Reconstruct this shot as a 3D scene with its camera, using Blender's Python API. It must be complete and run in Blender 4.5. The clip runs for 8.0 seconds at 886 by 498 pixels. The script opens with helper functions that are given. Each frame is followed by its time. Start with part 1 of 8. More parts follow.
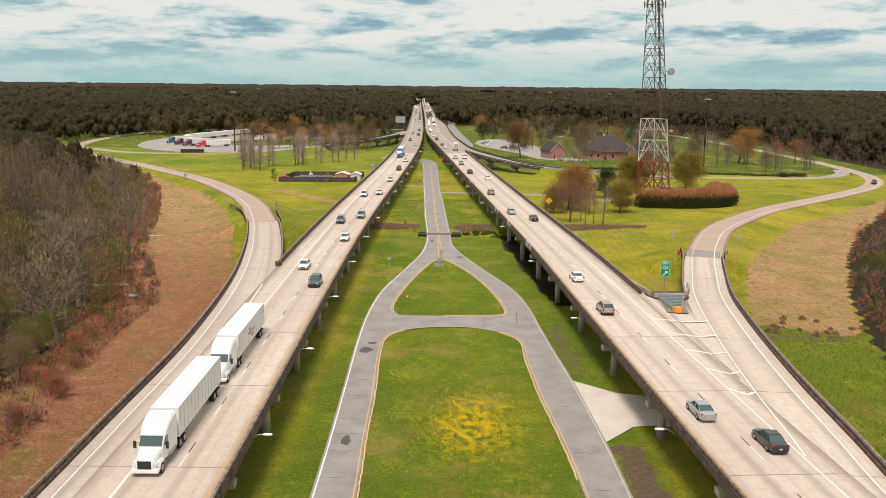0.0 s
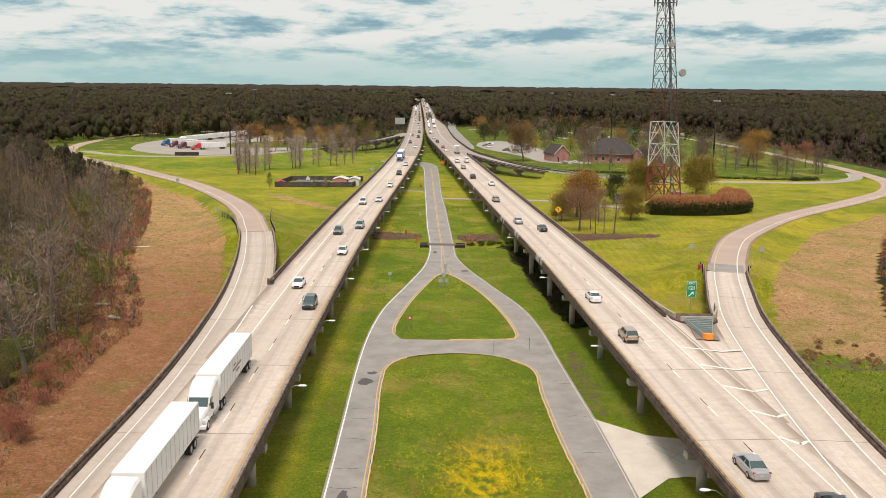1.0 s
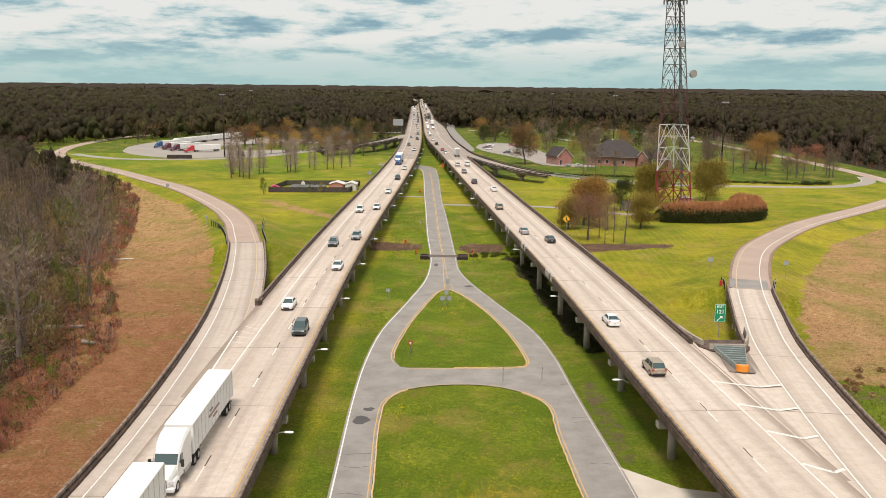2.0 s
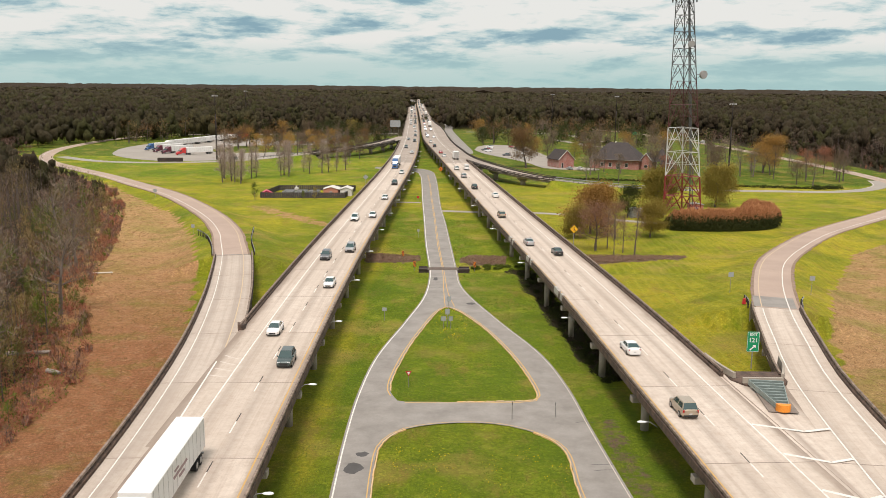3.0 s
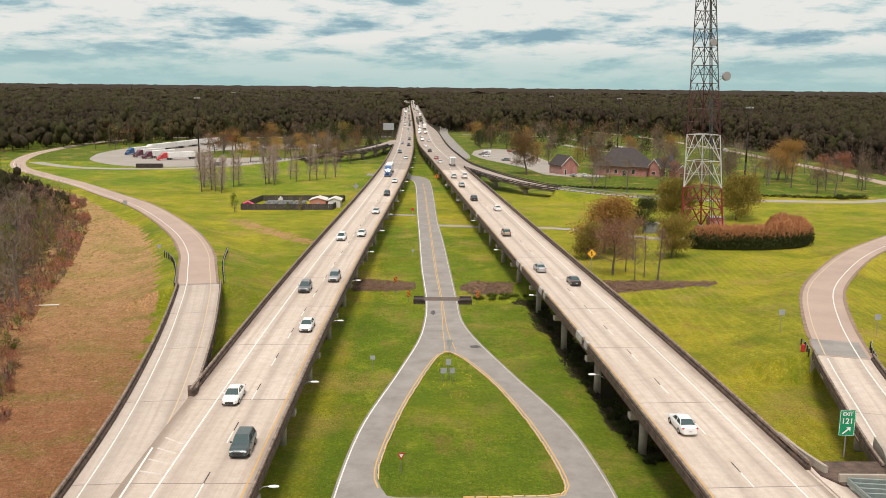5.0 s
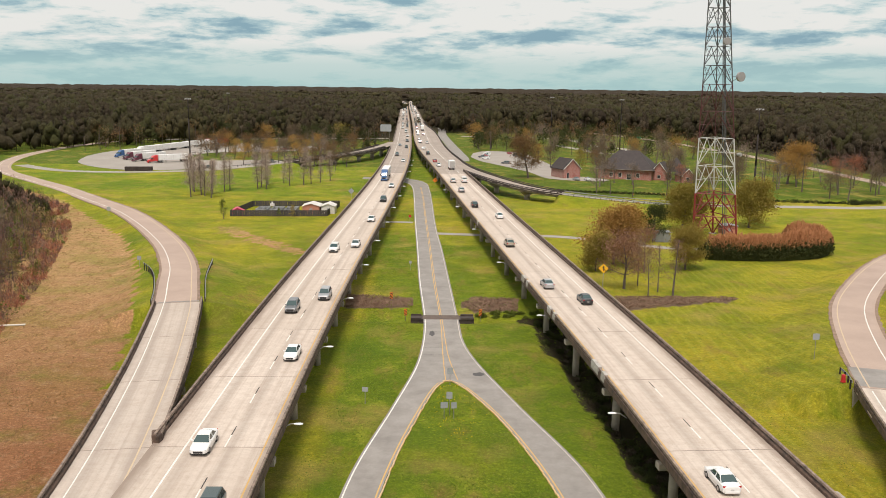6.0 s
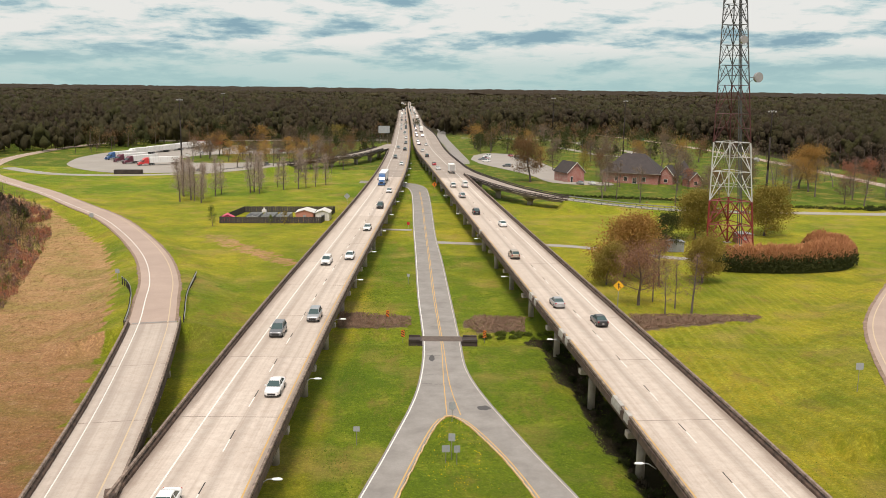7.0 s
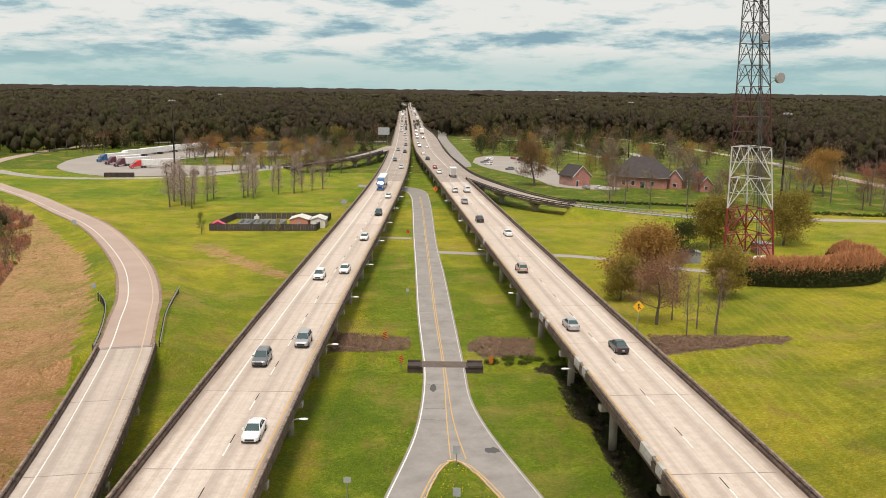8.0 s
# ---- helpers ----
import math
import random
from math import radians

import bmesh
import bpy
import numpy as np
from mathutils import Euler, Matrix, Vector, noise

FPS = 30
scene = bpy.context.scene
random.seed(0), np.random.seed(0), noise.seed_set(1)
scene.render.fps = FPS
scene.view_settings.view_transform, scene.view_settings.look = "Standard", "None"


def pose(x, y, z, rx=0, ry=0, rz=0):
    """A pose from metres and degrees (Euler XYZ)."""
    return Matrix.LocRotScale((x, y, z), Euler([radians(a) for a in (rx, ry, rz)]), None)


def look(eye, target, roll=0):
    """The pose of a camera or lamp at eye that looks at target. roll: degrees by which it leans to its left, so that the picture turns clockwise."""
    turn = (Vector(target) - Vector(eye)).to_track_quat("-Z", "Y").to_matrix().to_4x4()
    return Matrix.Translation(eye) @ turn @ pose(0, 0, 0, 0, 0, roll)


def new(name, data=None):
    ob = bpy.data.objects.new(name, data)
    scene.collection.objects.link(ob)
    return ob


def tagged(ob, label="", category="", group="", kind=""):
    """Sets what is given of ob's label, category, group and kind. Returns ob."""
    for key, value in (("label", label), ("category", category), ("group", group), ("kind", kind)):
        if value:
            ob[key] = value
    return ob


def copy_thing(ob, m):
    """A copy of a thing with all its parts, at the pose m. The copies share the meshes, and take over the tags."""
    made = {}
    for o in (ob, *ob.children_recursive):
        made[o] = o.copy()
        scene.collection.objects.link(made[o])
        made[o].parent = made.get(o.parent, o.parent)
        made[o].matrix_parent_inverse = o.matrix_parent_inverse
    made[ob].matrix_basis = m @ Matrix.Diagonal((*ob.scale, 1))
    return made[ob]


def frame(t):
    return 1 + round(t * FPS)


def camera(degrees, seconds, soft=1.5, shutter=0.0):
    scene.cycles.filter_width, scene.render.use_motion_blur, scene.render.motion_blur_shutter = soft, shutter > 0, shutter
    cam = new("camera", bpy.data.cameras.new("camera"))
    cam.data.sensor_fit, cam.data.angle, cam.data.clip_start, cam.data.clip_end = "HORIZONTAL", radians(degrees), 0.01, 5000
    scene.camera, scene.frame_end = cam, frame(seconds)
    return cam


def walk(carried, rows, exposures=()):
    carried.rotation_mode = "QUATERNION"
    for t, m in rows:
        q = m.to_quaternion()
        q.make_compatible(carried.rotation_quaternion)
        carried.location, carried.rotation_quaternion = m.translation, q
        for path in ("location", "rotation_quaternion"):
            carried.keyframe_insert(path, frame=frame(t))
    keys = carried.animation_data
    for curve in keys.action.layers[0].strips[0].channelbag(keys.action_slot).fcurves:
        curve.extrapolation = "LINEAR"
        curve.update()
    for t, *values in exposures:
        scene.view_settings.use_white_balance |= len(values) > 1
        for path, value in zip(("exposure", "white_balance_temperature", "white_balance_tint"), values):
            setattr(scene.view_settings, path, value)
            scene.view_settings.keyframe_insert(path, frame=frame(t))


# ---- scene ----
cam = camera(53.7, 8.0, soft=0.7)
# seconds, eye x, y, z, heading to the left, pitch, lean
ROWS = [
    (0.0, 1.045, 0.126, 38.759, 0.227, -10.642, 0.607),
    (0.5, 0.444, 6.273, 39.064, 0.207, -10.644, 0.588),
    (1.0, -0.085, 12.452, 39.339, 0.166, -10.643, 0.574),
    (1.5, -0.546, 18.661, 39.584, 0.106, -10.641, 0.563),
    (3.0, -1.581, 37.474, 40.157, -0.150, -10.624, 0.553),
    (3.5, -1.829, 43.805, 40.298, -0.268, -10.614, 0.558),
    (4.0, -2.038, 50.166, 40.416, -0.347, -10.603, 0.566),
    (4.5, -2.214, 56.557, 40.512, -0.443, -10.589, 0.579),
    (6.0, -2.595, 75.904, 40.684, -0.679, -10.538, 0.639),
    (6.5, -2.693, 82.410, 40.707, -0.727, -10.518, 0.667),
    (7.0, -2.785, 88.944, 40.714, -0.755, -10.495, 0.699),
    (7.5, -2.877, 95.507, 40.707, -0.759, -10.471, 0.734),
    (8.0, -2.975, 102.097, 40.688, -0.734, -10.444, 0.774),
]


def aim(x, y, z, heading, pitch, lean):
    h, p = radians(heading), radians(pitch)
    ahead = Vector((-math.sin(h) * math.cos(p), math.cos(h) * math.cos(p), math.sin(p)))
    return look((x, y, z), Vector((x, y, z)) + ahead * 10, lean)


walk(cam, [(t, aim(*p)) for t, *p in ROWS], exposures=[(0.0, -0.35), (8.0, -0.35)])

# ---- world, sun ----
def sky_world():
    world = bpy.data.worlds.new("overcast_sky")
    scene.world = world
    world.use_nodes = True
    nt = world.node_tree
    nt.nodes.clear()
    out = nt.nodes.new("ShaderNodeOutputWorld")
    bg = nt.nodes.new("ShaderNodeBackground")
    sky = nt.nodes.new("ShaderNodeTexSky")
    sky.sky_type, sky.sun_disc = "NISHITA", False
    sky.sun_elevation, sky.sun_rotation = radians(52), radians(190)
    sky.air_density, sky.dust_density = 1.2, 2.0
    dim = nt.nodes.new("ShaderNodeVectorMath")
    dim.operation = "SCALE"
    dim.inputs["Scale"].default_value = 0.09
    nt.links.new(sky.outputs[0], dim.inputs[0])
    tc = nt.nodes.new("ShaderNodeTexCoord")
    sep = nt.nodes.new("ShaderNodeSeparateXYZ")
    nt.links.new(tc.outputs["Generated"], sep.inputs[0])

    def calc(op, a, b=0.0, clamp=False):
        n = nt.nodes.new("ShaderNodeMath")
        n.operation, n.use_clamp = op, clamp
        for k, v in enumerate((a, b)):
            if isinstance(v, (int, float)):
                n.inputs[k].default_value = v
            else:
                nt.links.new(v, n.inputs[k])
        return n.outputs[0]

    # long low banks of cloud, drawn out along the horizon
    def place(lift):
        comb = nt.nodes.new("ShaderNodeCombineXYZ")
        nt.links.new(calc("MULTIPLY", sep.outputs[0], 3.6), comb.inputs[0])
        nt.links.new(calc("MULTIPLY", sep.outputs[1], 3.6), comb.inputs[1])
        nt.links.new(calc("ADD", calc("MULTIPLY", sep.outputs[2], 17.0), lift), comb.inputs[2])
        return comb.outputs[0]

    def cloud(where, scale, detail, seed, rough=0.55, dist=0.4):
        n = nt.nodes.new("ShaderNodeTexNoise")
        n.inputs["Scale"].default_value = scale
        n.inputs["Detail"].default_value = detail
        n.inputs["Roughness"].default_value = rough
        n.inputs["Distortion"].default_value = dist
        shift = nt.nodes.new("ShaderNodeVectorMath")
        shift.operation = "ADD"
        shift.inputs[1].default_value = (seed, seed * 0.37, seed * 0.11)
        nt.links.new(where, shift.inputs[0])
        nt.links.new(shift.outputs[0], n.inputs["Vector"])
        return n.outputs["Fac"]

    def ramp(fac, stops):
        r = nt.nodes.new("ShaderNodeValToRGB")
        while len(r.color_ramp.elements) < len(stops):
            r.color_ramp.elements.new(0.5)
        for e, (p, c) in zip(r.color_ramp.elements, stops):
            e.position, e.color = p, (*c, 1)
        nt.links.new(fac, r.inputs[0])
        return r.outputs[0]

    here, above = place(0.0), place(0.26)

    def cover(where):
        return calc("ADD", calc("MULTIPLY", cloud(where, 1.15, 5, 5.3, 0.5, 0.3), 0.5), calc("MULTIPLY", cloud(where, 3.4, 9, 11.7, 0.62, 0.2), 0.5))

    bank = cover(here)
    # tops catch the light, flat bases stay blue-grey
    lit = calc("SUBTRACT", bank, cover(above))
    both = calc("ADD", calc("ADD", bank, calc("MULTIPLY", lit, 0.75)), calc("MULTIPLY", calc("SUBTRACT", calc("MINIMUM", sep.outputs[2], 0.16), 0.055), 0.75))
    tone = ramp(both, [(0.34, (0.32, 0.52, 0.63)), (0.415, (0.52, 0.72, 0.78)), (0.47, (0.82, 0.94, 0.93)), (0.55, (1.1, 1.09, 1.05))])
    low = ramp(calc("MULTIPLY", sep.outputs[2], 9.0, True), [(0.0, (1, 1, 1)), (0.20, (0.75, 0.75, 0.75)), (0.42, (0, 0, 0))])
    mixlow = nt.nodes.new("ShaderNodeMix")
    mixlow.data_type = "RGBA"
    nt.links.new(calc("MULTIPLY", low, 0.85), mixlow.inputs[0])
    nt.links.new(tone, mixlow.inputs[6])
    mixlow.inputs[7].default_value = (0.57, 0.83, 0.81, 1)
    veil = nt.nodes.new("ShaderNodeMix")
    veil.data_type = "RGBA"
    veil.inputs[0].default_value = 0.9
    nt.links.new(dim.outputs[0], veil.inputs[6])
    nt.links.new(mixlow.outputs[2], veil.inputs[7])
    nt.links.new(veil.outputs[2], bg.inputs[0])
    bg.inputs[1].default_value = 1.0
    nt.links.new(bg.outputs[0], out.inputs[0])


sky_world()
sun = new("sun", bpy.data.lights.new("sun", "SUN"))
sun.data.energy, sun.data.angle, sun.data.color = 4.55, radians(16), (1.0, 0.90, 0.825)
sun.matrix_world = look((0, 0, 100), (9, 50, 0))

# ---- materials ----
MATS = {}


def node_mat(name):
    m = bpy.data.materials.new(name)
    m.use_nodes = True
    nt = m.node_tree
    return m, nt, nt.nodes["Principled BSDF"]


def noise_node(nt, vec, scale, detail=4, rough=0.6, stretch=None):
    if stretch:
        mp = nt.nodes.new("ShaderNodeMapping")
        mp.inputs["Scale"].default_value = stretch
        nt.links.new(vec, mp.inputs[0])
        vec = mp.outputs[0]
    n = nt.nodes.new("ShaderNodeTexNoise")
    n.inputs["Scale"].default_value, n.inputs["Detail"].default_value, n.inputs["Roughness"].default_value = scale, detail, rough
    nt.links.new(vec, n.inputs["Vector"])
    return n.outputs["Fac"]


def spread(nt, fac, lo, hi, out_lo=0.0, out_hi=1.0):
    r = nt.nodes.new("ShaderNodeMapRange")
    r.inputs[1].default_value, r.inputs[2].default_value = lo, hi
    r.inputs[3].default_value, r.inputs[4].default_value = out_lo, out_hi
    nt.links.new(fac, r.inputs[0])
    return r.outputs[0]


def blend(nt, fac, a, b, how="MIX"):
    n = nt.nodes.new("ShaderNodeMix")
    n.data_type, n.blend_type = "RGBA", how
    for k, v in ((0, fac), (6, a), (7, b)):
        if isinstance(v, (int, float)):
            n.inputs[k].default_value = v
        elif isinstance(v, tuple):
            n.inputs[k].default_value = (*v, 1)
        else:
            nt.links.new(v, n.inputs[k])
    return n.outputs[2]


def relief(nt, bsdf, fac, strength, distance):
    b = nt.nodes.new("ShaderNodeBump")
    b.inputs["Strength"].default_value, b.inputs["Distance"].default_value = strength, distance
    nt.links.new(fac, b.inputs["Height"])
    nt.links.new(b.outputs[0], bsdf.inputs["Normal"])


def surface(name, base, dark=None, rough=0.8, metal=0.0, scale=0.6, fine=8.0, world=True, bump=0.02, stretch=None, amount=0.7, coat=0.0, alike=0.0):
    """A worn surface: stains at one scale, grain at another, fine relief."""
    m, nt, b = node_mat(name)
    dark = dark or tuple(c * 0.6 for c in base)
    tc = nt.nodes.new("ShaderNodeTexCoord")
    geo = nt.nodes.new("ShaderNodeNewGeometry")
    vec = geo.outputs["Position"] if world else tc.outputs["Object"]
    big = noise_node(nt, vec, scale, 5, 0.65, stretch)
    small = noise_node(nt, vec, fine, 3, 0.7)
    col = blend(nt, spread(nt, big, 0.36, 0.68, 0, amount), base, dark)
    col = blend(nt, spread(nt, small, 0.3, 0.7, 0, 0.45 * amount), col, tuple(c * 0.72 for c in base))
    if alike:
        info = nt.nodes.new("ShaderNodeObjectInfo")
        col = blend(nt, spread(nt, info.outputs["Random"], 0, 1, 0, alike), col, dark)
    nt.links.new(col, b.inputs["Base Color"])
    nt.links.new(spread(nt, small, 0.2, 0.8, max(0.0, rough - 0.08), min(1.0, rough + 0.08)), b.inputs["Roughness"])
    b.inputs["Metallic"].default_value = metal
    b.inputs["Coat Weight"].default_value = coat
    if bump:
        relief(nt, b, small, 0.5, bump)
    MATS[name] = m
    return m


def deck_concrete(name="deck", worn=0.0):
    """Pale deck: lengthwise tyre bands and oil, cross stains, patches."""
    m, nt, b = node_mat(name + "_concrete")
    uv = nt.nodes.new("ShaderNodeUVMap")
    uv.uv_map = "run"
    geo = nt.nodes.new("ShaderNodeNewGeometry")
    pos = geo.outputs["Position"]
    sep = nt.nodes.new("ShaderNodeSeparateXYZ")
    nt.links.new(uv.outputs[0], sep.inputs[0])
    col = blend(nt, spread(nt, noise_node(nt, pos, 0.05, 5), 0.35, 0.65), (0.62, 0.54, 0.465), (0.54, 0.46, 0.39))
    col = blend(nt, spread(nt, noise_node(nt, pos, 0.9, 6), 0.4, 0.75, 0, 0.6), col, (0.43, 0.34, 0.275))
    col = blend(nt, spread(nt, noise_node(nt, pos, 3.2, 7, 0.75), 0.5, 0.72, 0, 0.5), col, (0.33, 0.265, 0.215))
    # long streaks that follow the road
    streak = noise_node(nt, uv.outputs[0], 1.0, 4, 0.6, (1.1, 0.012, 1))
    col = blend(nt, spread(nt, streak, 0.47, 0.72, 0, 0.52), col, (0.28, 0.21, 0.165))
    fine_streak = noise_node(nt, uv.outputs[0], 1.0, 4, 0.6, (4.0, 0.05, 1))
    col = blend(nt, spread(nt, fine_streak, 0.5, 0.8, 0, 0.2), col, (0.27, 0.21, 0.17))
    # oil band along the middle of a lane
    wave = nt.nodes.new("ShaderNodeMath")
    wave.operation = "PINGPONG"
    wave.inputs[1].default_value = 1.9
    nt.links.new(sep.outputs[0], wave.inputs[0])
    col = blend(nt, spread(nt, wave.outputs[0], 1.1, 1.9, 0, 0.42), col, (0.215, 0.17, 0.14))
    # grime along the kerbs
    far_side = nt.nodes.new("ShaderNodeMath")
    far_side.operation = "ABSOLUTE"
    nt.links.new(sep.outputs[0], far_side.inputs[0])
    wander = nt.nodes.new("ShaderNodeMath")
    wander.operation = "ADD"
    nt.links.new(far_side.outputs[0], wander.inputs[0])
    nt.links.new(spread(nt, noise_node(nt, uv.outputs[0], 1.0, 5, 0.7, (0.9, 0.09, 1)), 0.2, 0.8, -0.9, 0.9), wander.inputs[1])
    col = blend(nt, spread(nt, wander.outputs[0], 4.4, 6.0, 0, 0.76), col, (0.17, 0.12, 0.09))
    # each span a tint of its own
    info = nt.nodes.new("ShaderNodeObjectInfo")
    col = blend(nt, spread(nt, info.outputs["Random"], 0, 1, 0, 0.28), col, (0.36, 0.29, 0.23))
    if worn:
        col = blend(nt, spread(nt, noise_node(nt, pos, 0.12, 6, 0.65), 0.3, 0.7, worn * 0.5, worn), col, (0.27, 0.225, 0.19))
    nt.links.new(col, b.inputs["Base Color"])
    b.inputs["Roughness"].default_value = 0.88
    relief(nt, b, noise_node(nt, pos, 30, 3), 0.4, 0.01)
    MATS[name] = m


def ground_mat():
    m, nt, b = node_mat("grass_and_soil")
    geo = nt.nodes.new("ShaderNodeNewGeometry")
    pos = geo.outputs["Position"]
    att = nt.nodes.new("ShaderNodeAttribute")
    att.attribute_name = "cover"
    sep = nt.nodes.new("ShaderNodeSeparateColor")
    nt.links.new(att.outputs["Color"], sep.inputs[0])
    big = noise_node(nt, pos, 0.028, 6, 0.6)
    mid = noise_node(nt, pos, 0.30, 7, 0.72)
    small = noise_node(nt, pos, 1.5, 8, 0.78)
    tiny = noise_node(nt, pos, 7, 4, 0.75)
    green = blend(nt, spread(nt, big, 0.35, 0.66), (0.120, 0.175, 0.008), (0.21, 0.235, 0.014))
    green = blend(nt, spread(nt, mid, 0.42, 0.64, 0, 0.7), green, (0.066, 0.118, 0.006))
    green = blend(nt, spread(nt, small, 0.46, 0.64, 0, 0.72), green, (0.050, 0.088, 0.006))
    green = blend(nt, spread(nt, tiny, 0.48, 0.68, 0, 0.55), green, (0.34, 0.38, 0.045))
    # richer growth in the hollows between the roads, drier sward on the open lawns
    tone = nt.nodes.new("ShaderNodeMath")
    tone.operation = "ADD"
    nt.links.new(att.outputs["Alpha"], tone.inputs[0])
    nt.links.new(spread(nt, big, 0.3, 0.7, -0.35, 0.35), tone.inputs[1])
    green = blend(nt, spread(nt, tone.outputs[0], 0.35, 1.1, 0, 0.75), green, (0.46, 0.335, 0.028))
    # darker sward round the rest area, where Alpha is low
    green = blend(nt, spread(nt, att.outputs["Alpha"], 0.15, -0.2, 0, 0.85), green, (0.050, 0.074, 0.011))
    # clumps and thin spots in the sward
    clumps = noise_node(nt, pos, 0.17, 8, 0.74)
    green = blend(nt, spread(nt, clumps, 0.45, 0.60, 0, 0.38), green, (0.085, 0.120, 0.007))
    green = blend(nt, spread(nt, noise_node(nt, pos, 0.9, 7, 0.78), 0.52, 0.68, 0, 0.42), green, (0.07, 0.10, 0.008))
    green = blend(nt, spread(nt, clumps, 0.46, 0.34, 0, 0.35), green, (0.42, 0.36, 0.05))
    lush = noise_node(nt, pos, 0.6, 6, 0.75)
    green = blend(nt, spread(nt, lush, 0.5, 0.70, 0, 0.7), green, (0.23, 0.285, 0.012))
    # mower lanes
    axes = nt.nodes.new("ShaderNodeSeparateXYZ")
    nt.links.new(pos, axes.inputs[0])
    wander_x = nt.nodes.new("ShaderNodeMath")
    wander_x.operation = "ADD"
    nt.links.new(axes.outputs[0], wander_x.inputs[0])
    nt.links.new(spread(nt, noise_node(nt, pos, 0.014, 1), 0.2, 0.8, -3, 3), wander_x.inputs[1])
    wav = nt.nodes.new("ShaderNodeMath")
    wav.operation = "PINGPONG"
    wav.inputs[1].default_value = 0.95
    nt.links.new(wander_x.outputs[0], wav.inputs[0])
    lanes = nt.nodes.new("ShaderNodeMath")
    lanes.operation = "MULTIPLY"
    nt.links.new(spread(nt, wav.outputs[0], 0.45, 0.95, 0, 0.25), lanes.inputs[0])
    nt.links.new(spread(nt, att.outputs["Alpha"], 0.8, 0.95), lanes.inputs[1])
    green = blend(nt, lanes.outputs[0], green, (0.42, 0.38, 0.06))
    # dry, straw-coloured patches
    dry = noise_node(nt, pos, 0.075, 5, 0.62)
    green = blend(nt, spread(nt, dry, 0.53, 0.70, 0, 0.75), green, (0.36, 0.25, 0.075))
    thatch = noise_node(nt, pos, 0.22, 6, 0.7, (1.0, 0.45, 1.0))
    green = blend(nt, spread(nt, thatch, 0.53, 0.68, 0, 0.6), green, (0.26, 0.16, 0.05))
    green = blend(nt, spread(nt, noise_node(nt, pos, 0.045, 5, 0.65), 0.48, 0.64, 0, 0.5), green, (0.075, 0.13, 0.008))
    # mown brush and leaf litter
    # rusty litter on the low ground, paler straw with regrowth farther up the bank
    rust = blend(nt, spread(nt, mid, 0.35, 0.7), (0.42, 0.195, 0.095), (0.29, 0.125, 0.055))
    straw = blend(nt, spread(nt, mid, 0.35, 0.7), (0.54, 0.335, 0.16), (0.44, 0.245, 0.11))
    regrow = noise_node(nt, pos, 0.07, 6, 0.7)
    straw = blend(nt, spread(nt, regrow, 0.47, 0.60, 0, 0.62), straw, (0.29, 0.27, 0.055))
    litter = blend(nt, spread(nt, att.outputs["Alpha"], 0.1, 0.9), rust, straw)
    litter = blend(nt, spread(nt, noise_node(nt, pos, 0.10, 6, 0.72), 0.50, 0.64, 0, 0.6), litter, (0.21, 0.205, 0.038))
    litter = blend(nt, spread(nt, noise_node(nt, pos, 0.5, 6, 0.7), 0.52, 0.7, 0, 0.6), litter, (0.55, 0.34, 0.19))
    litter = blend(nt, spread(nt, noise_node(nt, pos, 0.9, 7, 0.8), 0.52, 0.68, 0, 0.65), litter, (0.15, 0.085, 0.038))
    litter = blend(nt, spread(nt, small, 0.5, 0.72, 0, 0.5), litter, (0.17, 0.10, 0.045))
    soil = blend(nt, spread(nt, small, 0.35, 0.7), (0.23, 0.155, 0.10), (0.10, 0.07, 0.05))
    edge = noise_node(nt, pos, 0.35, 6, 0.7)

    def mask(chan):
        a = nt.nodes.new("ShaderNodeMath")
        a.operation = "ADD"
        nt.links.new(chan, a.inputs[0])
        nt.links.new(spread(nt, edge, 0.25, 0.75, -0.45, 0.45), a.inputs[1])
        return spread(nt, a.outputs[0], 0.4, 0.62)

    # fine grain of blades and thatch
    grain = noise_node(nt, pos, 2.4, 7, 0.82)
    for lo, hi, tone_at in ((0.46, 0.64, 0.62), (0.48, 0.34, 1.65)):
        green = blend(nt, spread(nt, grain, lo, hi, 0, 0.75), green, (tone_at, tone_at, tone_at), "MULTIPLY")
        litter = blend(nt, spread(nt, grain, lo, hi, 0, 0.7), litter, (tone_at, tone_at, tone_at), "MULTIPLY")
    green = blend(nt, 1.0, green, (1.15, 1.19, 1.08), "MULTIPLY")
    col = blend(nt, mask(sep.outputs[0]), green, litter)
    col = blend(nt, mask(sep.outputs[2]), col, soil)
    # dark floor of woods and ditch, with the shade under growth in its colour
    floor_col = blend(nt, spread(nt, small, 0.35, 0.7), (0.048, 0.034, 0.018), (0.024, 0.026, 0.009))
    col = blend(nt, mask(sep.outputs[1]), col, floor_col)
    nt.links.new(col, b.inputs["Base Color"])
    b.inputs["Roughness"].default_value = 0.95
    b.inputs["Specular IOR Level"].default_value = 0.15
    h = nt.nodes.new("ShaderNodeMath")
    h.operation = "ADD"
    nt.links.new(small, h.inputs[0])
    nt.links.new(tiny, h.inputs[1])
    relief(nt, b, h.outputs[0], 1.0, 0.3)
    MATS["ground"] = m


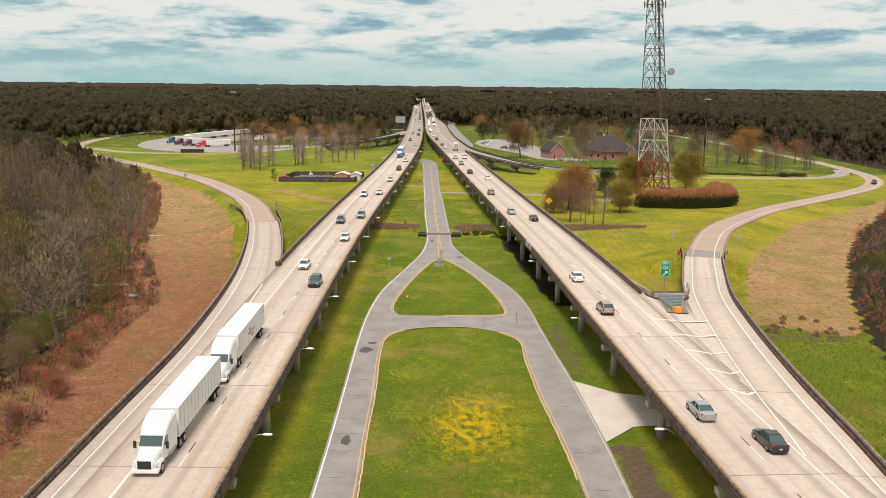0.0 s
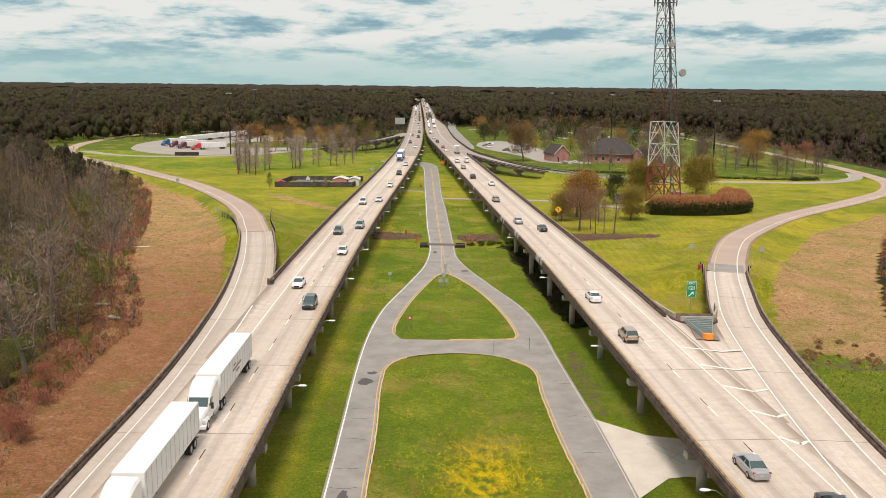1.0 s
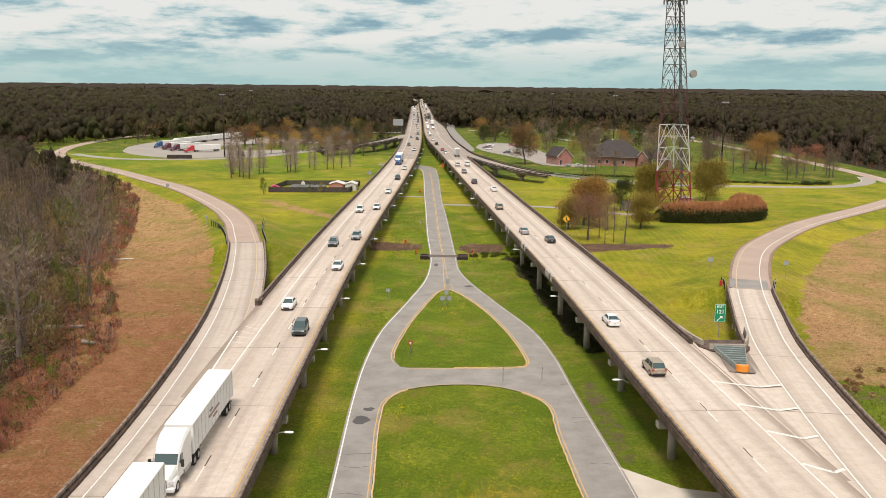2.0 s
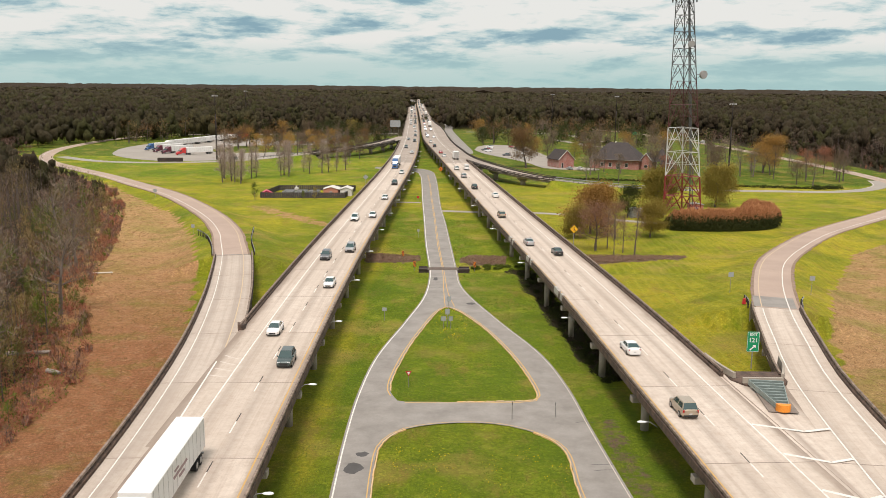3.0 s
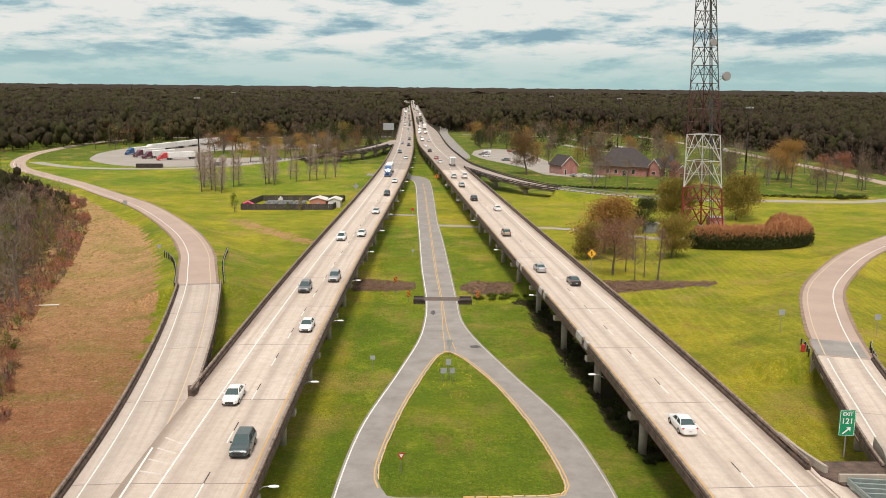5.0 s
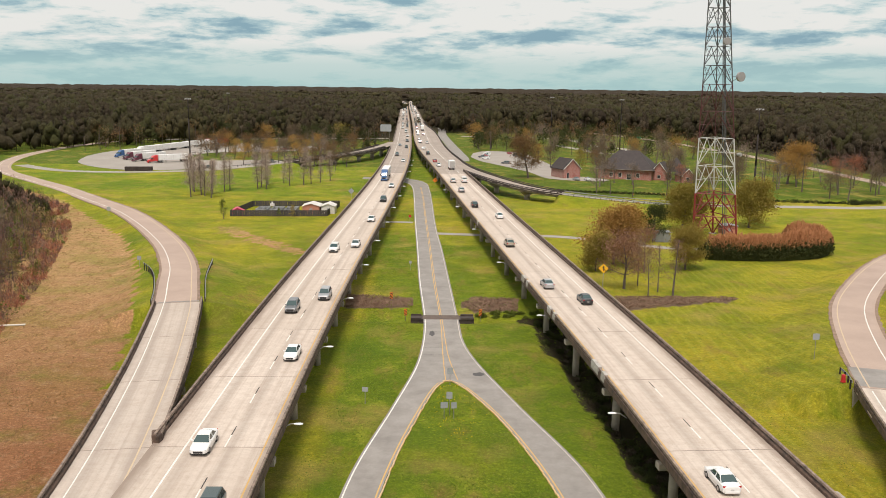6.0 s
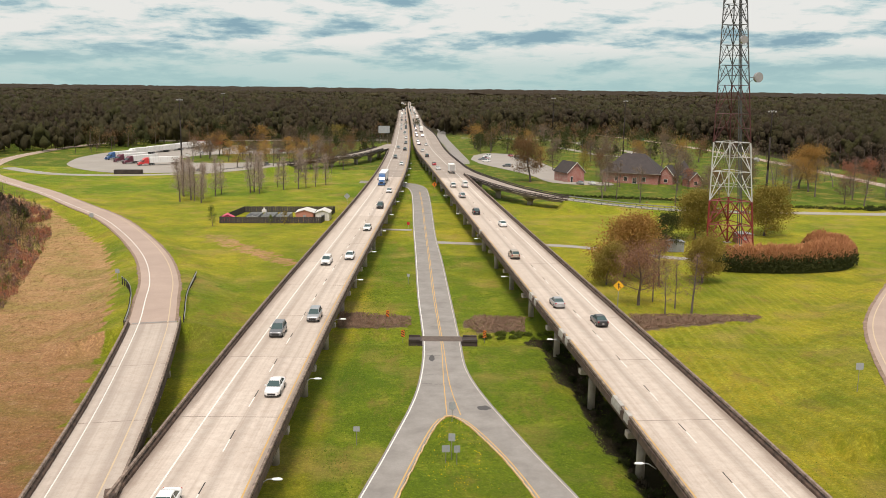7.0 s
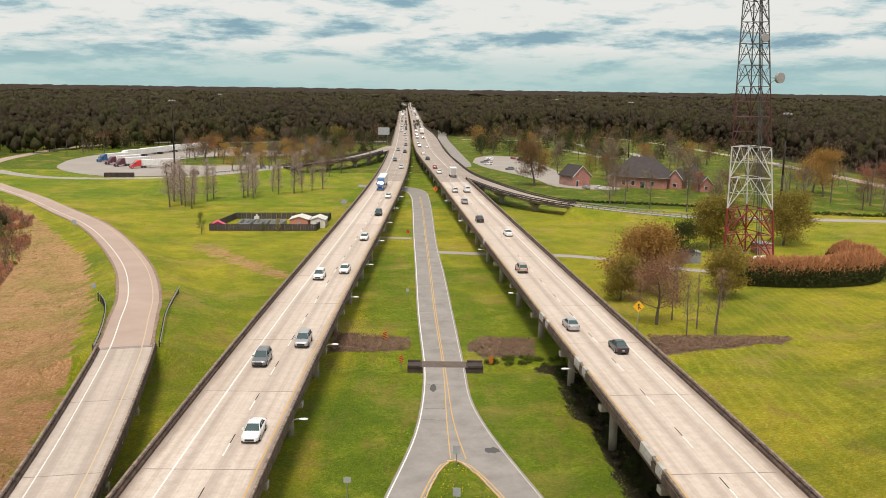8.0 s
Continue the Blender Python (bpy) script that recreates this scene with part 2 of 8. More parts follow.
deck_concrete()
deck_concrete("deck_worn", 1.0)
deck_concrete("ramp_deck", 0.4)
deck_concrete("fly_deck", 1.1)
ground_mat()
surface("barrier_concrete", (0.14, 0.088, 0.064), (0.018, 0.012, 0.009), scale=0.9, fine=5, bump=0.03, amount=1.0)
# same stained concrete, paler: the light on the top rail is in its colour
surface("rail_cap", (0.31, 0.23, 0.18), (0.05, 0.034, 0.026), scale=1.4, fine=7, bump=0.02, amount=0.95)
surface("rail_dark", (0.07, 0.05, 0.042), (0.02, 0.015, 0.013), scale=0.5, fine=6, amount=1.0)
surface("pier_concrete", (0.40, 0.35, 0.29), (0.20, 0.165, 0.135), scale=0.5, fine=6, bump=0.02)
surface("girder_concrete", (0.26, 0.21, 0.175), (0.11, 0.085, 0.07), scale=0.4, fine=5, bump=0.02)
surface("asphalt_old", (0.30, 0.275, 0.25), (0.185, 0.168, 0.152), scale=0.30, fine=5, bump=0.015, amount=0.85)
surface("asphalt_patch", (0.085, 0.08, 0.078), (0.06, 0.055, 0.052), scale=0.7, fine=9, bump=0.01)
surface("ramp_paving", (0.42, 0.315, 0.255), (0.31, 0.23, 0.185), scale=0.12, fine=5, bump=0.01)
surface("lot_paving", (0.34, 0.305, 0.265), (0.25, 0.22, 0.19), scale=0.06, fine=3, bump=0.01)
surface("apron_concrete", (0.60, 0.54, 0.46), (0.45, 0.39, 0.32), scale=0.25, fine=6, bump=0.01)
surface("paint_white", (0.78, 0.75, 0.70), (0.50, 0.45, 0.39), scale=2.0, fine=14, bump=0.0)
surface("paint_worn", (0.62, 0.56, 0.50), (0.46, 0.38, 0.32), scale=1.6, fine=9, bump=0.0)
surface("paint_yellow", (0.60, 0.37, 0.12), (0.46, 0.30, 0.13), scale=1.5, fine=14, bump=0.0)
surface("paint_faded", (0.56, 0.43, 0.28), (0.46, 0.36, 0.26), scale=1.5, fine=14, bump=0.0)
surface("paint_black", (0.035, 0.03, 0.028), (0.10, 0.085, 0.07), scale=2.0, fine=14, bump=0.0)
surface("kerb_yellow", (0.66, 0.40, 0.15), (0.55, 0.48, 0.40), scale=0.5, fine=8, bump=0.01)
surface("joint_dark", (0.30, 0.24, 0.20), (0.14, 0.11, 0.09), scale=1.0, fine=9)
surface("seam_brown", (0.13, 0.095, 0.075), (0.07, 0.05, 0.04), scale=1.0, fine=9)
surface("gravel_shoulder", (0.30, 0.20, 0.14), (0.13, 0.085, 0.055), scale=0.8, fine=4, bump=0.03, amount=0.9)
surface("galvanised", (0.42, 0.42, 0.41), (0.26, 0.25, 0.24), rough=0.45, metal=0.7, scale=1.2, fine=12)
surface("steel_dull", (0.24, 0.235, 0.23), (0.14, 0.13, 0.12), rough=0.5, metal=0.6, scale=1.2, fine=12)
surface("rusty_pole", (0.030, 0.020, 0.017), (0.016, 0.012, 0.011), rough=0.85, metal=0.0, scale=0.4, fine=5)

# ---- geometry helpers ----
def part(name, bm, material, parent=None, label="", smooth=False):
    """Links a bmesh as one mesh object under a thing or part."""
    me = bpy.data.meshes.new(name)
    bm.to_mesh(me)
    bm.free()
    for one in (material if isinstance(material, (list, tuple)) else [material]):
        me.materials.append(MATS[one] if isinstance(one, str) else one)
    if smooth:
        for p in me.polygons:
            p.use_smooth = True
    ob = new(name, me)
    if parent is not None:
        ob.parent = parent
    if label:
        ob["label"] = label
    return ob


def thing(name, label, category, group="", kind="", at=None):
    ob = new(name)
    tagged(ob, label, category, group, kind)
    if at is not None:
        ob.matrix_basis = at
    return ob


def box(bm, x0, x1, y0, y1, z0, z1, mat_index=0):
    vs = [bm.verts.new((x, y, z)) for z in (z0, z1) for y in (y0, y1) for x in (x0, x1)]
    for f in ((0, 2, 3, 1), (4, 5, 7, 6), (0, 1, 5, 4), (2, 6, 7, 3), (0, 4, 6, 2), (1, 3, 7, 5)):
        bm.faces.new([vs[i] for i in f]).material_index = mat_index
    return vs


def rod(bm, a, b, r, n=8, r2=None):
    """A round bar from a to b."""
    a, b = Vector(a), Vector(b)
    r2 = r if r2 is None else r2
    q = (b - a).to_track_quat("Z", "Y")
    rings = []
    for c, rr in ((a, r), (b, r2)):
        rings.append([bm.verts.new(c + q @ Vector((rr * math.cos(2 * math.pi * k / n), rr * math.sin(2 * math.pi * k / n), 0))) for k in range(n)])
    for k in range(n):
        bm.faces.new((rings[0][k], rings[0][(k + 1) % n], rings[1][(k + 1) % n], rings[1][k]))
    bm.faces.new(rings[0][::-1])
    bm.faces.new(rings[1])


def smooth_path(ctrl, step=6.0):
    """Catmull-Rom through the points, even steps."""
    P = np.array(ctrl, float)
    P = np.vstack([2 * P[0] - P[1], P, 2 * P[-1] - P[-2]])
    out = []
    for i in range(1, len(P) - 2):
        a, b, c, d = P[i - 1:i + 3]
        n = max(2, int(np.linalg.norm(c - b) / step))
        for k in range(n):
            t = k / n
            t1 = np.linalg.norm(b - a) ** 0.5 + 1e-6
            t2 = np.linalg.norm(c - b) ** 0.5 + 1e-6
            t3 = np.linalg.norm(d - c) ** 0.5 + 1e-6
            m1 = (c - b) + t2 * ((b - a) / t1 - (c - a) / (t1 + t2))
            m2 = (c - b) + t2 * ((d - c) / t3 - (d - b) / (t2 + t3))
            out.append((2 * t ** 3 - 3 * t ** 2 + 1) * b + (t ** 3 - 2 * t ** 2 + t) * m1 + (-2 * t ** 3 + 3 * t ** 2) * c + (t ** 3 - t ** 2) * m2)
    out.append(P[-2])
    return np.array(out)


class Run:
    """A road's line: points by the distance along it, and its sideways direction."""

    def __init__(self, ctrl, step=3.0):
        self.p = smooth_path(ctrl, step)
        self.s = np.r_[0, np.cumsum(np.linalg.norm(np.diff(self.p[:, :2], axis=0), axis=1))]
        d = np.gradient(self.p[:, :2], axis=0)
        d /= np.linalg.norm(d, axis=1)[:, None]
        self.n = np.c_[d[:, 1], -d[:, 0]]

    def at(self, s, u=0.0, dz=0.0):
        q = [np.interp(s, self.s, self.p[:, k]) for k in range(3)]
        n = [np.interp(s, self.s, self.n[:, k]) for k in range(2)]
        return Vector((q[0] + n[0] * u, q[1] + n[1] * u, q[2] + dz))

    def s_of_y(self, y):
        return float(np.interp(y, self.p[:, 1], self.s))

    def heading(self, s):
        a, b = self.at(s - 1), self.at(s + 1)
        return math.atan2(-(b.x - a.x), b.y - a.y)

    def stations(self, s0, s1, step):
        inner = [v for v in np.arange(math.ceil(s0 / step) * step, s1, step) if s0 + 0.3 < v < s1 - 0.3]
        return [s0, *inner, s1]


def sweep(bm, run, s0, s1, profile, step=6.0, closed=True, uvs=True, mat_index=0):
    """Carries a profile of (sideways, up) along a run. A sideways value may be a function of the distance."""
    lay = bm.loops.layers.uv.verify()
    lay = bm.loops.layers.uv.get("run") or bm.loops.layers.uv.new("run")
    rings, marks = [], []
    for s in run.stations(s0, s1, step):
        us = [(u(s) if callable(u) else u) for u, _ in profile]
        rings.append([bm.verts.new(run.at(s, u, v)) for u, (_, v) in zip(us, profile)])
        marks.append([(u, s) for u in us])
    n = len(profile)
    for i in range(len(rings) - 1):
        for k in range(n if closed else n - 1):
            j = (k + 1) % n
            f = bm.faces.new((rings[i][k], rings[i][j], rings[i + 1][j], rings[i + 1][k]))
            f.material_index = mat_index
            for loop, uv in zip(f.loops, (marks[i][k], marks[i][j], marks[i + 1][j], marks[i + 1][k])):
                loop[lay].uv = uv
    if closed:
        bm.faces.new(rings[0][::-1]).material_index = mat_index
        bm.faces.new(rings[-1]).material_index = mat_index


def fix_normals(bm):
    bmesh.ops.recalc_face_normals(bm, faces=bm.faces)
    return bm


# ---- the plan ----
DECK = 5.4
LEFT_RUN = Run([(-23.2, -80, DECK), (-23.4, 60, DECK), (-24.1, 150, DECK), (-24.1, 190, DECK), (-23.5, 240, DECK), (-21.6, 325, DECK), (-20.3, 400, DECK),
                (-20.0, 480, DECK), (-21.9, 602, DECK), (-26.6, 771, DECK), (-34.6, 1019, DECK), (-52.8, 1567, DECK), (-67, 1950, DECK), (-92, 2300, DECK), (-128, 2800, DECK), (-153, 3500, DECK), (-185, 4500, DECK), (-208, 5050, DECK)], 6)
RIGHT_RUN = Run([(41.5, -80, DECK), (36.0, 0, DECK), (31.2, 70, DECK), (27.8, 125, DECK), (25.3, 168, DECK), (23.4, 195, DECK), (20.0, 238, DECK), (13.6, 321, DECK),
                 (3.2, 460, DECK), (-6.0, 583, DECK), (-10.2, 680, DECK), (-13.6, 800, DECK), (-23.0, 1100, DECK), (-38.8, 1568, DECK), (-50, 1950, DECK), (-56, 2300, DECK), (-61, 2800, DECK), (-75, 3500, DECK), (-132, 4500, DECK), (-180, 5050, DECK)], 6)
LEFT_RAMP = Run([(-28.2, -80, DECK - 0.012), (-28.5, 67, DECK - 0.012), (-28.7, 83, DECK - 0.012), (-29.0, 109, DECK - 0.012), (-31.9, 146, 5.3), (-36.8, 178, 4.95), (-42.3, 205.2, 4.25), (-46.2, 222.5, 3.75),
                 (-50.6, 239, 3.3), (-56, 258.5, 2.7), (-68, 290, 2.1), (-97, 346, 1.2), (-120.7, 380, 0.75), (-145, 414, 0.35), (-175, 450, 0.15), (-200, 482, 0.08),
                 (-218, 520, 0.08), (-230, 565, 0.08), (-234, 605, 0.08), (-233, 660, 0.08), (-222, 703, 0.08), (-205, 722, 0.08), (-170, 738, 0.08)])
RIGHT_RAMP = Run([(37.0, -80, DECK - 0.012), (36.0, 40, DECK - 0.012), (36.0, 70, DECK - 0.012), (36.9, 80, DECK - 0.012), (37.9, 94, DECK - 0.012), (40.2, 115, 5.3), (44.3, 141, 4.95), (49.2, 160, 4.4), (54, 177.5, 3.9), (62.4, 203, 3.1),
                  (72.4, 227.4, 2.45), (85.2, 249.3, 1.85), (101.5, 273, 1.25), (117.7, 292, 0.8), (144.7, 321, 0.4), (172.7, 354.7, 0.2), (189, 390, 0.1), (196, 440, 0.08),
                  (197, 508, 0.08), (194, 600, 0.08), (189, 665, 0.08), (168, 797, 0.08), (140, 880, 0.08)])
LEFT_FLY = Run([(-27.0, 640, DECK - 0.012), (-31.5, 607, DECK - 0.012), (-36, 580, 5.35), (-41.5, 557, 5.2), (-49, 540.5, 4.8), (-59.5, 528.5, 4.1), (-69, 519, 3.3), (-81, 511, 2.1), (-97, 503, 0.8), (-112, 494, 0.15),
                (-132, 485, 0.08), (-154.6, 481.5, 0.08), (-173.7, 485, 0.08), (-190, 496, 0.08), (-207, 512, 0.08)])
RIGHT_FLY = Run([(-17.0, 950, DECK - 0.012), (-11.8, 860, DECK - 0.012), (-6.1, 775, DECK - 0.012), (-3.0, 700, DECK - 0.012), (-0.6, 620, DECK - 0.012), (2.3, 560, DECK - 0.012), (6.0, 510, DECK - 0.012), (8.9, 475, DECK - 0.012), (12.3, 452, DECK - 0.006), (17, 432, 5.35), (22, 415, 5.15), (28.5, 401, 4.6), (38.5, 390, 3.7), (47, 387, 3.0), (62, 384.5, 1.7), (82, 382.5, 0.5),
                 (110, 382.6, 0.08), (131.7, 381.5, 0.08), (151, 381, 0.08), (168, 388, 0.08), (183, 404, 0.08), (191, 425, 0.08)])
SPAN = 21.33
JOINTS = [72.2 + SPAN * k for k in range(-7, 60)]


def inside(poly, x, y):
    hit = False
    for (x0, y0), (x1, y1) in zip(poly, poly[1:] + poly[:1]):
        if (y0 > y) != (y1 > y) and x < (x1 - x0) * (y - y0) / (y1 - y0) + x0:
            hit = not hit
    return hit


# ---- ground: one sheet out to the horizon ----
BRUSH_LEFT = [(-32, -90), (-32, 50), (-32.5, 110), (-36, 146), (-44.5, 184), (-53.4, 219), (-64.8, 258), (-84, 304), (-130, 378), (-160, 412), (-190, 440), (-176, 420), (-151, 396), (-124, 366), (-105, 322), (-84, 257), (-74, 218), (-67, 194), (-56, 170), (-50, 152), (-50, 132), (-44, 82), (-43, 50), (-43, -90)]
BRUSH_RIGHT = [(52, 141), (54.5, 149), (61.8, 173.6), (74.8, 204), (100, 248), (123, 272), (168, 322), (185, 340), (150, 287), (116, 240), (97, 206), (79, 165), (67, 134)]
WOOD_LEFT = [(-43, -90), (-44, 82), (-50, 132), (-50, 152), (-56, 170), (-67, 194), (-74, 218), (-84, 257), (-105, 322), (-124, 366), (-151, 396), (-176, 420), (-208, 456), (-225, 500), (-245, 560), (-400, 700), (-900, 700), (-900, -90)]
WOOD_RIGHT = [(62, -90), (65, 122), (69, 137), (79, 165), (97, 206), (116, 240), (146, 287), (185, 340), (205, 380), (212, 440), (212, 510), (210, 610), (203, 690), (190, 780), (400, 800), (900, 700), (900, -90)]
SPOIL = [[(33.5, 233), (57, 241), (57, 243), (33, 243)], [(4.6, 231), (13, 231), (14, 240), (5, 241), (2.8, 236)], [(-19, 233), (-13, 232.5), (-6.2, 234), (-6.4, 240), (-19, 243)]]


def bank(run, x, y, s0, half, fall=3.2):
    """Height of the bank that carries a ramp, at a place."""
    d = np.hypot(run.p[:, 0] - x, run.p[:, 1] - y)
    i = int(np.argmin(d))
    if run.s[i] < s0:
        return 0.0
    return max(0.0, run.p[i, 2] - 0.12 - max(0.0, d[i] - half) / fall)


LEFT_END, RIGHT_END = LEFT_RAMP.s_of_y(222), RIGHT_RAMP.s_of_y(180)


def ditch_mid(y):
    return 18.6 - 0.085 * (y - 208)


def height(x, y):
    z = 0.0
    if -190 < x < -30 and 200 < y < 470:
        z = max(z, bank(LEFT_RAMP, x, y, LEFT_END - 1.0, 5.2))
    if 40 < x < 200 and 160 < y < 400:
        z = max(z, bank(RIGHT_RAMP, x, y, RIGHT_END - 1.0, 5.2))
    if -130 < x < -60 and 480 < y < 545:
        z = max(z, bank(LEFT_FLY, x, y, LEFT_FLY.s[int(np.argmin(abs(LEFT_FLY.p[:, 0] + 74)))], 5.2))
    if 30 < x < 112 and 365 < y < 410:
        z = max(z, bank(RIGHT_FLY, x, y, RIGHT_FLY.s[int(np.argmin(abs(RIGHT_FLY.p[:, 0] - 45)))], 5.2))
    for poly in SPOIL:
        if inside(poly, x, y):
            z = max(z, 0.45 + 0.2 * noise.noise((x * 0.6, y * 0.6, 2)))
    # the ditch beside and under the right bridge
    if 10 < x < 34 and 148 < y < 232:
        w = max(0.0, 1 - ((x - ditch_mid(y)) / 3.6) ** 2) * max(0.0, 1 - ((y - 190) / 40) ** 4)
        z -= 1.5 * w
    # the wash that crosses below the little bridge
    if -30 < x < 60 and 221 < y < 233:
        w = max(0.0, 1 - ((y - 227) / 3.2) ** 2)
        z -= 1.3 * w * (1 if -8 < x < 10 else 0.45)
    if abs(x) < 320 and y < 640:
        z += 0.02 * noise.noise((x * 0.12, y * 0.12, 0))
    return z


def lines(lo, hi, step, ends):
    mid = list(np.arange(lo, hi + 0.01, step))
    left = sorted(lo - e for e in ends)
    return [*left, *mid, *[hi + e for e in ends]]


def build_ground():
    xs = lines(-210, 210, 2.0, [8, 20, 40, 80, 160, 320, 700, 1500, 3000, 5200])
    ys = lines(44, 620, 2.0, [8, 20, 45, 90, 180, 360, 800, 1700, 3200, 5200])
    verts, cover = [], []
    for y in ys:
        for x in xs:
            verts.append((x, y, height(x, y)))
            far = abs(x) > 212 or y > 640
            brown = 1.0 if inside(BRUSH_LEFT, x, y) or inside(BRUSH_RIGHT, x, y) else 0.0
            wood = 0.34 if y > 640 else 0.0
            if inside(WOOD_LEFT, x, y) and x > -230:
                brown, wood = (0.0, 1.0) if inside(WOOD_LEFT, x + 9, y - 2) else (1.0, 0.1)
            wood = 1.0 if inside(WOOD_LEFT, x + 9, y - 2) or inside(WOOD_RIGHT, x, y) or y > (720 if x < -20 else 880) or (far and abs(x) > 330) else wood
            soil = 1.0 if any(inside(p, x, y) for p in SPOIL) else 0.0
            u = max(0.0, min(1.0, ((x + 63) * 27 - (y - 325) * 36) / 2025))
            if math.hypot(x + 63 - 27 * u, y - 325 + 36 * u) < 3.4 + 1.5 * noise.noise((x * .2, y * .2, 6)):
                gold, brown = 1.0, 0.6
            # wood-floor tint on the ditch bed carries the ditch's shade
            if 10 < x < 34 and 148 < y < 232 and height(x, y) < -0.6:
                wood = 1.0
            if 19.0 < x < 23.5 and 66 < y < 92:
                soil = 0.72
            elif 17.5 < x < 20.5 and 112 < y < 140:
                soil = 0.45
            if 44 < x < 66 and 131 < y < 138:
                soil = 0.5
            gold = 0.33 if -16 < x < 24 and y < 300 else 0.2 if x > 40 and y < 142 else 0.95 if x > 24 and y < 290 else 0.65 if x < -16 and y < 300 else 0.75 if y < 400 else 0.4
            if y > 405 and x > 12 or y > 520:
                gold = -0.25
            if brown == 1.0:
                gold = 1.0 if x > 0 else max(0.0, min(1.0, (y - 150) / 120))
            if x > 44 and y < 142 and not brown:
                brown = 0.1
            cover.append((brown, wood, soil, gold))
    w = len(xs)
    faces = [(j * w + i, j * w + i + 1, (j + 1) * w + i + 1, (j + 1) * w + i) for j in range(len(ys) - 1) for i in range(w - 1)]
    me = bpy.data.meshes.new("ground")
    me.from_pydata(verts, [], faces)
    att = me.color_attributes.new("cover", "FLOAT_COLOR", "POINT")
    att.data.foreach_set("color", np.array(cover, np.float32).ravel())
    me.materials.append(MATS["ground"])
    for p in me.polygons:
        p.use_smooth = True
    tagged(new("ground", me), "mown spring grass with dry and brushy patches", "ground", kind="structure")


build_ground()


# ---- bridges ----
def barrier_profile(side, u, outer):
    """Solid kerb of an old bridge rail, at sideways u; side +1: outer face to the right."""
    return [(u, -0.02), (u, 0.32), (u + side * 0.08, 0.36), (u + side * 0.10, 0.42), (u + side * outer, 0.42), (u + side * outer, -0.45), (u + side * (outer - 0.12), -0.45), (u + side * (outer - 0.12), -0.02)]


def add_rail(parent, run, s0, s1, u, side, made="barrier_concrete"):
    """An old concrete kerb with posts and a top rail, in stretches between joints."""
    bm = bmesh.new()
    sweep(bm, run, s0, s1, barrier_profile(side, u, 0.46), 8)
    part("kerb", fix_normals(bm), made, parent)
    bm = bmesh.new()
    c = u + side * 0.27
    sweep(bm, run, s0, s1, [(c - 0.13, 0.66), (c - 0.13, 0.90), (c - 0.09, 0.93), (c + 0.09, 0.93), (c + 0.13, 0.90), (c + 0.13, 0.66)], 8)
    part("top_rail", fix_normals(bm), "rail_cap" if made == "barrier_concrete" else made, parent)
    bm = bmesh.new()
    gap = 2.13
    near = min(s1, s0 + 520)
    for s in np.arange(s0 + 0.3, near - 0.2, gap):
        a, h = run.at(s, c), run.heading(s)
        m = Matrix.Translation(a) @ Matrix.Rotation(h, 4, "Z")
        vs = box(bm, -0.12, 0.12, -0.16, 0.16, 0.40, 0.68)
        for v in vs:
            v.co = m @ v.co
    tagged(part("rail_posts", fix_normals(bm), made, parent), kind="stuff")


def span_profile(lo, hi):
    """Slab with overhangs and four girders below it."""
    p = [(lo - 0.45, -0.02), (lo, -0.02), (lo, 0.0), (hi, 0.0), (hi, -0.02), (hi + 0.45, -0.02), (hi + 0.45, -0.22), (hi - 0.55, -0.27)]
    n = 4
    for k in range(n):
        c = hi - 0.8 - (hi - lo - 1.6) * k / (n - 1)
        p += [(c + 0.22, -0.27), (c + 0.22, -1.15), (c - 0.22, -1.15), (c - 0.22, -0.27)]
    p += [(lo + 0.55, -0.27), (lo - 0.45, -0.22)]
    return p


def add_spans(parent, run, joints, lo, hi, made="deck"):
    bm_joint = bmesh.new()
    for a, b in zip(joints, joints[1:]):
        bm = bmesh.new()
        sweep(bm, run, a + 0.015, b - 0.015, span_profile(lo, hi), 7.2)
        part("span", fix_normals(bm), "deck_worn" if made == "deck" and run.at(a).y > 430 else made, parent)
        sweep(bm_joint, run, b - 0.07, b + 0.07, [(lo, 0.004), (hi, 0.004), (hi, -0.05), (lo, -0.05)], 7)
    part("expansion_joints", fix_normals(bm_joint), "joint_dark", parent, "dark filled joints across the deck")


def add_bent(parent, run, s, lo, hi, base, columns=(-4.3, 4.5), top=-1.15):
    """A cross cap on round columns."""
    m = Matrix.Translation(run.at(s)) @ Matrix.Rotation(run.heading(s), 4, "Z")
    z0 = run.at(s).z
    bm = bmesh.new()
    vs = box(bm, lo - 0.35, hi + 0.35, -0.55, 0.55, top - 1.05, top)
    for v in vs:
        if v.co.z < top - 0.5:
            if len(columns) == 1:
                v.co.x, v.co.z = v.co.x * 0.36, v.co.z - 0.5
            else:
                v.co.z += 0.35
        v.co = m @ v.co
    bmesh.ops.bevel(bm, geom=bm.edges[:], offset=0.05, segments=1, affect="EDGES")
    part("bent_cap", fix_normals(bm), "pier_concrete", parent)
    for c in columns:
        bm = bmesh.new()
        p = m @ Vector((c, 0, 0))
        rod(bm, (p.x, p.y, base(p.x, p.y) - 0.4), (p.x, p.y, z0 + top - 0.9), 0.5 if len(columns) > 1 else 1.05, 14)
        part("column", bm, "pier_concrete", parent, smooth=True)


def strip(bm, run, s0, s1, u0, u1, dz=0.006, step=7.0, mat_index=0):
    sweep(bm, run, s0, s1, [(u0, dz), (u1, dz)], step, closed=False, mat_index=mat_index)


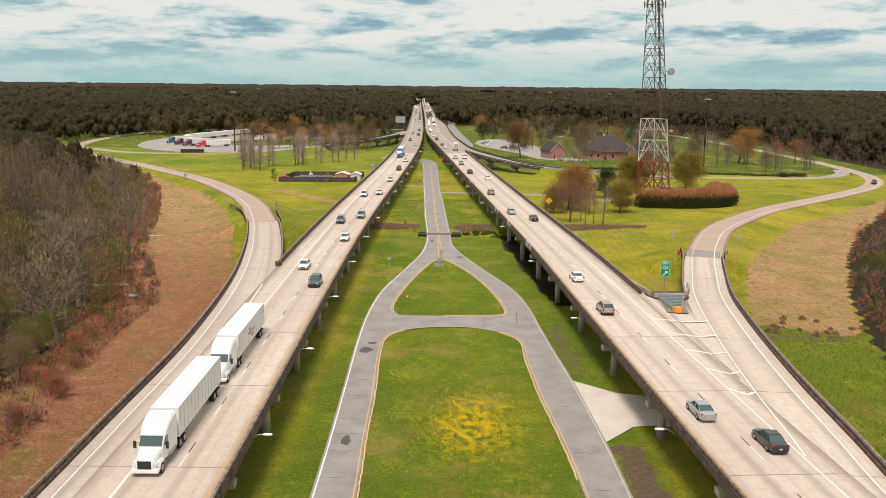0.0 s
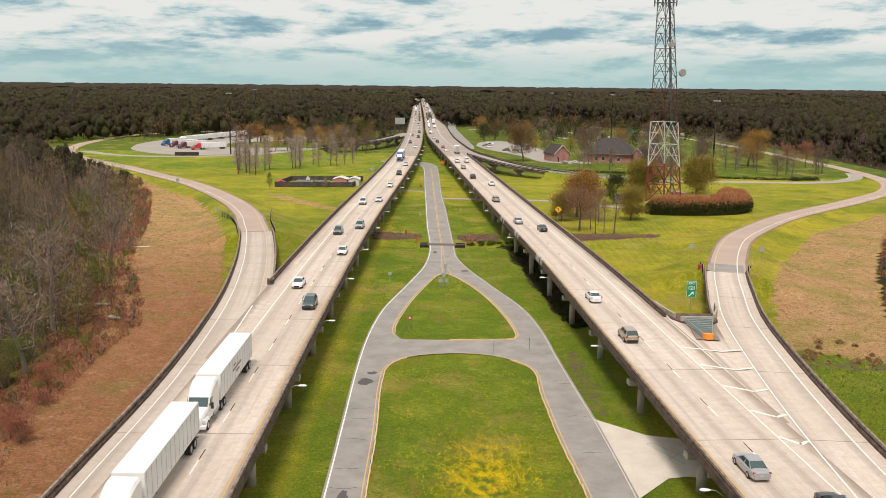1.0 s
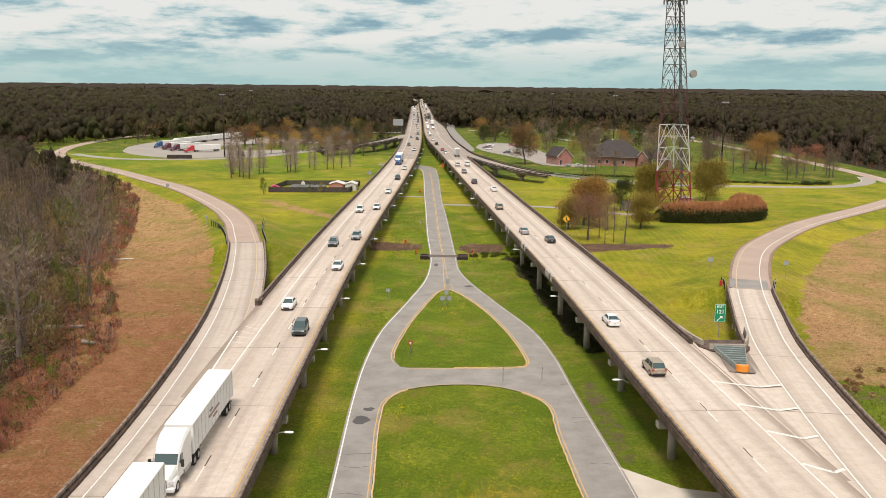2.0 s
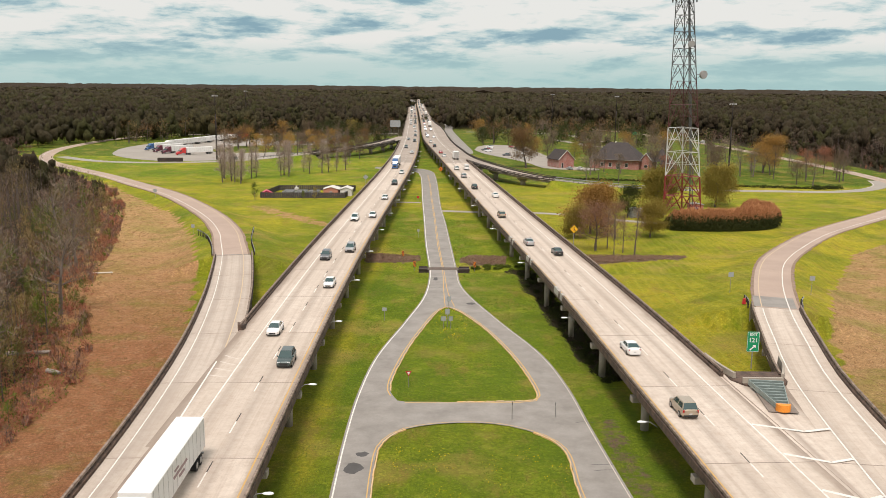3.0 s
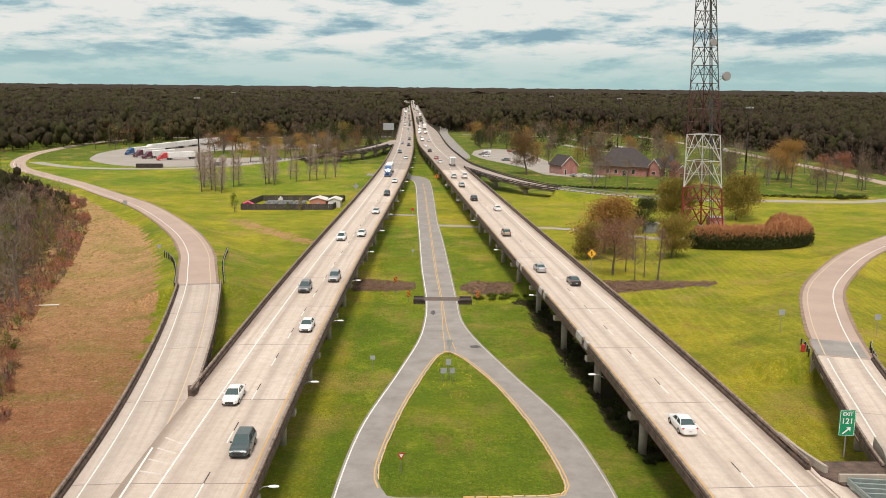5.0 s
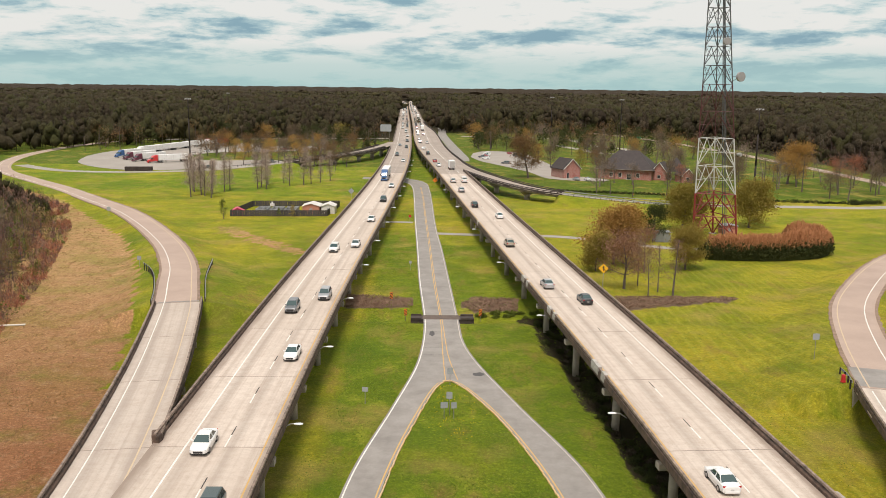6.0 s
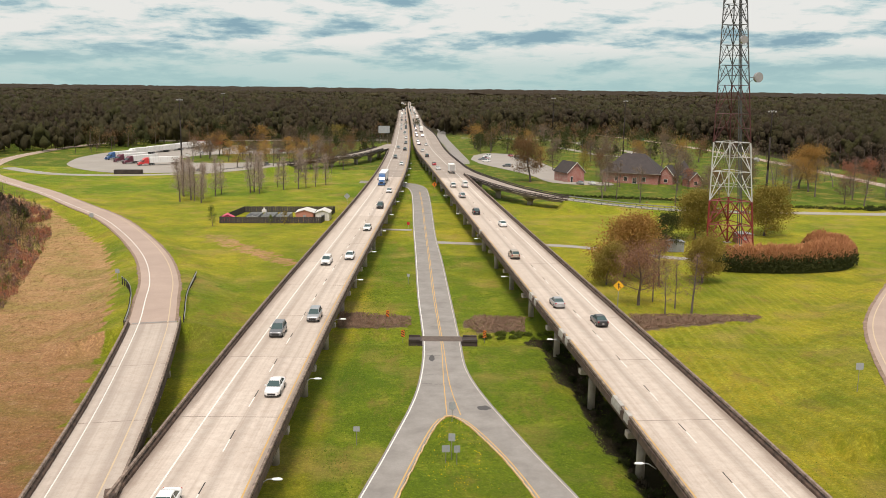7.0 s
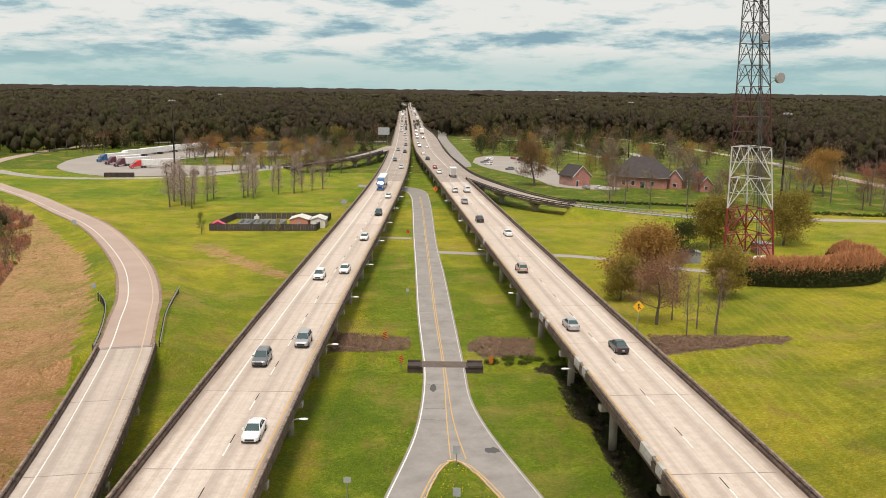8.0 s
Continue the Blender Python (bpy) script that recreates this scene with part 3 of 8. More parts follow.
def add_lines(parent, run, s0, s1, edge=None, inner=None, dashes=None, dash_from=0.0, far=1500):
    if edge is not None:
        bm = bmesh.new()
        strip(bm, run, s0, s1, edge - 0.09, edge + 0.09)
        part("edge_line", bm, "paint_white", parent, "worn white edge line")
    if inner is not None:
        bm = bmesh.new()
        strip(bm, run, s0, s1, inner - 0.08, inner + 0.08)
        part("inner_line", bm, "paint_yellow", parent, "faded yellow edge line")
    if dashes is not None:
        k = 0
        for s in np.arange(s0 + dash_from, min(s1, s0 + far), 12.19):
            bm = bmesh.new()
            strip(bm, run, s, s + 3.05, dashes - 0.07, dashes + 0.07)
            part("lane_dash", bm, "paint_white", parent)
            bm = bmesh.new()
            strip(bm, run, s + 3.1, s + 5.4, dashes - 0.06, dashes + 0.06)
            part("contrast_dash", bm, "paint_black", parent)
            k += 1


def ground_at(x, y):
    return height(x, y)


def build_main_bridge(name, run, label, rails, lines_at, far_y=2200):
    ob = thing(name, label, "bridge", kind="structure")
    js = [run.s_of_y(y) for y in JOINTS if y < far_y]
    add_spans(ob, run, js, -5.75, 5.75)
    bm = bmesh.new()
    sweep(bm, run, js[-1], run.s[-1] - 1, span_profile(-5.75, 5.75), 40)
    tagged(part("far_spans", fix_normals(bm), "deck_worn", ob), kind="stuff")
    for s in js:
        if run.at(s).y < 900:
            add_bent(ob, run, s, -5.75, 5.75, ground_at)
    for y0, y1, u, side in rails:
        add_rail(ob, run, run.s_of_y(y0), run.s_of_y(y1), u, side)
    add_lines(ob, run, js[0], run.s[-1] - 2, **lines_at)
    return ob


build_main_bridge("bridge_left", LEFT_RUN, "long concrete highway viaduct with oncoming traffic", [(-75, 3800, 5.75, 1), (158.6, 588, -5.75, -1), (640, 3800, -5.75, -1)],
                  dict(edge=-2.75, inner=5.05, dashes=1.15, dash_from=3.0))
build_main_bridge("bridge_right", RIGHT_RUN, "long concrete highway viaduct with departing traffic", [(-75, 3800, -5.75, -1), (139.5, 447, 5.75, 1), (935, 3800, 5.75, 1)],
                  dict(edge=3.3, inner=-5.05, dashes=-0.65, dash_from=6.5))


def build_ramp_bridge(name, run, label, s_end, rails, half=3.6, first=None, steps=SPAN, columns=(-2.0, 2.0), made="barrier_concrete", top="ramp_deck"):
    ob = thing(name, label, "bridge", kind="structure")
    js = list(np.arange(first if first is not None else 0.0, s_end - 6, steps)) + [s_end]
    add_spans(ob, run, js, -half, half, top)
    for s in js[:-1]:
        if run.at(s).y > 100:
            add_bent(ob, run, s, -half, half, ground_at, columns)
    # abutment
    m = Matrix.Translation(run.at(s_end)) @ Matrix.Rotation(run.heading(s_end), 4, "Z")
    bm = bmesh.new()
    for v in box(bm, -half - 0.5, half + 0.5, -0.6, 0.4, -3.6, -0.28):
        v.co = m @ v.co
    part("abutment", fix_normals(bm), "pier_concrete", ob)
    for s0, s1, u, side in rails:
        add_rail(ob, run, s0, s1, u, side, made)
    return ob


lr = build_ramp_bridge("ramp_bridge_left", LEFT_RAMP, "curved concrete entry ramp bridge", LEFT_END,
                       [(1.0, LEFT_END, -3.6, -1), (LEFT_RAMP.s_of_y(158.6), LEFT_END, 3.6, 1)], first=LEFT_RAMP.s_of_y(72.2 - 3 * SPAN))
rr = build_ramp_bridge("ramp_bridge_right", RIGHT_RAMP, "curved concrete exit ramp bridge", RIGHT_END,
                       [(1.0, RIGHT_END, 3.6, 1), (RIGHT_RAMP.s_of_y(139.5), RIGHT_END, -3.6, -1)], first=RIGHT_RAMP.s_of_y(72.2 - 3 * SPAN), top="deck")

# ---- ground roads ----
def add_road(name, run, s0, s1, half, material, label, white=None, yellow=None, category="road", left=None):
    ob = thing(name, label, category, kind="structure")
    bm = bmesh.new()
    sweep(bm, run, s0, s1, [(-(left or half), -0.25), (-(left or half), 0.0), (0, 0.03), (half, 0.0), (half, -0.25)], 3)
    part("paving", fix_normals(bm), material, ob)
    for u, m in ((white, "paint_white"), (yellow, "paint_faded")):
        if u is not None:
            bm = bmesh.new()
            strip(bm, run, s0, s1, u - 0.09, u + 0.09, 0.034, 3)
            part("edge_line", bm, m, ob)
    return ob


def s_of_x(run, x, lo, hi):
    k = [i for i in range(len(run.s)) if lo <= run.s[i] <= hi]
    return float(run.s[min(k, key=lambda i: abs(run.p[i, 0] - x))])


road_l = add_road("road_ramp_left", LEFT_RAMP, LEFT_END + 0.05, LEFT_RAMP.s[-1], 3.1, "ramp_paving", "pinkish tarred ramp road", -2.3, 2.0, left=4.0)
road_r = add_road("road_ramp_right", RIGHT_RAMP, RIGHT_END + 0.05, RIGHT_RAMP.s[-1], 3.9, "ramp_paving", "pinkish tarred ramp road", 2.2, -2.2, left=3.1)
for run, road, s0, u, side in ((LEFT_RAMP, road_l, LEFT_END, 3.1, 1), (LEFT_RAMP, road_l, LEFT_END, -4.0, -1), (RIGHT_RAMP, road_r, RIGHT_END, -3.1, -1), (RIGHT_RAMP, road_r, RIGHT_END, 3.9, 1)):
    bm = bmesh.new()
    outer = lambda s, u=u, side=side: u + side * (0.35 + 0.55 * abs(noise.noise((s * 0.21, u, 3))) + 0.3 * abs(noise.noise((s * 0.9, u, 5))))
    sweep(bm, run, s0 + 1.0, s0 + 190, [(u - side * 0.05, 0.012), (outer, -0.02), (outer, -0.2), (u - side * 0.05, -0.2)], 1.5)
    part("shoulder", fix_normals(bm), "gravel_shoulder", road, "crumbled brown gravel shoulder")
LFLY_END = s_of_x(LEFT_FLY, -74, 0, 400)
RFLY_END = s_of_x(RIGHT_FLY, 45, 400, 700)
add_road("road_loop_left", LEFT_FLY, LFLY_END + 0.05, LEFT_FLY.s[-1], 3.2, "lot_paving", "pale concrete service road", 2.9)
add_road("road_loop_right", RIGHT_FLY, RFLY_END + 0.05, RIGHT_FLY.s[-1], 3.0, "lot_paving", "pale concrete service road", -2.7)
build_ramp_bridge("flyover_left", LEFT_FLY, "dark weathered ramp viaduct to the rest area", LFLY_END, [(36, LFLY_END, 3.4, 1), (52, LFLY_END, -3.4, -1)], half=3.4, first=4.0, columns=(0.0,), made="rail_dark", top="fly_deck")
build_ramp_bridge("flyover_right", RIGHT_FLY, "dark weathered ramp viaduct to the rest area", RFLY_END, [(10, RFLY_END, -3.4, -1), (506, RFLY_END, 3.4, 1)], half=3.4, first=4.0, columns=(0.0,), made="rail_dark", top="fly_deck")

# patches on the ramps
for run, s0, length, ob in ((RIGHT_RAMP, RIGHT_END + 0.6, 9.0, road_r), (LEFT_RAMP, LEFT_END + 0.2, 0.8, road_l)):
    bm = bmesh.new()
    strip(bm, run, s0, s0 + length, -3.4, 3.4, 0.032, 2)
    part("patch", bm, "asphalt_old", ob, "grey repaired patch")


def loop_mesh(name, outer, holes, material, z, label, parent=None):
    """A flat sheet with holes."""
    bm = bmesh.new()
    edges = []
    for ring in [outer, *holes]:
        vs = [bm.verts.new((x, y, z)) for x, y in ring]
        edges += [bm.edges.new((a, b)) for a, b in zip(vs, vs[1:] + vs[:1])]
    bmesh.ops.triangle_fill(bm, use_beauty=True, use_dissolve=False, edges=edges)
    for f in bm.faces:
        if f.normal.z < 0:
            f.normal_flip()
    return part(name, bm, material, parent, label)


def curve2(pts, step=2.5):
    return [(p[0], p[1]) for p in smooth_path([(x, y, 0) for x, y in pts], step)]


Z_ROAD = 0.10
LEFT_OUT = curve2([(-11.6, 30), (-11.7, 78), (-11.9, 95), (-12.2, 110), (-12.6, 132), (-12.4, 147), (-11.2, 163), (-7.8, 182.5), (-5.0, 200), (-4.2, 212), (-4.1, 224), (-5.5, 256), (-6.9, 300), (-8.4, 345), (-9.9, 398), (-11.3, 430), (-13.5, 445), (-19, 455), (-34, 461)])
RIGHT_OUT = curve2([(-34, 470), (-18, 466), (-9.5, 458), (-5.6, 446), (-3.9, 420), (-3.0, 390), (-1.5, 325), (-0.1, 292), (1.1, 256), (2.1, 226), (2.6, 212), (4.2, 202), (8.9, 183.3), (14.0, 164.5), (15.9, 150), (16.6, 136.4), (17.4, 123.2), (18.2, 111), (19.0, 91.4), (19.2, 78.7), (19.4, 30)])
ISLE_TOP = curve2([(-7.0, 144.8), (-8.2, 148.6), (-7.7, 158.6), (-4.7, 178), (-1.3, 192.2), (-0.3, 193.2), (0.9, 192.2), (4.9, 182.5), (8.5, 168.8), (10.8, 155.2), (11.3, 146.6), (10.6, 145.2), (7.0, 144.7), (0.6, 144.4), (-6.0, 144.4)], 1.6)
ISLE_LOW = curve2([(-7.2, 30), (-7.3, 78), (-7.7, 92), (-7.9, 106), (-8.5, 124), (-8.1, 131), (-5.7, 135.2), (0.6, 137.4), (6.8, 136.5), (12.0, 131.4), (12.6, 119.6), (13.2, 104.2), (13.9, 94.5), (14.6, 78.6), (14.8, 30)], 2.0)
service = thing("road", "worn grey asphalt service road that forks round a grass island", "road", kind="structure")
loop_mesh("paving", LEFT_OUT + RIGHT_OUT, [ISLE_TOP, ISLE_LOW], "asphalt_old", Z_ROAD, "", service)


def lay_line(pts, width, material, parent, off=0.0, z=Z_ROAD + 0.006, name="edge_line", label=""):
    run = Run([(x, y, z) for x, y in pts], 2.0)
    bm = bmesh.new()
    sweep(bm, run, 0, run.s[-1], [(off - width / 2, 0), (off + width / 2, 0)], 2.0, closed=False)
    return part(name, bm, material, parent, label)


lay_line(LEFT_OUT, 0.16, "paint_white", service, 0.3)
lay_line(RIGHT_OUT[4:], 0.10, "paint_worn", service, 0.3)
lay_line(ISLE_TOP[1:], 0.16, "paint_yellow", service, -0.3)
lay_line(ISLE_LOW, 0.12, "paint_yellow", service, -0.3)
CENTRE = [(-0.5, 193.5), (-0.75, 205), (-0.95, 224), (-2.2, 256), (-3.5, 300), (-4.9, 345), (-6.4, 398), (-7.8, 432)]
lay_line(CENTRE, 0.13, "paint_yellow", service, -0.15)
lay_line([(0.9, 193.5), (-0.2, 204), *CENTRE[2:]], 0.13, "paint_yellow", service, 0.17)


# broken earth-stained kerb stones round the islands
def kerb_stones(ring, name, every, length):
    run = Run([(x, y, 0.0) for x, y in ring], 1.0)
    bm = bmesh.new()
    rng = random.Random(5)
    stone = None
    s = 0.5
    count = 0
    while s < run.s[-1] - 0.5 and count < 130:
        if noise.noise((s * 0.05, every, 1)) > -0.15:
            bm = bmesh.new()
            box(bm, -0.085, 0.085, -length / 2, length / 2, -0.1, 0.17)
            bmesh.ops.bevel(bm, geom=bm.edges[:], offset=0.03, segments=1, affect="EDGES")
            if stone is None:
                ob = part("kerb_stone", bm, "kerb_yellow", service)
                stone = ob.data
            else:
                bm.free()
                ob = new("kerb_stone", stone)
                ob.parent = service
            ob.matrix_basis = Matrix.Translation(run.at(s, 0.12 + rng.uniform(-0.04, 0.04), rng.uniform(-0.03, 0.03))) @ Matrix.Rotation(run.heading(s) + rng.uniform(-0.05, 0.05), 4, "Z")
            count += 1
        s += every
kerb_stones(ISLE_LOW, "low", 1.25, 1.15)
kerb_stones(ISLE_TOP[2:], "top", 1.25, 1.15)

# dark repairs in the asphalt
for k, (x, y, a, b) in enumerate(((-10.6, 124.5, 1.0, 1.4), (-10.0, 128.0, 0.8, 0.7), (-9.8, 91, 0.5, 1.6), (4.2, 196, 0.9, 0.9), (-2.6, 217, 0.5, 1.6))):
    rng = random.Random(k)
    loop_mesh("patch", [(x + a * math.cos(t) * rng.uniform(0.7, 1.2), y + b * math.sin(t) * rng.uniform(0.7, 1.2)) for t in np.linspace(0, 6.28, 15)[:-1]], [], "asphalt_patch", Z_ROAD + 0.005, "dark tar patch", service)

# fine dark cracks across the old asphalt
rng = random.Random(9)
for k in range(26):
    y = rng.uniform(200, 420) if k < 12 else rng.uniform(78, 138)
    if k < 12:
        x0, x1 = float(np.interp(y, [p[1] for p in LEFT_OUT[:-30]], [p[0] for p in LEFT_OUT[:-30]])) + .5, -1.0 - (y - 224) * .018
    else:
        x0, x1 = (-11.3, -8.6) if k % 2 else (14.9, 17.2)
    bm = bmesh.new()
    run = Run([(x0 + (x1 - x0) * f, y + rng.uniform(-.25, .25), Z_ROAD + 0.005) for f in (0, .3, .6, 1)], 1)
    sweep(bm, run, 0, run.s[-1], [(-.04, 0), (.04, 0)], 1.0, closed=False)
    part("crack", bm, "asphalt_patch", service)

# pale concrete pad that passes below the right bridge
pad = loop_mesh("pavement_pad", [(17.8, 112.0), (23.1, 107.1), (27.0, 106.1), (36, 104), (37, 95), (24.8, 96.3), (22.9, 95.9), (19.0, 91.4), (18.2, 111)], [], "apron_concrete", Z_ROAD + 0.012, "pale concrete pad joining the service road")
tagged(pad, "pale concrete pad joining the service road", "pavement", kind="structure")
bm = bmesh.new()
for a, b in (((22.6, 104.6), (25.5, 99.4)), ((23.4, 104.9), (26.2, 100.6)), ((22.6, 104.6), (23.4, 104.9)), ((24.0, 100.4), (26.6, 103.2))):
    run = Run([(*a, Z_ROAD + 0.018), (*b, Z_ROAD + 0.018)], 2)
    sweep(bm, run, 0, run.s[-1], [(-0.07, 0), (0.07, 0)], 3, closed=False)
surface("paint_blue", (0.30, 0.42, 0.46), (0.42, 0.42, 0.40), scale=1.5, fine=12, bump=0)
part("bay_marks", bm, "paint_blue", pad, "faint blue bay lines")

# tracks off the service road
track_r = Run([(-1.5, 318, 0.07), (6, 317, 0.07), (12, 316, 0.07), (22, 316, 0.07), (34, 314, 0.07), (44, 308, 0.07), (58, 299, 0.07), (68, 297, 0.07)], 2)
add_road("track_right", track_r, 0, track_r.s[-1], 1.7, "lot_paving", "pale gravel track", category="track")
track_l = Run([(-8.6, 338, 0.07), (-14, 338.5, 0.07), (-26, 339, 0.07)], 2)
add_road("track_left", track_l, 0, track_l.s[-1], 1.3, "lot_paving", "pale gravel track", category="track")

# ---- the little crossing over the wash ----
culvert = thing("culvert", "small concrete crossing with dark railings over a wash", "culvert", kind="structure")
bm = bmesh.new()
box(bm, -6.4, 4.8, 226.0, 228.6, -1.6, Z_ROAD - 0.02)
part("slab", fix_normals(bm), "rail_dark", culvert)
bm = bmesh.new()
box(bm, -4.3, 2.3, 225.9, 228.8, Z_ROAD - 0.015, Z_ROAD + 0.009)
part("dark_seam", bm, "seam_brown", culvert, "dark worn deck strip")
for x0, x1 in ((-6.4, -4.5), (2.5, 4.8)):
    for y in (226.0, 228.6):
        bm = bmesh.new()
        box(bm, x0, x1, y - 0.13, y + 0.13, Z_ROAD - 0.1, Z_ROAD + 0.26)
        bmesh.ops.bevel(bm, geom=bm.edges[:], offset=0.03, segments=1, affect="EDGES")
        part("headwall", bm, "rail_dark", culvert)

# ---- gores ----
gore = thing("gore_marking", "white painted chevrons between highway and exit lane", "road marking", kind="structure")
bm = bmesh.new()
rr_s0, rr_s1 = RIGHT_RAMP.s_of_y(76), RIGHT_RAMP.s_of_y(150)


strip(bm, RIGHT_RAMP, rr_s0, rr_s1 + 30, -2.2, -2.02, 0.02, 4)
part("gore_line", bm, "paint_white", gore)
for y in (123.5, 116.0, 108.3, 100.5, 93.4):
    x0 = RIGHT_RUN.at(RIGHT_RUN.s_of_y(y + 0.6)).x + 3.45
    x1 = RIGHT_RAMP.at(RIGHT_RAMP.s_of_y(y - 0.4)).x - 2.3
    mid, w = (x0 * 0.38 + x1 * 0.62), 0.42
    for a, b in (((x0, y + 1.0), (mid, y - 0.9)), ((mid, y - 0.9), (x1, y - 0.1))):
        bm = bmesh.new()
        run = Run([(*a, DECK + 0.008), (*b, DECK + 0.008)], 1)
        sweep(bm, run, 0, run.s[-1], [(-w / 2, 0), (w / 2, 0)], 2, closed=False)
        part("chevron", bm, "paint_white", gore)
gore2 = thing("gore_marking_left", "two white painted lines with rumble studs where a ramp joins", "road marking", kind="structure")
bm = bmesh.new()
line = Run([(-26.05, 60, DECK + 0.008), (-26.3, 80, DECK + 0.008), (-27.4, 100, DECK + 0.008), (-28.6, 120, DECK + 0.008), (-29.9, 144, DECK + 0.008)], 3)
sweep(bm, line, 0, line.s[-1], [(-0.1, 0), (0.1, 0)], 4, closed=False)
part("gore_line", bm, "paint_white", gore2)
for k in range(4):
    bm = bmesh.new()
    y = 146.5 - k * 2.6
    run = Run([(-29.4, y, DECK + 0.008), (-27.2, y - 1.6 + 0.3 * k, DECK + 0.008)], 1)
    sweep(bm, run, 0, run.s[-1], [(-0.12, 0), (0.12, 0)], 2, closed=False)
    part("hatch", bm, "paint_worn", gore2)
strip_run = Run([(-26.9, 90, DECK + 0.012), (-27.6, 110, DECK + 0.012), (-28.0, 120, DECK + 0.012)], 2)
bm = bmesh.new()
for s in np.arange(0, strip_run.s[-1], 1.3):
    p = strip_run.at(s)
    box(bm, p.x - 0.09, p.x + 0.09, p.y - 0.07, p.y + 0.07, DECK, DECK + 0.03)
tagged(part("rumble_studs", fix_normals(bm), "paint_black", gore2), kind="stuff")
bm = bmesh.new()
strip(bm, LEFT_RAMP, 1, LEFT_END, -2.43, -2.29, 0.008 + 0.012, 5)
part("ramp_edge_line", bm, "paint_white", gore2)
bm = bmesh.new()
strip(bm, LEFT_RAMP, LEFT_RAMP.s_of_y(146), LEFT_END, 2.0, 2.16, 0.008, 5)
part("ramp_inner_line", bm, "paint_faded", gore2)
bm = bmesh.new()
strip(bm, RIGHT_RAMP, 1, RIGHT_END, 2.1, 2.3, 0.02, 5)
part("ramp_edge_line", bm, "paint_white", gore)

# slabs between the carriageways and the ramps
def gore_slab(name, a_run, a_u, b_run, b_u, y0, y1):
    bm = bmesh.new()
    lay = bm.loops.layers.uv.new("run")
    rows = []
    for y in np.linspace(y0, y1, 14):
        a, b = a_run.at(a_run.s_of_y(y), a_u, -0.004), b_run.at(b_run.s_of_y(y), b_u, -0.002)
        rows.append([bm.verts.new(p) for p in (a, b, b - Vector((0, 0, .3)), a - Vector((0, 0, .3)))])
    for p, q in zip(rows, rows[1:]):
        for k in range(4):
            f = bm.faces.new((p[k], p[(k + 1) % 4], q[(k + 1) % 4], q[k]))
            for loop in f.loops:
                loop[lay].uv = (abs(loop.vert.co.x) - 33, loop.vert.co.y)
    bm.faces.new(rows[0][::-1]), bm.faces.new(rows[-1])
    tagged(part(name, fix_normals(bm), "deck"), "concrete deck wedge between highway and ramp", "bridge deck", kind="structure")


gore_slab("deck_wedge_right", RIGHT_RUN, 5.7, RIGHT_RAMP, -3.55, 92, 141.5)
gore_slab("deck_wedge_left", LEFT_RAMP, 3.55, LEFT_RUN, -5.7, 90, 161.5)

# concrete nose blocks
for name, pts, z0, z1 in (("gore_nose_right", [(33.6, 138.6), (34.8, 136.6), (39.2, 136.6), (40.4, 138.2), (40.6, 141.6), (33.6, 141.6)], DECK - 1.0, DECK + 0.12),
                          ("gore_nose_left", [(-30.5, 158.6), (-29.7, 158.3), (-29.6, 159.2), (-30.2, 160.2), (-30.9, 160.0)], DECK - 1.0, DECK + 0.75)):
    bm = bmesh.new()
    low = [bm.verts.new((x, y, z0)) for x, y in pts]
    top = [bm.verts.new((x, y, z1)) for x, y in pts]
    bm.faces.new(low[::-1]), bm.faces.new(top)
    for k in range(len(pts)):
        bm.faces.new((low[k], low[(k + 1) % len(pts)], top[(k + 1) % len(pts)], top[k]))
    bmesh.ops.bevel(bm, geom=bm.edges[:], offset=0.06, segments=1, affect="EDGES")
    tagged(part(name, fix_normals(bm), "barrier_concrete"), "stained concrete wall block at the ramp fork", "wall", kind="structure")


# ---- crash cushion ----
surface("safety_orange", (0.85, 0.30, 0.03), (0.55, 0.17, 0.02), rough=0.5, scale=2, fine=9, bump=0)
surface("cushion_steel", (0.36, 0.42, 0.40), (0.22, 0.26, 0.25), rough=0.5, metal=0.5, scale=2, fine=9, bump=0)


def build_cushion():
    ob = thing("crash_cushion", "grey steel ladder-frame crash cushion with an orange nose", "crash cushion", at=pose(37.0, 136.2, DECK + 0.002, 0, 0, -7))
    n, long, wide, narrow = 9, 7.8, 1.95, 0.6
    for k in range(n):
        f = k / (n - 1)
        w = wide + (narrow - wide) * f
        bm = bmesh.new()
        box(bm, -w, w, -long * f - 0.09, -long * f + 0.09, 0.1, 0.82)
        part("diaphragm", fix_normals(bm), "cushion_steel", ob)
    for side in (-1, 1):
        for z in (0.28, 0.62):
            bm = bmesh.new()
            vs = box(bm, -0.05, 0.05, -long, 0.1, z - 0.14, z + 0.14)
            for v in vs:
                f = min(1, max(0, -v.co.y / long))
                v.co.x += side * (wide + (narrow - wide) * f)
            part("side_panel", fix_normals(bm), "cushion_steel", ob)
    bm = bmesh.new()
    ring = [(math.cos(a) * 0.8, -long - 0.1 - math.sin(a) * 0.75) for a in np.linspace(0, math.pi, 9)]
    low = [bm.verts.new((x, y, 0.08)) for x, y in ring]
    top = [bm.verts.new((x, y, 0.86)) for x, y in ring]
    bm.faces.new(low), bm.faces.new(top)
    for k in range(len(ring)):
        bm.faces.new((low[k], low[(k + 1) % len(ring)], top[(k + 1) % len(ring)], top[k]))
    part("nose", fix_normals(bm), "safety_orange", ob, "orange plastic nose")
    bm = bmesh.new()
    box(bm, -1.6, 1.6, -long - 0.6, 0.1, 0.0, 0.05)
    part("base_pad", bm, "girder_concrete", ob)


build_cushion()


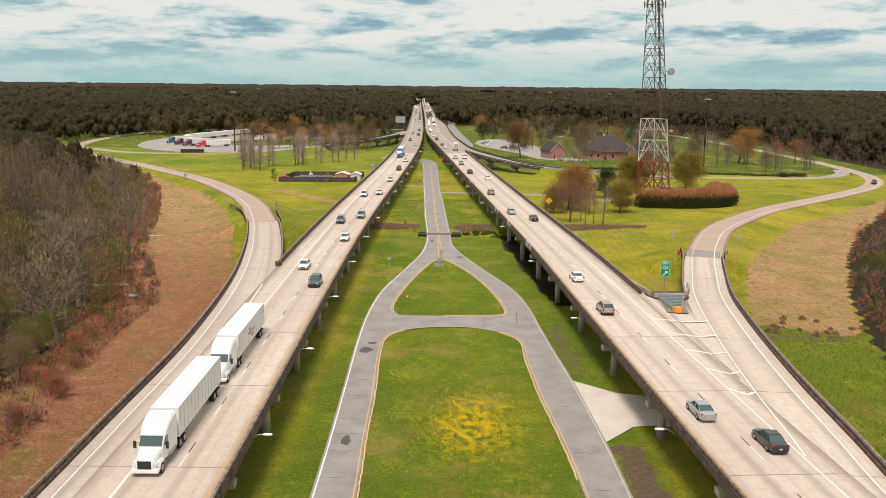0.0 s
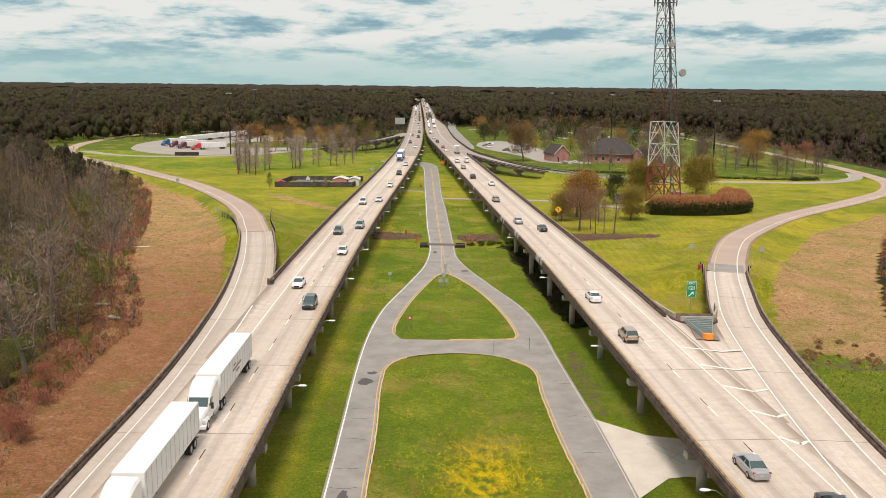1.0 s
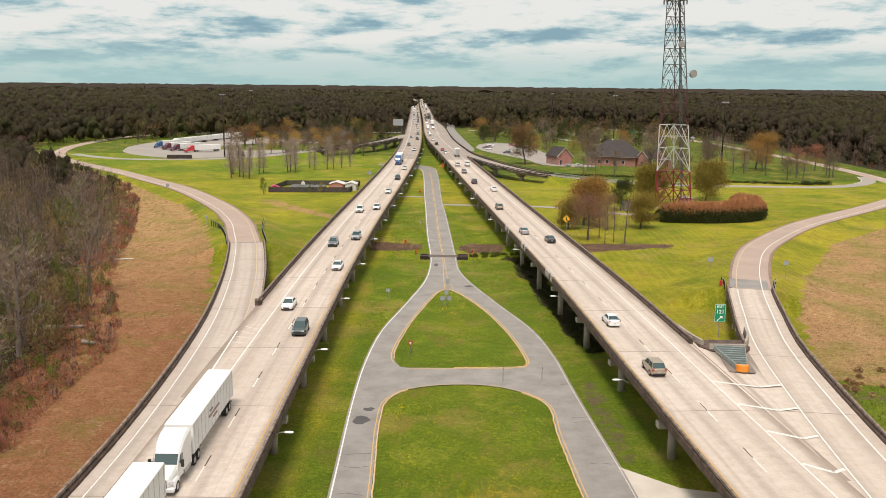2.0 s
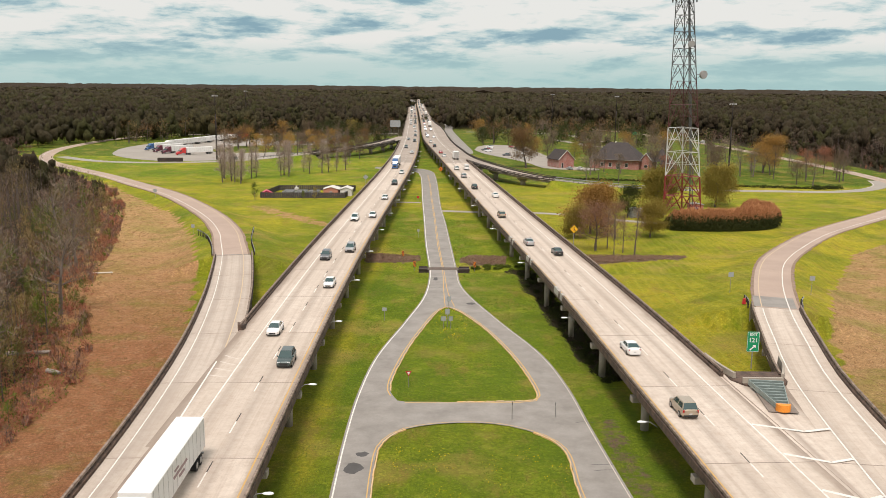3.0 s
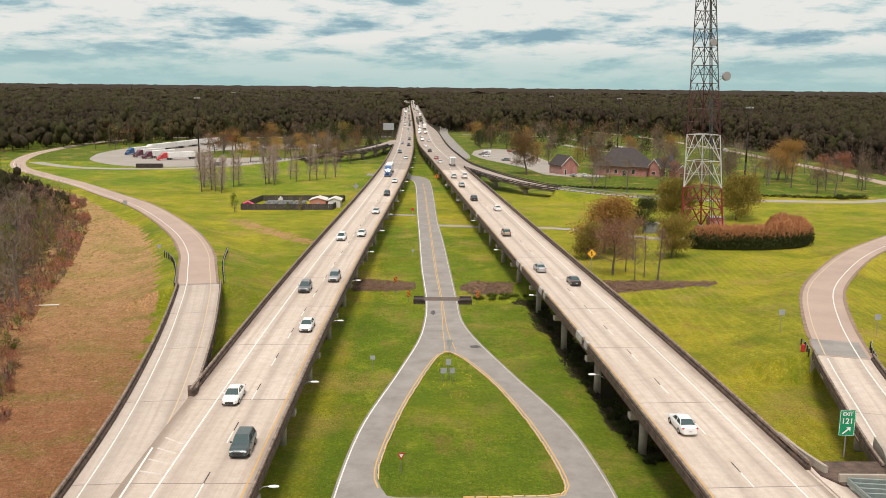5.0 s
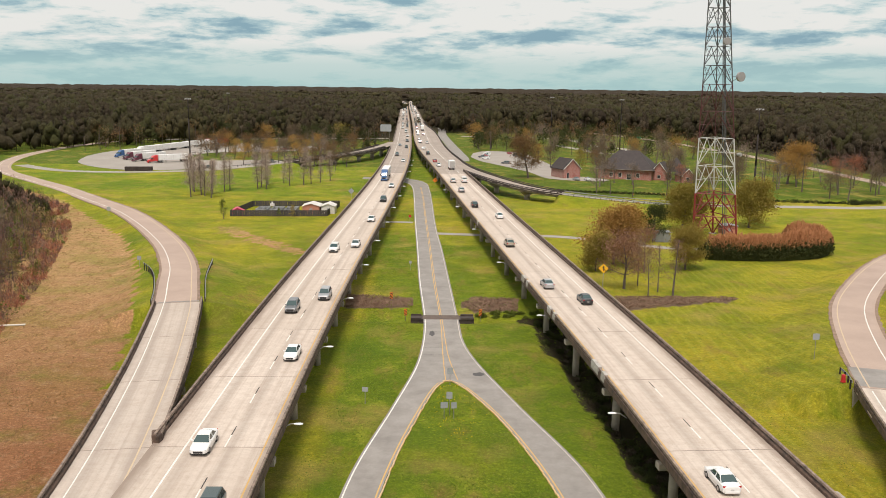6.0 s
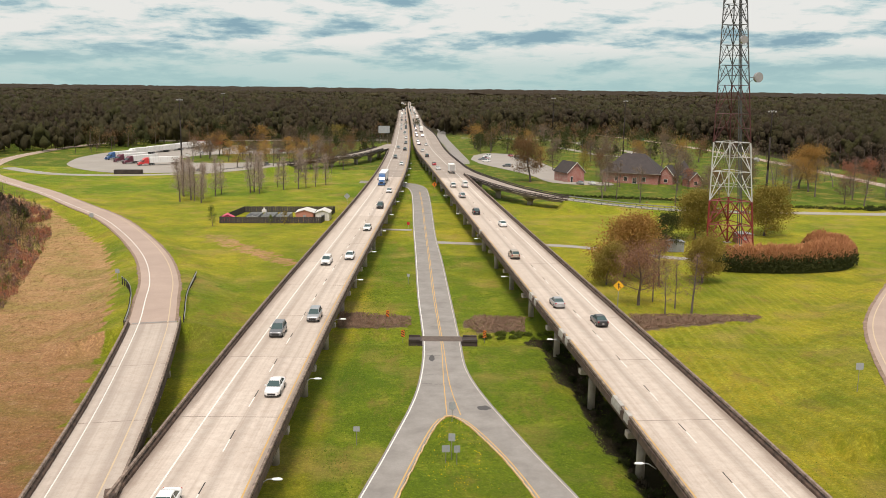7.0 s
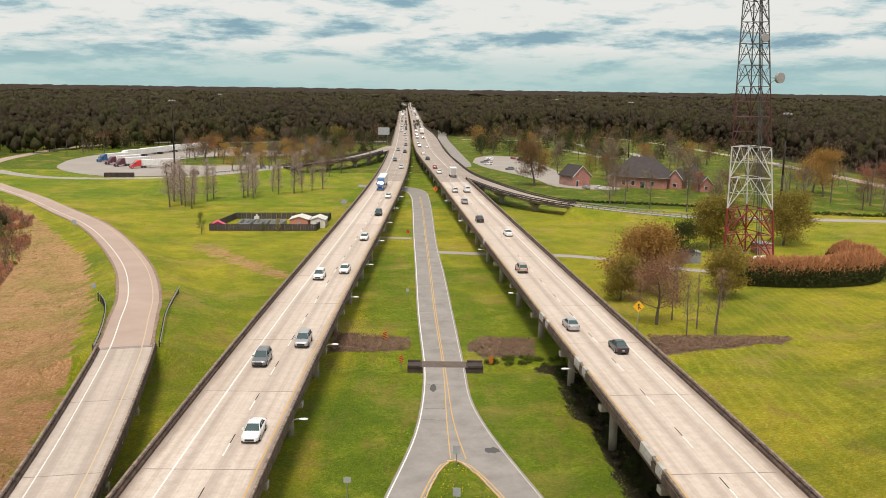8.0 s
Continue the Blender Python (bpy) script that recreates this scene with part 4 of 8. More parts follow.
# ---- guard rails ----
def guard_rail(pts, label="galvanised steel guard rail on posts along the ramp", posts=1.9):
    run = Run(pts, 1.0)
    ob = thing("guard_rail", label, "guard rail", group="guard rails along the ramps")
    bm = bmesh.new()
    prof = [(0, 0.45), (0.08, 0.50), (0.08, 0.56), (0.0, 0.61), (0.08, 0.66), (0.08, 0.72), (0, 0.77), (-0.02, 0.77), (0.06, 0.71), (0.06, 0.67), (-0.02, 0.61), (0.06, 0.55), (0.06, 0.51), (-0.02, 0.45)]
    sweep(bm, run, 0, run.s[-1], prof, 1.5)
    part("beam", fix_normals(bm), "galvanised", ob)
    for s in np.arange(0.3, run.s[-1], posts):
        p = run.at(s, -0.10)
        bm = bmesh.new()
        box(bm, p.x - 0.08, p.x + 0.08, p.y - 0.08, p.y + 0.08, height(p.x, p.y) - 0.3, p.z + 0.76)
        part("post", bm, "rusty_pole", ob)


def beside(run, s0, s1, u, flare, n=8, dz=0.0):
    pts = []
    for k in range(n):
        f = k / (n - 1)
        p = run.at(s0 + (s1 - s0) * f, u + flare * f ** 3, dz)
        pts.append((p.x, p.y, p.z))
    return pts


guard_rail(beside(LEFT_RAMP, LEFT_END, LEFT_END + 40, -4.4, -3.2))
guard_rail(beside(LEFT_RAMP, LEFT_END, LEFT_END + 40, 4.5, 2.2))
guard_rail(beside(RIGHT_RAMP, RIGHT_END, RIGHT_END + 6, -4.3, -0.5, 4))
guard_rail(beside(RIGHT_RAMP, RIGHT_END, RIGHT_END + 9, 4.3, 0.8, 4))
guard_rail(beside(RIGHT_FLY, RFLY_END, RFLY_END + 55, -3.3, 0))
guard_rail(beside(RIGHT_FLY, RFLY_END, RFLY_END + 62, 3.3, 0))
guard_rail(beside(LEFT_FLY, LFLY_END, LFLY_END + 30, 3.3, 0))

# ---- car parks and far roads ----
LOT_LEFT = curve2([(-192, 548), (-186.5, 531), (-170, 507), (-148, 492), (-132.5, 493), (-116, 499), (-100, 511), (-86, 527), (-80, 545), (-96, 556), (-118, 548), (-135, 555), (-141, 575), (-137, 598), (-120, 612), (-96, 618), (-72, 640), (-76, 668), (-110, 664), (-140, 690), (-168, 686), (-186, 645), (-197, 600), (-197, 570)], 5)
tagged(loop_mesh("pavement_lot_left", LOT_LEFT, [], "lot_paving", 0.11, "wide pale concrete truck park"), "wide pale concrete truck park", "car park", kind="structure")
LOT_RIGHT = curve2([(19, 590), (24, 560), (34, 531), (44, 500), (50, 470), (62, 462), (74, 462), (76, 470), (66, 480), (62, 500), (60, 540), (56, 590), (52, 625), (32, 640), (22, 620)], 5)
tagged(loop_mesh("pavement_lot_right", LOT_RIGHT, [], "lot_paving", 0.11, "pale concrete car park by the brick buildings"), "pale concrete car park by the brick buildings", "car park", kind="structure")
for name, pts, half in (("road_far_right", [(84, 704, 0.1), (94, 668, 0.1), (104, 630, 0.1), (118, 628, 0.1), (126, 650, 0.1), (126, 675, 0.1), (112, 700, 0.1), (100, 780, 0.1), (60, 800, 0.1), (20, 805, 0.1)], 3.2),
                        ("road_far_cross", [(-205, 722, 0.1), (-120, 745, 0.1), (-60, 760, 0.1), (-38, 765, 0.1)], 3.5),
                        ("road_far_slip", [(13.5, 560, 0.1), (14.1, 577, 0.1), (12, 630, 0.1), (8.8, 707, 0.1), (4.6, 830, 0.1), (5.5, 920, 0.1), (3, 990, 0.1)], 3.6)):
    run = Run(pts, 4)
    add_road(name, run, 0, run.s[-1], half, "asphalt_old" if name == "road_far_slip" else "lot_paving", "distant worn road through the grass")

# low wall round the fork's end
for pts in ([(34.2, 138.9), (33.4, 142.5), (32.9, 147.0)], [(39.9, 138.6), (41.4, 142.2), (42.3, 146.0)], [(34.6, 137.2), (39.4, 137.2)]):
    bm = bmesh.new()
    run = Run([(x, y, DECK - 0.3) for x, y in pts], 1)
    sweep(bm, run, 0, run.s[-1], [(-.2, 0), (-.16, 1.1), (.16, 1.1), (.2, 0)], 1.5)
    tagged(part("wall_fork", fix_normals(bm), "pier_concrete"), "stained concrete parapet wall at the ramp fork", "wall", kind="structure")

# pale repaired lengths of the bridge rail
surface("fresh_concrete", (0.48, 0.45, 0.41), (0.22, 0.19, 0.165), scale=1.2, fine=9, bump=0.01)
mend = thing("rail_repair", "pale new concrete lengths let into the bridge rail", "bridge rail", kind="structure")
for y0, y1 in ((178, 179.6), (181, 184.5), (207, 208.4), (210, 212.5), (229.5, 231), (233, 235.6), (300, 302)):
    bm = bmesh.new()
    sweep(bm, RIGHT_RUN, RIGHT_RUN.s_of_y(y0), RIGHT_RUN.s_of_y(y1), [(-5.74, .02), (-5.74, .95), (-6.18, .95), (-6.26, .40), (-6.26, -.1)], 3)
    part("length", fix_normals(bm), "fresh_concrete", mend)

# ---- lattice tower ----
def enamel(name, base, dark=None, rough=0.55):
    return surface(name, base, dark or tuple(c * 0.6 for c in base), rough=rough, scale=0.8, fine=7, bump=0)


enamel("tower_red", (0.24, 0.022, 0.018), (0.10, 0.016, 0.015))
# darker red for the section above the white one
enamel("tower_maroon", (0.085, 0.020, 0.018), (0.045, 0.014, 0.013))
enamel("tower_white", (0.56, 0.56, 0.55), (0.40, 0.37, 0.35))
# upper sections' silhouette against bright sky as a colour; also cables and antennas
enamel("tower_grey", (0.10, 0.10, 0.10), (0.05, 0.05, 0.05))
enamel("dish_white", (0.34, 0.33, 0.325), (0.24, 0.23, 0.22))


def build_tower():
    ob = thing("radio_tower", "tall red and white painted lattice radio tower", "radio tower", at=pose(75.8, 316, 0))
    bend = [radians(a) for a in (195, 75, -45)]

    def radius(z):
        return 6.7 - 1.45 * z / 27.4 if z < 27.4 else 5.25 - 2.05 * (z - 27.4) / 35.6

    def leg(k, z):
        r = radius(z)
        return Vector((r * math.cos(bend[k]) - 0.045 * z, r * math.sin(bend[k]), z))

    sections = [(0.0, 12.5, "tower_red", 2), (12.5, 27.6, "tower_white", 2), (27.6, 42.0, "tower_maroon", 2), (42.0, 57.0, "tower_grey", 3), (57.0, 72.0, "tower_grey", 3)]
    for z0, z1, m, bays in sections:
        legs = []
        stout = 1.6 if z1 < 20 else 1.1 if z1 < 30 else 1.0
        for k in range(3):
            bm = bmesh.new()
            rod(bm, leg(k, z0), leg(k, z1), 0.15 * stout, 8)
            legs.append(part("leg", bm, m, ob))
        for b in range(bays):
            a, c = z0 + (z1 - z0) * b / bays, z0 + (z1 - z0) * (b + 1) / bays
            for k in range(3):
                j = (k + 1) % 3
                apex, mid = leg(k, c).lerp(leg(j, c), 0.5), (a + c) / 2
                half_k, half_j = leg(k, a).lerp(apex, 0.5), leg(j, a).lerp(apex, 0.5)
                for p, q, r in ((leg(k, c), leg(j, c), 0.08), (leg(k, a), apex, 0.115), (leg(j, a), apex, 0.115), (half_k, half_j, 0.05), (leg(k, mid), half_k, 0.05), (leg(j, mid), half_j, 0.05),
                                (leg(k, c), half_k, 0.06), (leg(j, c), half_j, 0.06)):
                    bm = bmesh.new()
                    rod(bm, p, q, r * stout, 6)
                    part("brace", bm, m, legs[k])
    # cable ladder up one side
    for u in (0.42, 0.50, 0.58):
        bm = bmesh.new()
        rod(bm, leg(1, 0).lerp(leg(2, 0), u), leg(1, 70).lerp(leg(2, 70), u), 0.12, 6)
        part("cable", bm, "tower_grey", ob, "dark feed cable up the tower")
    # drum dishes
    for z, k, out, r, face in ((44.0, 2, 1.7, 1.25, -70), (53.2, 2, -1.6, 1.0, -80), (23.5, 2, 0.9, 0.5, -60)):
        p = leg(k, z) + Vector((out, -0.9, 0))
        d = Vector((math.cos(radians(face)), math.sin(radians(face)), 0))
        bm = bmesh.new()
        rod(bm, p, p + d * 0.75, r, 18)
        rod(bm, p - d * 0.5, p, 0.28, 10, r * 0.9)
        dish = part("dish", fix_normals(bm), "dish_white", ob, "round microwave drum dish")
        bm = bmesh.new()
        rod(bm, leg(k, z), p - d * 0.4, 0.09, 6)
        rod(bm, leg(k, z - 1.2), p - d * 0.2, 0.06, 6)
        part("bracket", bm, "tower_grey", dish)
    # panel antennas on a head frame
    for k in range(12):
        a = 2 * math.pi * k / 12
        p = Vector((3.7 * math.cos(a) - 3.0, 3.7 * math.sin(a), 67.0))
        bm = bmesh.new()
        box(bm, p.x - .17, p.x + .17, p.y - .12, p.y + .12, p.z - 1.1, p.z + 1.1)
        rod(bm, (-3.0 + 1.5 * math.cos(a), 1.5 * math.sin(a), 67.0), p, .06, 6)
        part("antenna", bm, "tower_grey", ob, "upright panel antenna")
    for k in range(3):
        bm = bmesh.new()
        p = leg(k, 0)
        box(bm, p.x - 0.9, p.x + 0.9, p.y - 0.9, p.y + 0.9, -0.4, 0.25)
        part("footing", bm, "pier_concrete", ob)


build_tower()


# ---- high-mast lights ----
def build_mast():
    ob = thing("high_mast_light", "tall rust-brown high-mast light pole with a ring of lamps", "light pole", group="high-mast lights")
    bm = bmesh.new()
    for z0, z1, r0, r1 in ((0, 12, 0.44, 0.37), (12, 24, 0.36, 0.28), (24, 34.0, 0.27, 0.18)):
        rod(bm, (0, 0, z0), (0, 0, z1), r0, 12, r1)
    part("pole", bm, "rusty_pole", ob, smooth=True)
    bm = bmesh.new()
    n = 20
    for k in range(n):
        a, b = 2 * math.pi * k / n, 2 * math.pi * (k + 1) / n
        rod(bm, (1.2 * math.cos(a), 1.2 * math.sin(a), 33.5), (1.2 * math.cos(b), 1.2 * math.sin(b), 33.5), 0.09, 6)
    for k in range(4):
        a = math.pi * k / 2
        rod(bm, (0, 0, 33.9), (1.2 * math.cos(a), 1.2 * math.sin(a), 33.5), 0.06, 6)
    ring = part("ring", bm, "steel_dull", ob)
    for k in range(6):
        a = 2 * math.pi * k / 6
        bm = bmesh.new()
        rod(bm, (1.35 * math.cos(a), 1.35 * math.sin(a), 33.1), (1.35 * math.cos(a), 1.35 * math.sin(a), 33.65), 0.30, 10, 0.18)
        part("lamp", bm, "dish_white", ring)
    return ob


mast = build_mast()
mast.matrix_basis = pose(-120.8, 503, 0)
for x, y in ((120.4, 409), (117, 640), (86, 742), (-168, 790)):
    copy_thing(mast, pose(x, y, 0))

# ---- vehicles ----
def car_paint(name, base, flake=0.0):
    return surface(name, base, tuple(c * 0.82 for c in base), rough=0.32, metal=flake, scale=1.5, fine=20, world=False, bump=0, amount=0.35, coat=0.6)


for n, c, f in (("car_white", (0.78, 0.77, 0.75), 0), ("car_silver", (0.42, 0.42, 0.43), 0.5), ("car_grey", (0.16, 0.165, 0.175), 0.4), ("car_black", (0.012, 0.014, 0.016), 0.0), ("car_red", (0.35, 0.02, 0.03), 0.0),
                ("car_beige", (0.40, 0.33, 0.25), 0.3), ("car_blue", (0.03, 0.10, 0.26), 0.0), ("car_green", (0.05, 0.075, 0.075), 0.2), ("car_maroon", (0.12, 0.02, 0.04), 0.0), ("truck_red", (0.55, 0.03, 0.03), 0.0)):
    car_paint(n, c, f)
surface("tyre_rubber", (0.02, 0.02, 0.02), (0.04, 0.037, 0.033), rough=0.9, world=False, fine=20, bump=0)
surface("alloy", (0.45, 0.45, 0.45), (0.3, 0.3, 0.3), rough=0.35, metal=0.8, world=False, bump=0)
surface("black_trim", (0.018, 0.018, 0.019), (0.03, 0.03, 0.03), rough=0.6, world=False, bump=0)
surface("trailer_white", (0.80, 0.79, 0.77), (0.66, 0.63, 0.59), rough=0.5, world=False, scale=0.35, fine=4, bump=0, amount=0.6)
surface("trailer_grey", (0.42, 0.40, 0.38), (0.30, 0.28, 0.26), rough=0.5, world=False, scale=0.35, fine=4, bump=0)
surface("head_lamp", (0.75, 0.77, 0.78), (0.5, 0.5, 0.5), rough=0.15, world=False, bump=0)
surface("tail_lamp", (0.45, 0.01, 0.015), (0.3, 0.01, 0.01), rough=0.2, world=False, bump=0)
surface("amber_lamp", (0.7, 0.25, 0.02), (0.5, 0.16, 0.02), rough=0.2, world=False, bump=0)
surface("plate", (0.55, 0.55, 0.54), (0.4, 0.4, 0.4), rough=0.5, world=False, bump=0)


def glass_mat():
    m, nt, b = node_mat("car_glass")
    b.inputs["Base Color"].default_value = (0.035, 0.065, 0.065, 1)
    b.inputs["Roughness"].default_value = 0.06
    b.inputs["Specular IOR Level"].default_value = 0.8
    b.inputs["Coat Weight"].default_value = 0.5
    MATS["car_glass"] = m


glass_mat()


def loft(bm, rings, mat_index=0):
    vs = [[bm.verts.new(p) for p in r] for r in rings]
    n = len(vs[0])
    for i in range(len(vs) - 1):
        for k in range(n):
            bm.faces.new((vs[i][k], vs[i][(k + 1) % n], vs[i + 1][(k + 1) % n], vs[i + 1][k])).material_index = mat_index
    bm.faces.new(vs[0][::-1])
    bm.faces.new(vs[-1])
    return vs


def hull_ring(y, w, zb, zt, shoulder=0.1):
    zm = zb + (zt - zb) * 0.55
    return [(w * 0.86, y, zb), (w * 0.97, y, zb + 0.1), (w, y, zm), (w * 0.97, y, zt - shoulder), (w * 0.84, y, zt), (w * 0.4, y, zt + 0.03),
            (-w * 0.4, y, zt + 0.03), (-w * 0.84, y, zt), (-w * 0.97, y, zt - shoulder), (-w, y, zm), (-w * 0.97, y, zb + 0.1), (-w * 0.86, y, zb)]


def add_wheel(parent, x, y, r, wide, rim="alloy", name="wheel"):
    s = 1 if x > 0 else -1
    bm = bmesh.new()
    rod(bm, (x - s * wide, y, r), (x, y, r), r, 18)
    tyre = part(name, fix_normals(bm), "tyre_rubber", parent)
    bm = bmesh.new()
    rod(bm, (x - s * 0.02, y, r), (x + s * 0.015, y, r), r * 0.66, 12, r * 0.55)
    part("rim", fix_normals(bm), rim, tyre)


def quad_panel(bm, corners, inset=0.06, lift=0.014, heart=(0, -0.3, 1.0)):
    """A pane a little proud of the face that four corners span."""
    c = [Vector(p) for p in corners]
    mid = sum(c, Vector()) / 4
    nrm = (c[1] - c[0]).cross(c[3] - c[0]).normalized()
    if nrm.dot(mid - Vector(heart)) < 0:
        nrm = -nrm
    outer = [bm.verts.new(p + (mid - p).normalized() * inset + nrm * lift) for p in c]
    under = [bm.verts.new(p + (mid - p).normalized() * (inset * 0.6) - nrm * 0.01) for p in c]
    bm.faces.new(outer)
    for k in range(4):
        bm.faces.new((under[k], under[(k + 1) % 4], outer[(k + 1) % 4], outer[k]))


def build_car(kind, paint, label, box_on_roof=False):
    P = dict(
        sedan=dict(hull=[(-2.42, .70, .45, .86), (-2.32, .84, .30, 1.00), (-1.6, .91, .20, 1.03), (0, .92, .19, .98), (1.0, .92, .20, .95), (1.9, .90, .24, .86), (2.28, .82, .27, .74), (2.42, .66, .34, .64)],
                   low=(-1.85, 1.15, .82, .98), top=(-.95, .30, .62, 1.44), wheels=(1.45, -1.40, .33)),
        suv=dict(hull=[(-2.35, .80, .48, 1.02), (-2.28, .90, .34, 1.10), (-1.5, .95, .26, 1.14), (0, .96, .25, 1.10), (1.0, .96, .26, 1.08), (1.85, .94, .30, 1.00), (2.22, .88, .34, .90), (2.35, .72, .42, .78)],
                 low=(-2.22, 1.15, .86, 1.10), top=(-1.80, .35, .68, 1.72), wheels=(1.42, -1.40, .37)),
        van=dict(hull=[(-2.75, .92, .50, 1.15), (-2.70, .97, .36, 1.20), (0, 1.0, .30, 1.20), (1.4, 1.0, .30, 1.16), (2.2, .97, .34, 1.02), (2.62, .90, .38, .86), (2.75, .74, .46, .74)],
                 low=(-2.72, 1.95, .94, 1.17), top=(-2.66, 1.05, .80, 2.30), wheels=(1.75, -1.65, .36)),
        pickup=dict(hull=[(-2.9, .90, .55, 1.08), (-2.82, .95, .40, 1.12), (-0.8, .98, .34, 1.12), (0.2, .98, .34, 1.12), (1.6, .97, .34, 1.08), (2.6, .94, .38, 1.00), (2.9, .84, .44, .88)],
                    low=(-.95, 1.35, .88, 1.12), top=(-.70, .60, .70, 1.80), wheels=(1.85, -1.75, .40)))[kind]
    names = dict(sedan="sedan", suv="suv", van="van", pickup="pickup_truck")
    ob = thing(names[kind], label, "van" if kind == "van" else "pickup" if kind == "pickup" else "car")
    bm = bmesh.new()
    loft(bm, [hull_ring(*r) for r in P["hull"]])
    part("body", fix_normals(bm), paint, ob, smooth=False)
    y0, y1, w0, z0 = P["low"]
    a0, a1, w1, z1 = P["top"]
    z0 -= 0.03
    low = [(w0, y1, z0), (-w0, y1, z0), (-w0, y0, z0), (w0, y0, z0)]
    top = [(w1, a1, z1), (-w1, a1, z1), (-w1, a0, z1), (w1, a0, z1)]
    bm = bmesh.new()
    crown = [(x * 0.86, a + (0.12 if a < 0 else -0.12), z + 0.05) for (x, a, z) in top]
    loft(bm, [low, top, crown])
    part("cabin", fix_normals(bm), paint, ob)
    for name, face in (("windscreen", (low[1], low[0], top[0], top[1])), ("rear_window", (low[3], low[2], top[2], top[3]))):
        if kind == "van" and name == "rear_window":
            face = tuple((x * 0.92, y, z0 + 0.45 + (z - z0) * 0.42) for x, y, z in face)
        bm = bmesh.new()
        quad_panel(bm, face)
        part(name, fix_normals(bm), "car_glass", ob, "tinted glass")
    for sgn in (1, -1):
        def mix(f, h):
            lo, hi = y0 + (y1 - y0) * f, a0 + (a1 - a0) * f
            return (sgn * (w0 + (w1 - w0) * h), lo + (hi - lo) * h, z0 + (z1 - z0) * h)
        cuts = ((0.06, 0.47), (0.53, 0.95)) if kind != "van" else ((0.68, 0.95),)
        for f0, f1 in cuts:
            bm = bmesh.new()
            face = (mix(f0, .10), mix(f1, .10), mix(f1, .90), mix(f0, .90)) if sgn > 0 else (mix(f1, .10), mix(f0, .10), mix(f0, .90), mix(f1, .90))
            quad_panel(bm, face, 0.03)
            part("side_window", fix_normals(bm), "car_glass", ob, "tinted glass")
        bm = bmesh.new()
        yy = y1 - 0.32
        box(bm, sgn * (w0 + .12) - .1, sgn * (w0 + .12) + .1, yy - .06, yy + .06, z0 + .03, z0 + .19)
        part("mirror", bm, paint, ob)
        f = P["hull"][-2]
        bm = bmesh.new()
        box(bm, sgn * f[1] * .72 - .17, sgn * f[1] * .72 + .17, f[0] - .04, f[0] + .10, f[3] - .15, f[3] - .02)
        part("headlight", bm, "head_lamp", ob)
        r = P["hull"][1]
        bm = bmesh.new()
        hi = .30 if kind in ("suv", "van") else .16
        box(bm, sgn * r[1] * .82 - .13, sgn * r[1] * .82 + .13, r[0] - .07, r[0] + .06, r[3] - hi, r[3] - .03)
        part("tail_light", bm, "tail_lamp", ob)
    fr, bk = P["hull"][-1], P["hull"][0]
    bm = bmesh.new()
    box(bm, -fr[1] * .7, fr[1] * .7, fr[0] - .1, fr[0] + .012, fr[2] + .03, fr[3] - .06)
    part("grille", bm, "black_trim", ob)
    bm = bmesh.new()
    box(bm, -.8, .8, fr[0] - .3, fr[0] - .06, fr[2] - .14, fr[2] + .02)
    part("front_bumper", bm, "black_trim", ob)
    bm = bmesh.new()
    box(bm, -bk[1] * .95, bk[1] * .95, bk[0] - .03, bk[0] + .2, bk[2] - .14, bk[2] + .05)
    part("rear_bumper", bm, "black_trim" if kind != "sedan" else paint, ob)
    bm = bmesh.new()
    box(bm, -.16, .16, bk[0] - .02, bk[0] + .05, bk[2] + .1, bk[2] + .24)
    part("number_plate", bm, "plate", ob, "plain pale plate")
    if kind == "pickup":
        bm = bmesh.new()
        box(bm, -.78, .78, -2.75, -1.05, 1.02, 1.165)
        part("bed_floor", bm, "black_trim", ob, "black liner of the load bed")
    if box_on_roof:
        bm = bmesh.new()
        loft(bm, [[(sx * .38 * q, -1.2 + t, z1 + .08 + h) for sx, h in ((1, 0), (1, .2), (.7, .36), (-.7, .36), (-1, .2), (-1, 0))] for t, q in ((0, .8), (.15, 1), (1.2, 1), (1.5, .5))])
        part("roof_box", fix_normals(bm), "black_trim", ob, "black roof box")
    fy, ry, r = P["wheels"]
    wide = P["hull"][3][1] + 0.005
    for x in (wide, -wide):
        for y in (fy, ry):
            add_wheel(ob, x, y, r, 0.22)
    return ob


